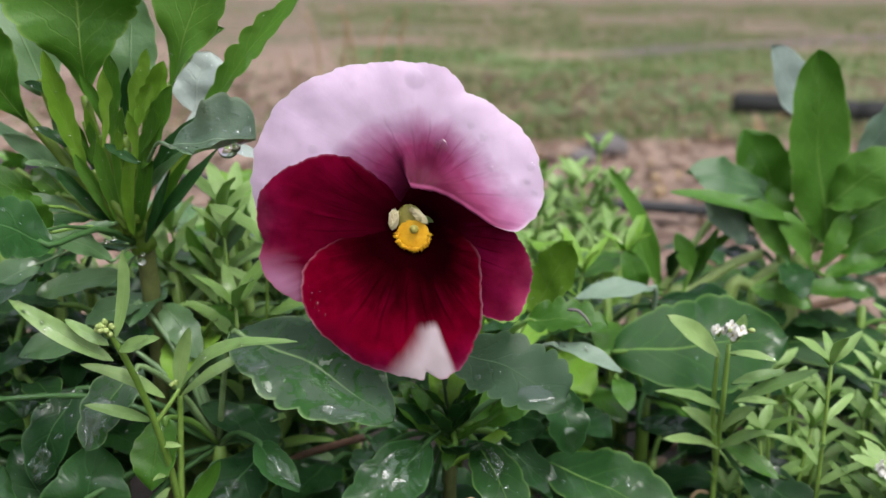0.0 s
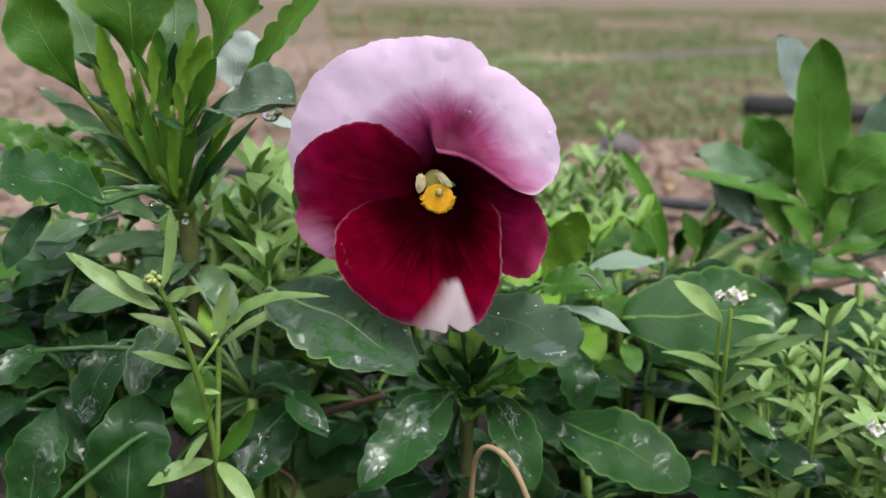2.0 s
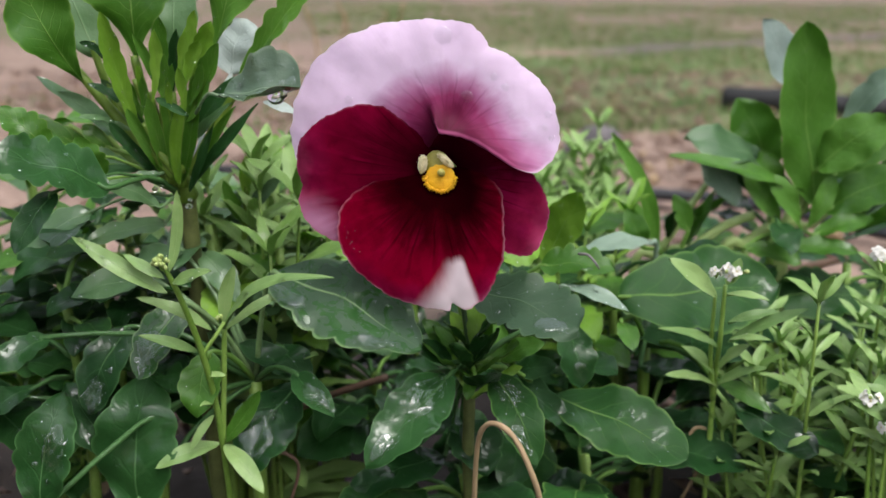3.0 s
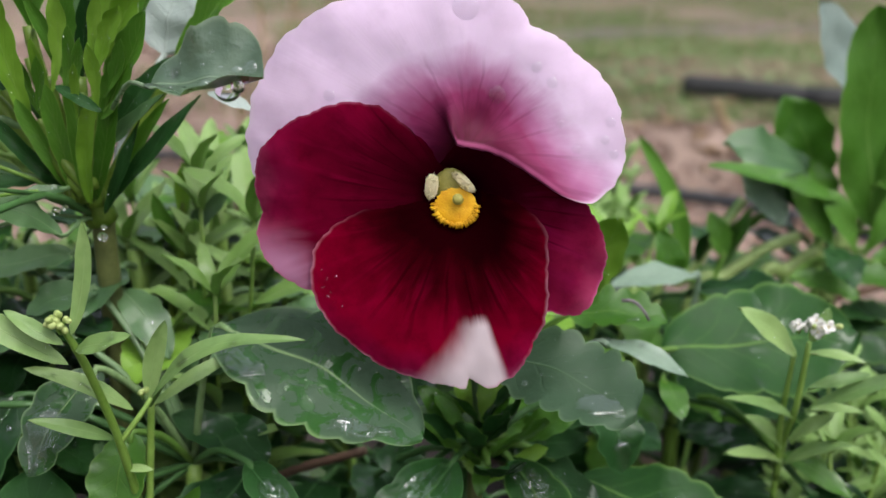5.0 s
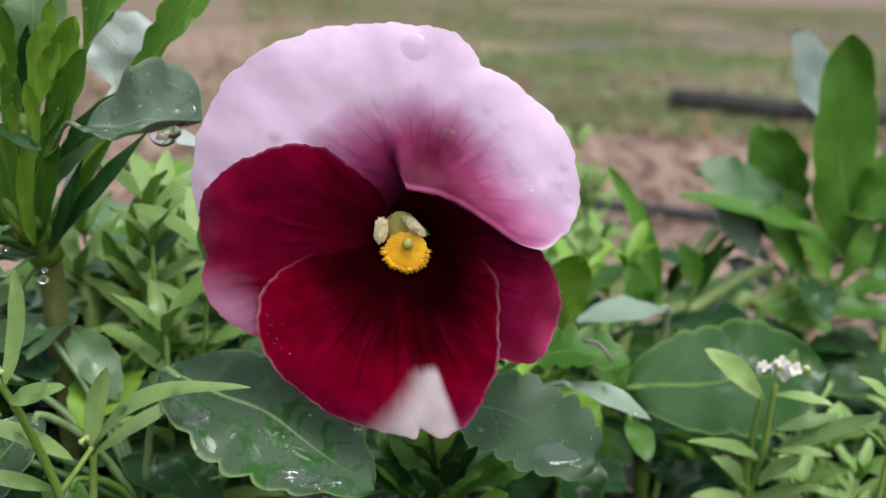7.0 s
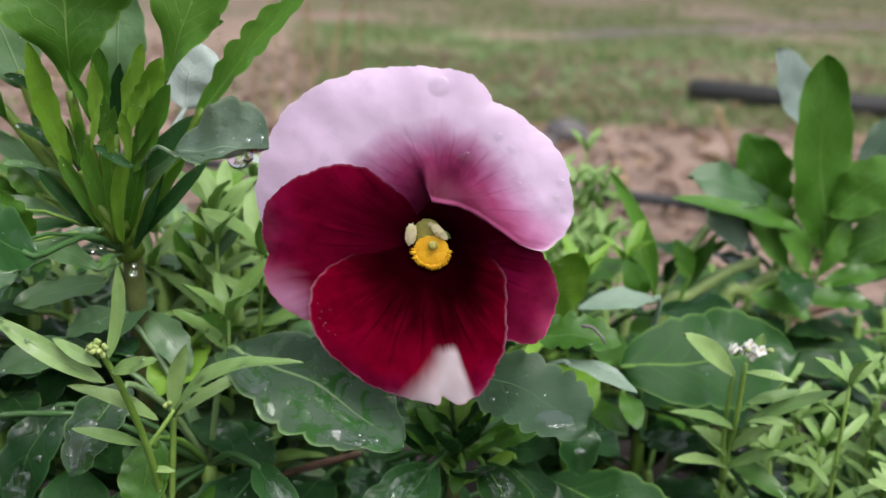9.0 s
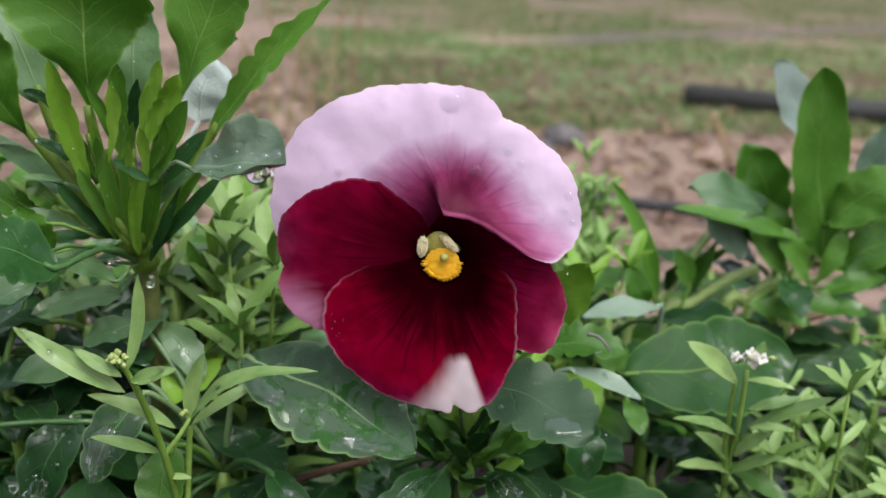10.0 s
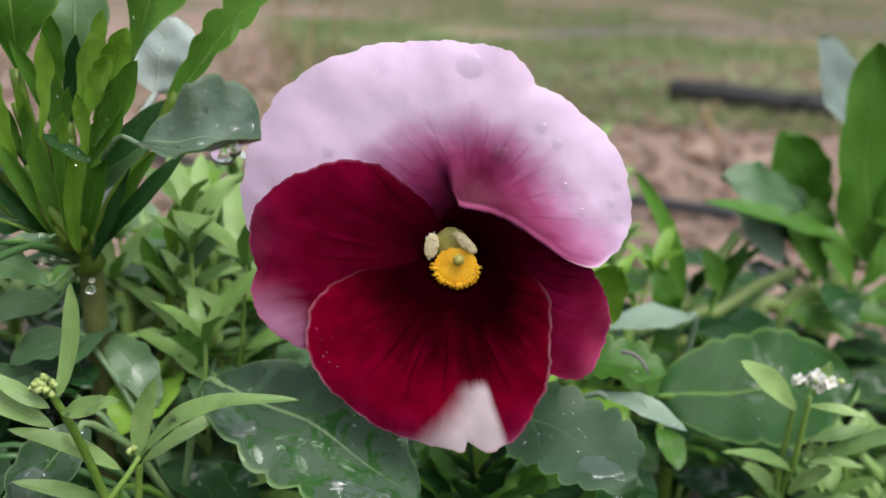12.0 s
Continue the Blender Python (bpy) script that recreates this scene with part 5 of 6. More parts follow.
leaf(far_shoot, (0.1081, 0.3393, 0.1123), (0.1272, 0.3307, 0.1086), 0.0101, UPF, 0.06, 0.2, 3, "oval", GREEN_LEAF, GB)
leaf(far_shoot, (0.0867, 0.3422, 0.1179), (0.0803, 0.3422, 0.1321), 0.0074, UR, 0.06, 0.2, 0, "lance", GREEN_LEAF, (0.0835, 0.3422, 0.1042))
leaf(far_shoot, (0.0761, 0.3450, 0.1104), (0.0548, 0.3355, 0.1566), 0.0067, (0.3, -0.9, 0.2), 0.05, 0.3, 0, "lance", GREEN_LEAF, (0.0928, 0.3800, 0.0867), "narrow upright leaf")
leaf(far_shoot, (0.0655, 0.3193, 0.1174), (0.0585, 0.3193, 0.1319), 0.0090, UR, 0.06, 0.2, 0, "oval", GREEN_LEAF, (0.0839, 0.3422, 0.0996))

shoot_fill(pansy, [R + np.array((0, -0.002, -0.012)), R + np.array((0, -0.006, 0.010))], 14, 0.021, 9, [GREEN_LEAF, DARK_LEAF, SATIN_LEAF, YOUNG_LEAF], 1.3, wide=1.8)
shoot_fill(far_shoot, [(0.0876, 0.3580, 0.0942), (0.0823, 0.3550, 0.1105), (0.0903, 0.3580, 0.1180)], 6, 0.03, 7, [GREEN_LEAF, DARK_LEAF])
shoot_fill(far_shoot, [(0.1524, 0.3640, 0.1056), (0.1663, 0.3640, 0.1225)], 8, 0.035, 8, [GREEN_LEAF, DARK_LEAF])

# ---- alyssum: narrow leaves and small white flowers ----
def cluster(plant, centre, radius, blooms, seed, open_share=0.8, size=0.8):
    """A head of buds and four-petalled white flowers; each bloom is a mesh with its petals under it."""
    rng = np.random.RandomState(seed)
    c = np.array(centre)
    for _ in range(blooms):
        d = unit(rng.normal(0, 0.8, 3) * (1, 0.6, 0.6) + np.array((0, -0.8, 0.7)))
        p = c + d * radius * rng.uniform(0.6, 1.1)
        tube("flower_stalk", plant, [c - np.array((0, 0, radius * 0.8)), (c + p) / 2, p], 0.00025, 0.0002, STEM, n=4, sides=5)
        if rng.rand() > open_share:
            v, f = ball(p, 0.0006 * rng.uniform(0.8, 1.2), 1.2, d)
            link_mesh("bud", v, f, BUD, plant)
            continue
        v, f = ball(p, 0.00036 * size, 0.8, d, 8, 5)
        bloom = link_mesh("bloom", v, f, YELLOW_CENTRE, plant, "tiny white four-petalled flower")
        e = unit(np.cross(d, (0.3, 0.5, 0.8)))
        g = np.cross(d, e)
        for k in range(4):
            w = k * np.pi / 2 + rng.uniform(-0.2, 0.2)
            q = np.cos(w) * e + np.sin(w) * g
            side = np.cross(d, q)
            pv, pf, uv = leaf_mesh(p + q * 0.0003 * size, p + (q * 0.0023 + d * 0.0005) * size, 0.0020 * size, d, 0.1, 0.15, 0, "oval", k, 0.0, 4)
            link_mesh("petal", pv, pf, WHITE_PETAL, bloom, "", uv)


def narrow(plant, base, tip, width, face=(0, -0.5, 0.85), bow=0.08, mat=None):
    return leaf(plant, base, tip, width, face, bow, 0.22, 0, "lance", mat or SPRIG_LEAF)


SB = np.array((-0.0696, 0.2326, 0.0817))
sprig = thing("alyssum_sprig", (SB[0] + 0.002, SB[1] + 0.012, 0.0), "slender alyssum sprig with narrow pale green leaves and buds", "flowering plant", "alyssum plants")
tube("stem", sprig, [(SB[0] + 0.002, SB[1] + 0.012, 0.0), SB, (-0.0711, 0.2243, 0.1100), (-0.0744, 0.2181, 0.1292), (-0.0774, 0.2140, 0.1404)], 0.0010, 0.0007, STEM, n=16)
tube("stem", sprig, [SB, (-0.0678, 0.2305, 0.1023), (-0.0663, 0.2285, 0.1191)], 0.0009, 0.0007, STEM)
tube("stem", sprig, [(-0.0715, 0.2233, 0.1129), (-0.0681, 0.2243, 0.1175), (-0.0657, 0.2264, 0.1211)], 0.0006, 0.0005, STEM)
cluster(sprig, (-0.0776, 0.2129, 0.1412), 0.0022, 18, 3, 0.0)
cluster(sprig, (-0.0677, 0.2274, 0.1216), 0.0014, 4, 4, 0.0)
SPRIG_A = narrow(sprig, (-0.0773, 0.2150, 0.1328), (-0.1008, 0.2160, 0.1476), 0.0046, (0.1, -0.7, 0.7), 0.05)
narrow(sprig, (-0.0772, 0.2129, 0.1375), (-0.0874, 0.2140, 0.1435), 0.0029, (0.1, -0.7, 0.7), 0.05)
narrow(sprig, (-0.0760, 0.2140, 0.1389), (-0.0733, 0.2160, 0.1595), 0.0032, (-0.2, -0.95, 0.1), -0.03)
SPRIG_B = narrow(sprig, (-0.0759, 0.2150, 0.1356), (-0.0649, 0.2108, 0.1403), 0.0036, (0, -0.7, 0.7), 0.05)
SPRIG_D = narrow(sprig, (-0.0687, 0.2243, 0.1195), (-0.0863, 0.2181, 0.1308), 0.0035, (0.1, -0.7, 0.7), 0.08)
narrow(sprig, (-0.0666, 0.2285, 0.1199), (-0.0628, 0.2285, 0.1365), 0.0039, (0.1, -0.95, 0.2), -0.03)
SPRIG_C = narrow(sprig, (-0.0667, 0.2274, 0.1190), (-0.0365, 0.2233, 0.1358), 0.0039, (-0.1, -0.45, 0.88), 0.20)
narrow(sprig, (-0.0663, 0.2295, 0.1179), (-0.0469, 0.2347, 0.1289), 0.0031, (-0.1, -0.6, 0.7), 0.10)
narrow(sprig, (-0.0725, 0.2243, 0.1132), (-0.0864, 0.2181, 0.1203), 0.0029, (0.1, -0.7, 0.7), 0.06)
narrow(sprig, (-0.0703, 0.2316, 0.0826), (-0.0863, 0.2223, 0.0796), 0.0050, (0.1, -0.7, 0.7), 0.08)
narrow(sprig, (-0.0691, 0.2316, 0.0822), (-0.0562, 0.2202, 0.0732), 0.0053, (0.0, -0.7, 0.7), 0.08)
narrow(sprig, (-0.0696, 0.2326, 0.0821), (-0.0579, 0.2305, 0.0994), 0.0048, (0.2, -0.85, 0.4), -0.04, GREEN_LEAF)
narrow(sprig, (-0.0706, 0.2285, 0.0929), (-0.0767, 0.2243, 0.0841), 0.0025, (0.0, -0.7, 0.7), 0.08)
narrow(sprig, (-0.0707, 0.2264, 0.0973), (-0.0721, 0.2202, 0.0993), 0.0017, (0.0, -0.7, 0.7), 0.08)
narrow(sprig, (-0.0719, 0.2264, 0.1057), (-0.0656, 0.2243, 0.1065), 0.0017, (0.0, -0.7, 0.7), 0.08)

AB = np.array((0.0792, 0.2659, 0.0817))
alyssum = thing("alyssum_plant", (AB[0], AB[1], 0.0), "alyssum with a small head of white flowers and narrow leaves", "flowering plant", "alyssum plants")
tube("stem", alyssum, [(AB[0], AB[1], 0.0), AB, (0.0768, 0.2553, 0.1061), (0.0759, 0.2514, 0.1244)], 0.0010, 0.0006, STEM)
tube("stem", alyssum, [AB, (0.0754, 0.2591, 0.1008), (0.0737, 0.2533, 0.1212)], 0.0009, 0.0005, STEM)
cluster(alyssum, (0.0727, 0.2504, 0.1287), 0.0022, 4, 11, 0.5, 0.6)
cluster(alyssum, (0.0774, 0.2495, 0.1290), 0.0034, 8, 12, 0.62, 0.72)
narrow(alyssum, (0.0742, 0.2533, 0.1201), (0.0590, 0.2514, 0.1326), 0.0055, (0.1, -0.75, 0.6), 0.05)
narrow(alyssum, (0.0766, 0.2524, 0.1242), (0.0801, 0.2524, 0.1324), 0.0039, (0, -0.9, 0.3), 0.05)
narrow(alyssum, (0.0779, 0.2572, 0.1026), (0.0565, 0.2475, 0.1127), 0.0036)
narrow(alyssum, (0.0793, 0.2553, 0.1053), (0.1003, 0.2495, 0.1182), 0.0039, (0, -0.6, 0.8), 0.08)
narrow(alyssum, (0.0767, 0.2533, 0.1212), (0.0880, 0.2475, 0.1213), 0.0029)
narrow(alyssum, (0.0781, 0.2533, 0.1123), (0.0926, 0.2533, 0.1162), 0.0033)
narrow(alyssum, (0.0791, 0.2533, 0.1069), (0.0896, 0.2475, 0.1090), 0.0026)
narrow(alyssum, (0.0782, 0.2591, 0.0953), (0.0852, 0.2533, 0.1053), 0.0042)
narrow(alyssum, (0.0776, 0.2611, 0.0925), (0.0663, 0.2591, 0.1025), 0.0042)
narrow(alyssum, (0.0783, 0.2611, 0.0887), (0.0910, 0.2533, 0.0980), 0.0039)
narrow(alyssum, (0.0789, 0.2630, 0.0879), (0.0605, 0.2533, 0.0956), 0.0039)


def alyssum_copy(base, height, seed, heads=3, spread=0.02, mat=None, stems=5, leaves=10, bloom=True, lean=(0, 0, 0), size=1.15):
    """A bushy alyssum: thin stems, whorled narrow leaves and a few flower heads."""
    rng = np.random.RandomState(seed)
    b = np.array(base, float)
    plant = thing("alyssum_plant", b, "bushy alyssum with narrow pale green leaves" + (" and white flower heads" if bloom else ""), "flowering plant", "alyssum plants")
    for k in range(stems):
        a = 2 * np.pi * k / stems + rng.uniform(-0.5, 0.5)
        h = height * rng.uniform(0.75, 1.08)
        out = np.array((np.cos(a), np.sin(a), 0)) * spread * rng.uniform(0.4, 1.2) + np.array(lean) * h
        pts = [b + out * 0.1, b + out * 0.5 + (0, 0, h * 0.5), b + out + (0, 0, h)]
        tube("stem", plant, pts, 0.0009, 0.0005, STEM, n=10, sides=6, seed=k)
        line = along(pts, 40)
        for j in range(leaves):
            s = 0.38 + 0.6 * (j + rng.uniform(-0.3, 0.3)) / leaves
            p = line[int(np.clip(s, 0, 1) * 40)]
            w = 2.4 * j + rng.uniform(-0.4, 0.4)
            d = unit((np.cos(w), np.sin(w), rng.uniform(0.1, 0.9)))
            L = size * rng.uniform(0.011, 0.021) * (1.15 - 0.5 * s)
            leaf(plant, p, p + d * L, L * rng.uniform(0.17, 0.26), (0, -0.25, 1), 0.08, 0.22, 0, "lance", mat or SPRIG_LEAF)
        for w in np.arange(4) * 1.57 + rng.uniform(0, 1):
            d = unit((np.cos(w), np.sin(w), rng.uniform(0.7, 1.4)))
            L = size * rng.uniform(0.007, 0.012)
            leaf(plant, line[-1], line[-1] + d * L, L * 0.26, (0, -0.4, 1), 0.08, 0.22, 0, "lance", mat or SPRIG_LEAF)
        if bloom and k < heads:
            cluster(plant, line[-1] + (0, 0, 0.001), 0.0034, 9, seed * 7 + k, 0.85)
    return plant


def under(px):
    return (px[0], px[1], 0.0)


def tall_to(top, seed, **more):
    """An alyssum whose middle stem reaches the given place."""
    return alyssum_copy((top[0], top[1] + 0.004, 0.0), top[2], seed, **more)



CB = np.array((0.1234, 0.2400, 0.0698))
corner = thing("alyssum_plant", (CB[0], CB[1], 0.0), "alyssum with open white flower heads and narrow leaves", "flowering plant", "alyssum plants")
for k, (head, blooms) in enumerate([((0.1157, 0.2360, 0.0949), 5), ((0.1193, 0.2300, 0.0896), 5), ((0.1264, 0.2380, 0.0935), 6), ((0.1279, 0.2320, 0.0852), 5), ((0.1291, 0.2720, 0.1281), 6), ((0.1351, 0.2760, 0.1255), 4)]):
    h = np.array(head)
    tube("stem", corner, [(CB[0], CB[1], 0.0), (CB + h) / 2 + np.array((0.002 * k, 0.004, 0)), h - np.array((0, -0.001, 0.002))], 0.0008, 0.0005, STEM, n=12, sides=6, seed=k)
    cluster(corner, h, 0.0026, blooms, 40 + k, 0.9)
    for j in range(7):
        s = 0.45 + 0.07 * j
        p = along([(CB[0], CB[1], 0.0), (CB + h) / 2 + np.array((0.002 * k, 0.004, 0)), h], 40)[int(s * 40)]
        w = 2.4 * j + k
        narrow(corner, p, p + unit((np.cos(w), np.sin(w), 0.5)) * (0.019 - 0.008 * s), 0.0036)

tall_to((0.1096, 0.2620, 0.1140), 21, heads=0, bloom=False, stems=4, mat=LIGHT_SPRIG)
tall_to((0.1319, 0.2750, 0.1201), 22, heads=0, bloom=False, stems=4, spread=0.012, mat=LIGHT_SPRIG)
tall_to((0.1334, 0.2450, 0.0859), 24, bloom=False, heads=0, stems=4, spread=0.014, mat=LIGHT_SPRIG)
tall_to((0.1082, 0.2850, 0.0945), 25, heads=0, bloom=False, mat=LIGHT_SPRIG)
tall_to((0.1302, 0.2900, 0.0991), 26, heads=0, bloom=False, mat=LIGHT_SPRIG)
tall_to((0.0942, 0.2620, 0.0921), 27, heads=0, bloom=False, stems=4, spread=0.012, mat=LIGHT_SPRIG)
tall_to((0.1403, 0.2700, 0.1012), 29, heads=0, bloom=False, mat=LIGHT_SPRIG)
tall_to((0.0586, 0.4600, 0.1297), 30, heads=0, bloom=False, stems=6, spread=0.03)
tall_to((0.0460, 0.4400, 0.1208), 31, heads=0, bloom=False, stems=6, spread=0.03)
tall_to((0.0637, 0.4300, 0.1178), 32, heads=0, bloom=False, stems=5, spread=0.02)
tall_to((0.0325, 0.4000, 0.1162), 33, heads=0, bloom=False, stems=5, spread=0.03)
tall_to((-0.0714, 0.2920, 0.1494), 34, heads=0, bloom=False, stems=5, spread=0.016, size=1.6, mat=LIGHT_SPRIG)
tall_to((-0.0658, 0.3150, 0.1407), 35, heads=0, bloom=False, stems=6, spread=0.03)
tall_to((-0.0876, 0.3300, 0.1306), 36, heads=0, bloom=False, stems=6, spread=0.03)
tall_to((-0.0648, 0.2800, 0.1392), 38, heads=0, bloom=False, spread=0.02, size=1.4, mat=LIGHT_SPRIG)
tall_to((-0.0845, 0.3000, 0.1299), 39, heads=0, bloom=False, spread=0.03, size=1.4)
tall_to((-0.0544, 0.3300, 0.1226), 40, heads=0, bloom=False, spread=0.03, size=1.5)
tall_to((0.0316, 0.3300, 0.1199), 42, heads=0, bloom=False, spread=0.03, size=1.5, mat=YOUNG_LEAF)
tall_to((-0.1391, 0.2900, 0.1198), 48, heads=0, bloom=False, spread=0.03, size=1.4, mat=GREEN_LEAF)
tall_to((-0.1598, 0.3300, 0.1399), 49, heads=0, bloom=False, spread=0.03, size=1.5, mat=GREEN_LEAF)
tall_to((0.0487, 0.4000, 0.1404), 50, heads=0, bloom=False, stems=8, spread=0.022, size=1.3, leaves=16, mat=LIGHT_SPRIG)
tall_to((0.0396, 0.3900, 0.1335), 51, heads=0, bloom=False, stems=8, spread=0.022, size=1.3, leaves=16, mat=LIGHT_SPRIG)
tall_to((0.0603, 0.4200, 0.1330), 52, heads=0, bloom=False, stems=8, spread=0.02, size=1.3, leaves=16, mat=LIGHT_SPRIG)
tall_to((0.0417, 0.3600, 0.1258), 53, heads=0, bloom=False, stems=8, spread=0.022, size=1.3, leaves=16, mat=LIGHT_SPRIG)
tall_to((-0.0612, 0.2720, 0.1358), 55, heads=0, bloom=False, stems=5, spread=0.014, size=1.9, mat=LIGHT_SPRIG)
tall_to((-0.0575, 0.3000, 0.1343), 37, heads=0, bloom=False, stems=5, spread=0.02)


# ---- low filler pansies that close the bed behind and below ----
def bed_pansy(x, y, height, seed, mats=None, n=12, size=0.030):
    rng = np.random.RandomState(seed)
    plant = thing("pansy_plant", (x, y, 0.0), "low pansy without bloom, dark wet leaves crowded in the bed", "flowering plant", "pansy plants")
    top = np.array((x, y, height))
    tube("stem", plant, [(x, y, 0.0), (x + 0.004, y, height * 0.5), top], 0.002, 0.0015, STEM, n=8)
    for k in range(n):
        a = 2.4 * k + rng.uniform(-0.4, 0.4)
        up = rng.uniform(-0.1, 0.8)
        d = unit((np.cos(a), np.sin(a), up))
        p = top - np.array((0, 0, height * 0.5 * rng.rand()))
        L = size * rng.uniform(0.7, 1.2)
        b = p + d * L * 0.55
        leaf(plant, b, b + unit(d - np.array((0, 0, 0.35))) * L, L * rng.uniform(0.5, 0.65), (0, -0.2, 1), 0.1, 0.16, 4, "oval", rng.choice(mats or [DARK_LEAF, DARK_LEAF, DARK_LEAF, SATIN_LEAF]), p)
    return plant


for k, (bx, by, bh) in enumerate([(-0.14, 0.30, 0.09), (-0.10, 0.34, 0.10), (-0.055, 0.35, 0.10), (0.0, 0.34, 0.09), (0.05, 0.37, 0.09), (0.02, 0.30, 0.075), (-0.03, 0.29, 0.08), (-0.17, 0.36, 0.10), (0.10, 0.39, 0.08), (0.16, 0.36, 0.075), (0.20, 0.42, 0.08), (0.13, 0.45, 0.09), (0.07, 0.31, 0.06), (-0.16, 0.27, 0.11), (-0.12, 0.29, 0.12), (-0.07, 0.30, 0.115), (0.04, 0.27, 0.06), (0.11, 0.29, 0.06), (0.0, 0.265, 0.055), (0.15, 0.30, 0.07), (0.12, 0.34, 0.085), (0.06, 0.34, 0.10), (-0.02, 0.33, 0.11), (0.19, 0.34, 0.08)]):
    bed_pansy(bx, by, bh, 60 + k)


# unseen pansies added towards and under the eye, to hold back low light
for k, (bx, by, bh) in enumerate([(-0.16, 0.15, 0.05), (-0.12, 0.13, 0.055), (-0.08, 0.145, 0.05), (-0.04, 0.13, 0.055), (0.0, 0.145, 0.05), (0.04, 0.13, 0.055), (0.08, 0.145, 0.05), (0.12, 0.13, 0.055), (0.16, 0.15, 0.05), (-0.10, 0.07, 0.06), (-0.04, 0.06, 0.06), (0.02, 0.07, 0.06), (0.08, 0.06, 0.06), (-0.14, 0.02, 0.06), (0.13, 0.02, 0.06), (-0.06, -0.02, 0.06), (0.04, -0.02, 0.06)]):
    bed_pansy(bx, by, bh, 120 + k, size=0.026)


def bed_to(top, seed, **more):
    return bed_pansy(top[0], top[1], top[2], seed, **more)


bed_to((-0.0667, 0.2900, 0.1414), 90, mats=[GREEN_LEAF, GREY_LEAF], size=0.022)
bed_to((-0.0831, 0.3300, 0.1370), 103, mats=[GREEN_LEAF, GREY_LEAF], size=0.026, n=16)
bed_to((-0.0701, 0.3500, 0.1374), 104, mats=[GREEN_LEAF, GREY_LEAF], size=0.026, n=16)
bed_to((-0.0825, 0.2850, 0.1338), 105, mats=[GREY_LEAF, GREEN_LEAF], size=0.022)
bed_to((-0.1150, 0.3000, 0.1333), 106, mats=[GREY_LEAF, DARK_LEAF], size=0.026, n=16)
bed_to((-0.1632, 0.3400, 0.1485), 107, mats=[GREY_LEAF, GREEN_LEAF], size=0.03, n=14)
bed_to((-0.0607, 0.3200, 0.1376), 91, mats=[GREEN_LEAF, YOUNG_LEAF], size=0.022)
bed_to((-0.0829, 0.3100, 0.1314), 92, mats=[GREY_LEAF, GREEN_LEAF], size=0.022)
bed_to((-0.0607, 0.2850, 0.1285), 93, mats=[GREY_LEAF, YOUNG_LEAF], size=0.020)
bed_to((-0.0501, 0.3300, 0.1270), 94, size=0.022)
bed_to((-0.1173, 0.2800, 0.1345), 95, size=0.024)
bed_to((-0.1412, 0.3000, 0.1406), 96, mats=[GREEN_LEAF, DARK_LEAF], size=0.026)
bed_to((-0.1226, 0.2620, 0.1176), 97, size=0.024)
bed_to((-0.1055, 0.2800, 0.1234), 98, size=0.024)
bed_to((0.0325, 0.3200, 0.1268), 99, mats=[GREEN_LEAF, YOUNG_LEAF], size=0.022)
bed_to((0.0552, 0.3300, 0.1115), 100, mats=[GREEN_LEAF, SATIN_LEAF], size=0.022)
bed_to((0.1114, 0.3500, 0.1090), 101, mats=[GREEN_LEAF, SATIN_LEAF], size=0.024)
bed_to((0.1480, 0.3400, 0.1058), 102, mats=[GREEN_LEAF, SATIN_LEAF], size=0.024)


bed_to((-0.0644, 0.3000, 0.1433), 160, mats=[YOUNG_LEAF, GREEN_LEAF, GREY_LEAF], size=0.025)
bed_to((-0.0688, 0.2900, 0.1342), 161, mats=[GREEN_LEAF, YOUNG_LEAF, GREY_LEAF], size=0.024)
bed_to((-0.0617, 0.3100, 0.1284), 162, mats=[GREEN_LEAF, GREY_LEAF], size=0.024)
bed_to((-0.0824, 0.3000, 0.1256), 163, mats=[DARK_LEAF, GREY_LEAF], size=0.022)
bed_to((0.1210, 0.3520, 0.1239), 164, mats=[GREEN_LEAF, DARK_LEAF], size=0.018)
slim = thing("pansy_plant", (-0.0725, 0.2850, 0.0), "slim upright pansy stem with small pale green leaves", "flowering plant", "pansy plants")
tube("stem", slim, [(-0.0725, 0.285, 0.0), (-0.0741, 0.2850, 0.1121), (-0.0707, 0.2820, 0.1313), (-0.0688, 0.2800, 0.1492)], 0.0012, 0.0009, SHOOT_STEM)
leaf(slim, (-0.0694, 0.2810, 0.1438), (-0.0677, 0.2760, 0.1577), 0.0043, (0.0, -0.75, 0.6), 0.04, 0.3, 3, "oval", YOUNG_LEAF)
leaf(slim, (-0.0701, 0.2810, 0.1368), (-0.0573, 0.2760, 0.1511), 0.0056, (0.0, -0.75, 0.6), 0.04, 0.3, 3, "oval", GREY_LEAF)
leaf(slim, (-0.0702, 0.2810, 0.1351), (-0.0753, 0.2760, 0.1501), 0.0043, (0.0, -0.75, 0.6), 0.04, 0.3, 3, "oval", GREEN_LEAF)
leaf(slim, (-0.0715, 0.2810, 0.1245), (-0.0575, 0.2760, 0.1298), 0.0040, (0.0, -0.75, 0.6), 0.04, 0.3, 3, "oval", GREEN_LEAF)
leaf(slim, (-0.0722, 0.2810, 0.1182), (-0.0537, 0.2760, 0.1219), 0.0026, (0.0, -0.75, 0.6), 0.04, 0.3, 3, "oval", SHOOT_LEAF)


# ---- straw, twigs, hose and pipe ----
def stalk(name, pts, r, mat, label, category, r1=None, n=20):
    v, f = tube_mesh(pts, r, r1 or r, n, 8, 0.12, seed=len(name))
    return tagged(link_mesh(name, v, f, mat), label, category)


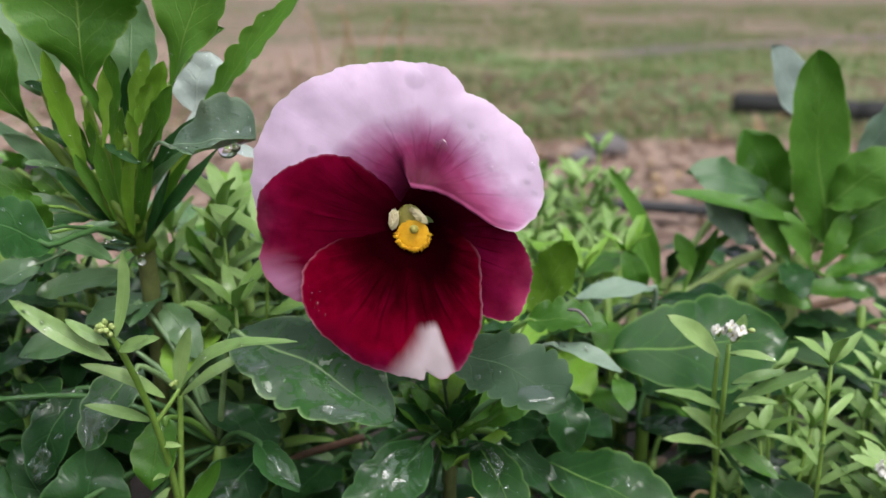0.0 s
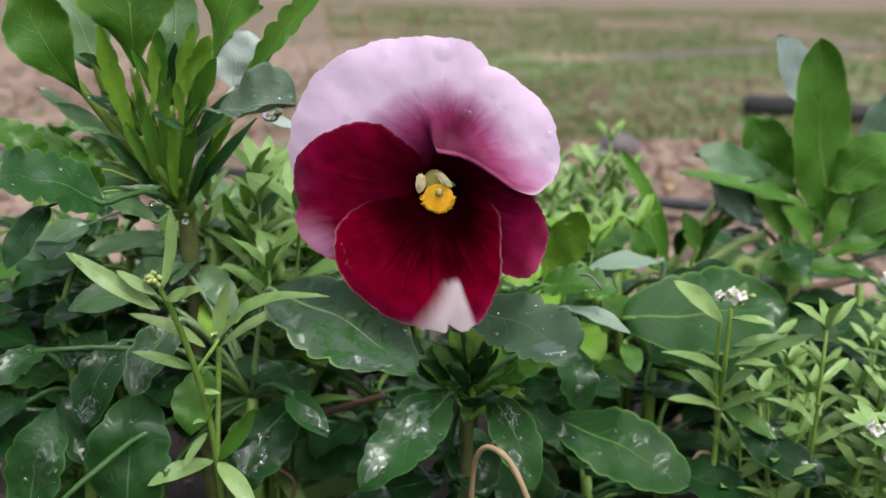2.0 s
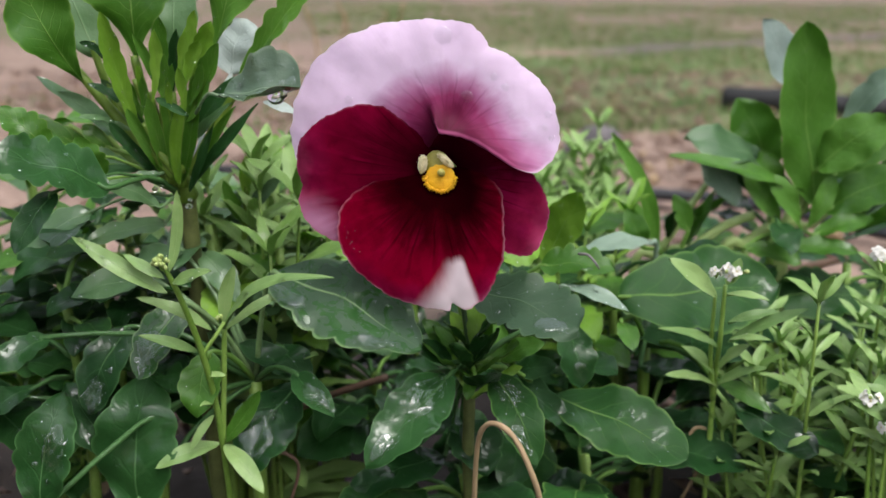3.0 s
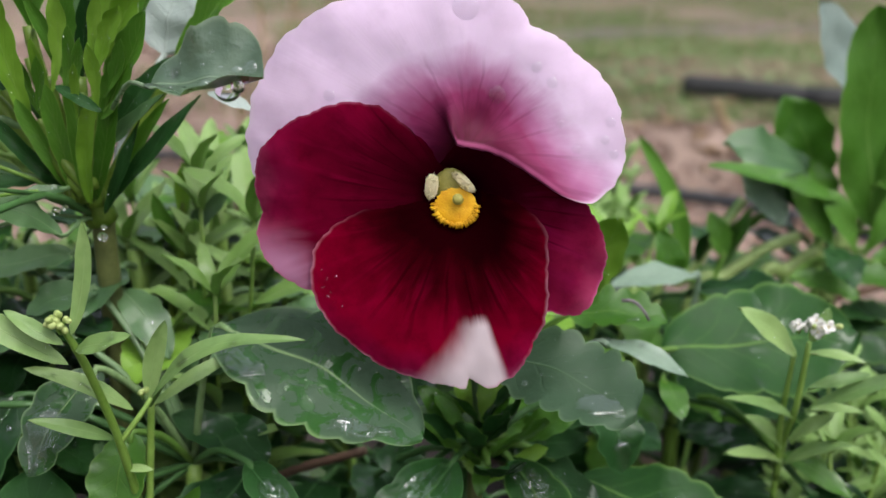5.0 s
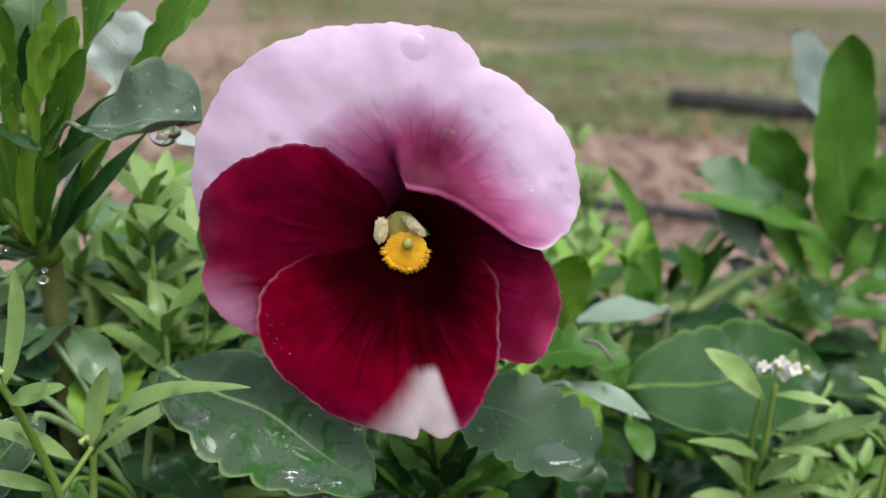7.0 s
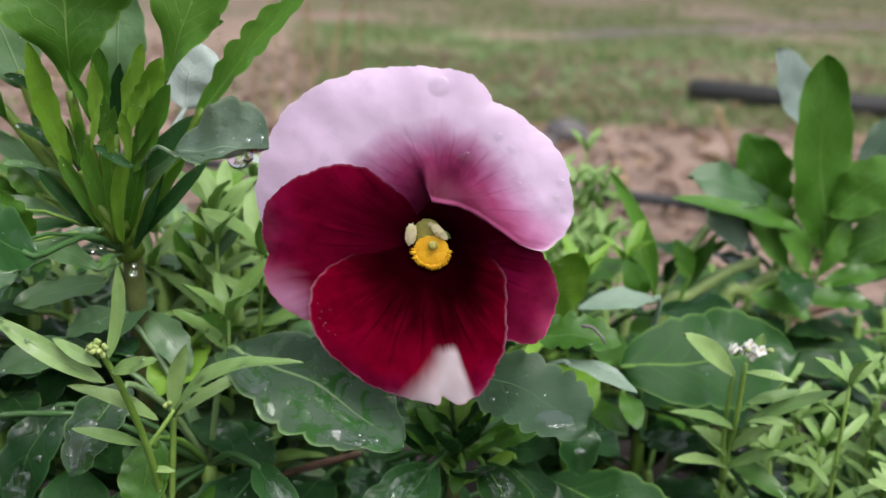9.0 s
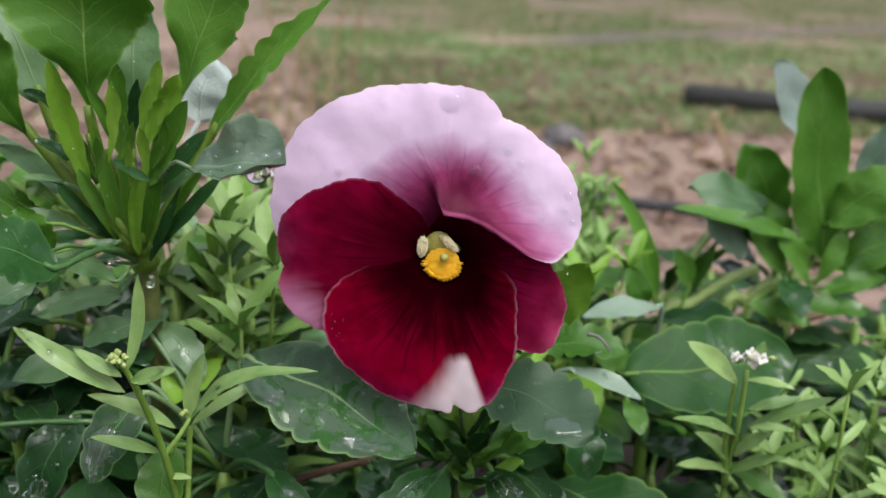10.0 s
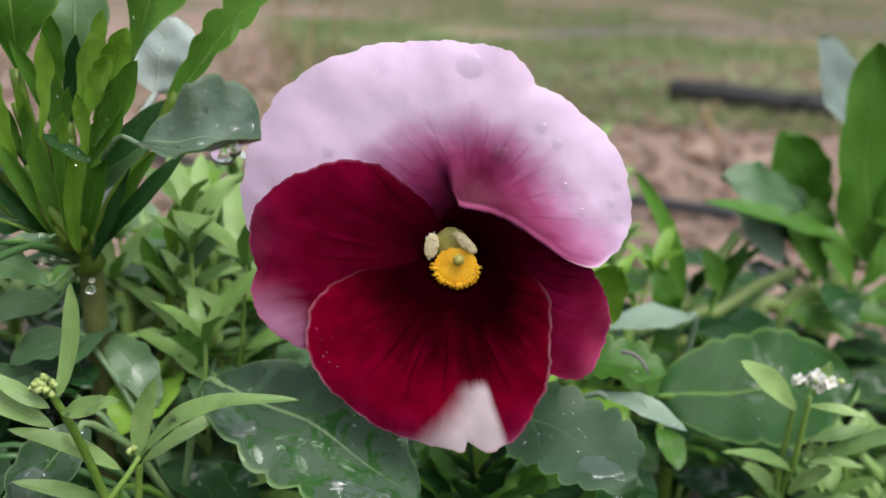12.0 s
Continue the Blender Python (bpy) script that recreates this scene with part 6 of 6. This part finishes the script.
stalk("dry_stalk", [(0.0024, 0.2320, 0.0570), (0.0028, 0.2260, 0.0822), (0.0042, 0.2220, 0.0920), (0.0076, 0.2190, 0.0951), (0.0129, 0.2160, 0.0919), (0.0186, 0.2150, 0.0791), (0.0217, 0.2200, 0.0649)], 0.0008, STRAW, "bent dry straw stalk arching among the leaves", "dry stalk")
stalk("dry_stalk", [(-0.0569, 0.2500, 0.0445), (-0.0510, 0.2500, 0.0643), (-0.0544, 0.2500, 0.0700), (-0.0587, 0.2500, 0.0703)], 0.0006, TWIG, "thin brown dead stalk among the leaves", "dry stalk")
stalk("dry_stalk", [(0.0739, 0.2800, 0.0353), (0.0799, 0.2750, 0.0555), (0.0795, 0.2700, 0.0684), (0.0748, 0.2700, 0.0693), (0.0720, 0.2700, 0.0580)], 0.0006, STRAW, "thin curled straw stalk under the leaves", "dry stalk")
stalk("twig", [(-0.0644, 0.2750, 0.0690), (-0.0432, 0.2720, 0.0800), (-0.0245, 0.2680, 0.0880)], 0.0012, TWIG, "reddish brown twig lying under the leaves", "twig")
stalk("twig", [(0.1296, 0.3720, 0.0925), (0.1500, 0.3800, 0.0934), (0.1681, 0.3900, 0.0940)], 0.0018, TWIG, "brown twig lying between the plants", "twig")
stalk("dry_stalk", [(0.33, 1.18, 0.0), (0.3548, 1.1000, 0.0157), (0.3261, 1.0800, 0.0730)], 0.003, STRAW, "pale dry stalk standing in the mulch", "dry stalk")
stalk("dry_stalk", [(-0.176, 1.250, 0.0), (-0.169, 1.240, 0.123), (-0.181, 1.220, 0.180)], 0.0022, STRAW, "pale dead stalk standing in the mulch", "dry stalk", 0.0012)
stalk("dry_stalk", [(-0.158, 1.250, 0.0), (-0.140, 1.240, 0.110), (-0.130, 1.220, 0.170)], 0.0022, STRAW, "pale dead stalk standing in the mulch", "dry stalk", 0.0012)
stalk("dry_stalk", [(-0.131, 1.250, 0.0), (-0.126, 1.240, 0.126), (-0.140, 1.220, 0.187)], 0.0022, STRAW, "pale dead stalk standing in the mulch", "dry stalk", 0.0012)
stalk("dry_stalk", [(-0.111, 1.250, 0.0), (-0.096, 1.240, 0.125), (-0.079, 1.220, 0.174)], 0.0022, STRAW, "pale dead stalk standing in the mulch", "dry stalk", 0.0012)
stalk("dry_stalk", [(-0.198, 1.250, 0.0), (-0.195, 1.240, 0.072), (-0.207, 1.220, 0.133)], 0.0022, STRAW, "pale dead stalk standing in the mulch", "dry stalk", 0.0012)
stalk("dry_stalk", [(-0.082, 1.250, 0.0), (-0.069, 1.240, 0.134), (-0.059, 1.220, 0.183)], 0.0022, STRAW, "pale dead stalk standing in the mulch", "dry stalk", 0.0012)
stalk("dry_scrap", [(0.0329, 0.2545, 0.1329), (0.0352, 0.2530, 0.1331), (0.0372, 0.2520, 0.1315), (0.0388, 0.2520, 0.1291)], 0.0005, STONE, "curled grey-brown dead scrap lying on a scalloped leaf", "dry scrap", 0.0003, 14)
hose = stalk("drip_hose", [(-0.55, 1.12, 0.011), (-0.1, 0.98, 0.011), (0.15, 0.925, 0.011), (0.247, 0.890, 0.011), (0.30, 0.845, 0.011), (0.353, 0.765, 0.011), (0.55, 0.58, 0.011)], 0.0060, BLACK_HOSE, "thin black irrigation hose lying on the mulch", "hose", n=60)
pipe = thing("black_pipe", (0.44, 1.64, 0.0), "thick black plastic pipe lying on the lawn edge", "pipe")
tube("pipe_body", pipe, [(0.462, 1.645, 0.020), (0.53, 1.595, 0.021), (0.62, 1.54, 0.019), (0.72, 1.50, 0.020), (1.3, 1.36, 0.020)], 0.020, 0.020, PIPE, n=30, sides=14)


def scatter(name, label, category, mat, count, area, size, seed, flat=0.25):
    """Loose curled scraps lying on the ground."""
    rng = np.random.RandomState(seed)
    v, f = [], []
    for _ in range(count):
        x, y = rng.uniform(area[0], area[1]), rng.uniform(area[2], area[3])
        L = size * rng.uniform(0.4, 1.3)
        a, w = rng.uniform(0, 6.28), L * rng.uniform(0.2, 0.55)
        d, e = np.array((np.cos(a), np.sin(a), rng.uniform(-0.2, 0.3))), np.array((-np.sin(a), np.cos(a), rng.uniform(-0.3, 0.3)))
        c, k = np.array((x, y, 0.004 + rng.rand() * size * flat)), len(v)
        lift = np.array((0, 0, L * rng.uniform(0.05, 0.3)))
        v += [c - d * L / 2, c - e * w / 2 + lift, c + d * L / 2, c + e * w / 2 + lift, c - np.array((0, 0, 0.0015))]
        f += [(k, k + 1, k + 2, k + 3), (k + 4, k + 1, k), (k + 4, k + 2, k + 1), (k + 4, k + 3, k + 2), (k + 4, k, k + 3)]
    return tagged(link_mesh(name, v, f, mat), label, category, kind="stuff")


scatter("leaf_litter", "brown fallen leaves and bark scraps over the bed", "leaf litter", LITTER, 16000, (-2.0, 2.0, -0.8, 2.3), 0.022, 5)
scatter("dry_scraps", "pale straw scraps scattered over the mulch", "straw", STRAW, 1500, (-1.8, 1.8, -0.6, 1.9), 0.03, 6)


def blades(name, label, mat, count, area, height, seed, width=0.0022):
    rng = np.random.RandomState(seed)
    n = count
    y = area[2] + (area[3] - area[2]) * rng.rand(n) ** 1.6
    x = rng.uniform(-1, 1, n) * (area[1] * y / area[3] + 0.25)
    keep = np.array([noise.noise(Vector((a * 1.7, b * 1.7, seed))) for a, b in zip(x, y)]) > -0.15
    keep &= ~((np.abs(y - 2.68 - 0.75 * x) < 0.12) & (x > 0.4))
    keep &= (x > -0.16 * y + 0.1) | (rng.rand(n) < 0.12)
    x, y = x[keep], y[keep]
    n = len(x)
    h = height * rng.uniform(0.4, 1.2, n)
    a, w = rng.uniform(0, 6.28, n), width * (0.7 + 0.25 * y)
    lean = h * rng.uniform(0.1, 0.9, n)
    b = rng.uniform(0, 6.28, n)
    base = np.stack([x, y, np.zeros(n)], 1)
    e = np.stack([np.cos(a), np.sin(a), 0 * a], 1) * w[:, None]
    m = base + np.stack([np.cos(b) * lean * 0.4, np.sin(b) * lean * 0.4, h * 0.6], 1)
    t = base + np.stack([np.cos(b) * lean, np.sin(b) * lean, h], 1)
    v = np.stack([base - e, base + e, m - e * 0.7, m + e * 0.7, t], 1).reshape(-1, 3)
    f = [q for i in range(0, 5 * n, 5) for q in ((i, i + 1, i + 3, i + 2), (i + 2, i + 3, i + 4))]
    return tagged(link_mesh(name, v, f, mat), label, "grass", kind="stuff")


blades("lawn_grass", "short damp lawn grass, patchy green and tan", GRASS, 60000, (0, 4.5, 1.35, 9.0), 0.016, 7)
blades("dry_grass", "pale dry grass tufts along the lawn", DRY_GRASS, 8000, (0, 4.5, 1.3, 9.0), 0.018, 9)


# ---- stones ----
def stone(place, size, seed, label):
    v, f = ball((0, 0, 0), 1.0, 0.7, (0, 0, 1), 20, 14)
    out = [np.array(p) * size * (1 + 0.28 * noise.noise(Vector(p) * 1.7 + Vector((seed, 0, 0))) + 0.08 * noise.noise(Vector(p) * 5.0)) + np.array(place) for p in v]
    return tagged(link_mesh("stone", out, f, STONE), label, "stone", "stones on the mulch")


stone((0.19, 1.24, 0.014), 0.026, 1.0, "rough grey stone lying on the mulch")
stone((0.155, 1.19, 0.009), 0.015, 4.0, "small grey stone lying on the mulch")


# ---- water ----
def droplet(p, r, axis, flat=0.45, name="water_droplet", label="clear round raindrop resting on a petal", mat=None):
    v, f = cap(p, r, flat, axis, 18, 7) if mat else ball(p, r, flat, axis, 18, 12)
    return tagged(link_mesh(name, v, f, mat or WATER), label, "water drop", "rain drops")


PETALS = np.vstack([np.array([w.co[:] for w in o.data.vertices])[: len(o.data.vertices) // 2] for o in flower.children if o.name.startswith("petal")]) + np.array(pansy.location)


def petal_drop(u, v, r, flat=0.3, label="clear round raindrop resting on a petal"):
    """A drop on the foremost petal at a place on the flower's axes, in steps of its own scale."""
    p = on_flower(u * PX, v * PX)
    d = PETALS - p
    near = np.hypot(d @ FU, d @ FV) < 5 * PX
    z = (d[near] @ FN).max() if near.any() else 0.0
    droplet(p + FN * z, r * PX, FN, flat, label=label, mat=FILM_WATER)


for u, v, r in [(0, 245, 17), (45, 142, 11), (-153, 130, 8)]:
    petal_drop(u, v, r, 0.17)
for u, v, r in [(92, 178, 7), (112, 160, 7), (147, 80, 6), (187, 115, 7), (182, 93, 6), (194, 75, 6), (125, 110, 5)]:
    petal_drop(u, v, r)
for u, v in [(-152, -92), (-146, -104), (-150, -116), (-140, -122), (-134, -100), (-136, -134), (-126, -140), (-144, -128)]:
    petal_drop(u, v, 2.3, 0.6, "tiny raindrop on the dark lower petal")
DROP = "clear raindrop hanging from a leaf"
for p, r in [((-0.0466, 0.2100, 0.1835), 0.0021), ((-0.0449, 0.2095, 0.1842), 0.0012), ((-0.0762, 0.2372, 0.1506), 0.0010), ((-0.0758, 0.2372, 0.1525), 0.0006), ((-0.0874, 0.2450, 0.1537), 0.0009), ((-0.0855, 0.2450, 0.1544), 0.0006)]:
    droplet(np.array(p), r, (0, -0.3, 0.95), 0.85, label=DROP)


for place, r in [((0.86, 0.36), 0.0017), ((0.55, 0.60), 0.0012), ((0.30, 0.75), 0.0008), ((0.66, 0.78), 0.0006)]:
    spot, normal = on_leaf(grid_of(HANG), *place)
    droplet(spot, r, normal, 0.4, label="clear raindrop resting on a scalloped leaf", mat=FILM_WATER)


def pool(ob, s0, s1, a0, a1, seed, high=0.0005, holes=0.35, ripple=0.55):
    """A shallow film of rainwater with an uneven rim, lying on a leaf."""
    g, n, high = grid_of(ob), 44, 1.7 * high
    field = {}
    for i, k in product(range(n + 1), repeat=2):
        x, y = 2 * i / n - 1, 2 * k / n - 1
        w = 1 - (x * x + y * y) + holes * 1.6 * noise.noise(Vector((x * 2.2 + seed * 5.1, y * 2.2, seed))) + holes * 0.8 * noise.noise(Vector((x * 6 + seed, y * 6, seed * 2.0)))
        p, nor = on_leaf(g, s0 + (s1 - s0) * i / n, a0 + (a1 - a0) * k / n)
        wave = ripple * noise.noise(Vector((x * 2.4, y * 2.4, seed + 7.0)))
        field[i, k] = (w, p + nor * (high * (min(1, max(w, 0) * 3) ** 0.5 + wave * max(0, min(1, w * 2))) + 0.00002), p - nor * 0.00015)
    v, f, at = [], [], {}

    def place(i, k, low):
        if (i, k, low) not in at:
            at[i, k, low] = len(v)
            v.append(field[i, k][2 if low else 1])
        return at[i, k, low]

    for i, k in product(range(n), repeat=2):
        q = [(i, k), (i + 1, k), (i + 1, k + 1), (i, k + 1)]
        if min(field[c][0] for c in q) > -0.12:
            f.append(tuple(place(*c, False) for c in q)[::-1])
    if f:
        tagged(link_mesh("water_pool", v, f, FILM_WATER), "shallow pool of clear rainwater lying on a leaf", "water pool", "rain pools")


pool(BROAD, 0.04, 0.34, 0.70, 0.96, 3, 0.0004, holes=0.5)
pool(BROAD, 0.66, 0.90, 0.72, 0.92, 7, 0.0005, holes=0.4)
pool(RIGHT_WET, 0.72, 0.96, 0.50, 0.86, 2, 0.0005, 0.2, 0.08)
pool(LOW_WET, 0.05, 0.55, 0.25, 0.85, 4, 0.0007, 0.4, 0.25)
pool(LOW_WET, 0.72, 0.96, 0.30, 0.75, 6, 0.0006, 0.3, 0.25)
pool(LOW_WET_B, 0.05, 0.45, 0.20, 0.75, 9, 0.0005, 0.5)
pool(LOW_WET_B, 0.60, 0.90, 0.55, 0.95, 10, 0.0006, 0.3)
pool(POOL_LEAF, 0.45, 0.98, 0.15, 0.85, 11, 0.0008, 0.35, 0.25)
pool(SIDE_A, 0.65, 0.98, 0.15, 0.8, 12, 0.0007, 0.3, 0.25)
pool(SIDE_B, 0.35, 0.75, 0.45, 0.9, 13, 0.0006, 0.4)
pool(SIDE_C, 0.45, 0.95, 0.25, 0.8, 14, 0.0006, 0.4, 0.25)
pool(SMALL_WET, 0.35, 0.95, 0.15, 0.85, 16, 0.0008, 0.2)
pool(UNDER, 0.6, 0.95, 0.25, 0.75, 17, 0.0006, 0.2)


def beads(leaves, each, small, large, seed, full=False):
    """Fine raindrops standing on leaves."""
    rng = np.random.RandomState(seed)
    v, f = [], []
    for ob in leaves:
        g = grid_of(ob)
        for _ in range(each):
            p, nor = on_leaf(g, rng.uniform(0.08, 0.95), rng.uniform(0.1, 0.9))
            r = small + (large - small) * rng.rand() ** (1.5 if full else 3)
            bv, bf = ball(p + nor * r * 0.1, r, 0.5, nor, 12, 8) if full else cap(p, r, 0.6, nor, 10, 3)
            f += [tuple(i + len(v) for i in q) for q in bf]
            v += bv
    return tagged(link_mesh("rain_beads", v, f, WATER if full else FILM_WATER), "fine clear raindrops standing on the leaves", "water drops", kind="stuff")


beads([BROAD, RIGHT_WET, LOW_WET, BIG_RIGHT, HANG, LOW_RIGHT, LEFT_BROAD, UPRIGHT, SIDE_A, SIDE_B, LOW_WET_B], 7, 0.0003, 0.0012, 31)
beads([SPRIG_A, SPRIG_B, SPRIG_C, SPRIG_D, PALE_TIP], 5, 0.0004, 0.0011, 32, True)
beads([HANG, SIDE_B, SIDE_A, SIDE_C], 5, 0.0005, 0.0013, 36, True)
beads([o for o in tall.children if o.name in GRIDS], 5, 0.0002, 0.0007, 33)
beads([o for o in alyssum.children if o.name in GRIDS], 3, 0.0002, 0.0005, 34)
beads([o for o in low_pansy.children if o.name in GRIDS], 5, 0.0003, 0.0010, 35)
beads([o for p in bpy.data.objects if p.name.startswith("pansy_plant") and 0.2 < p.location.y < 0.31 for o in p.children if o.name in GRIDS and p not in (tall, low_pansy, pansy)], 3, 0.0003, 0.0010, 37)
beads([o for o in pansy.children if o.name in GRIDS], 4, 0.0003, 0.0010, 38)
beads([RIGHT_WET, PALE_TIP], 14, 0.0002, 0.0005, 40)
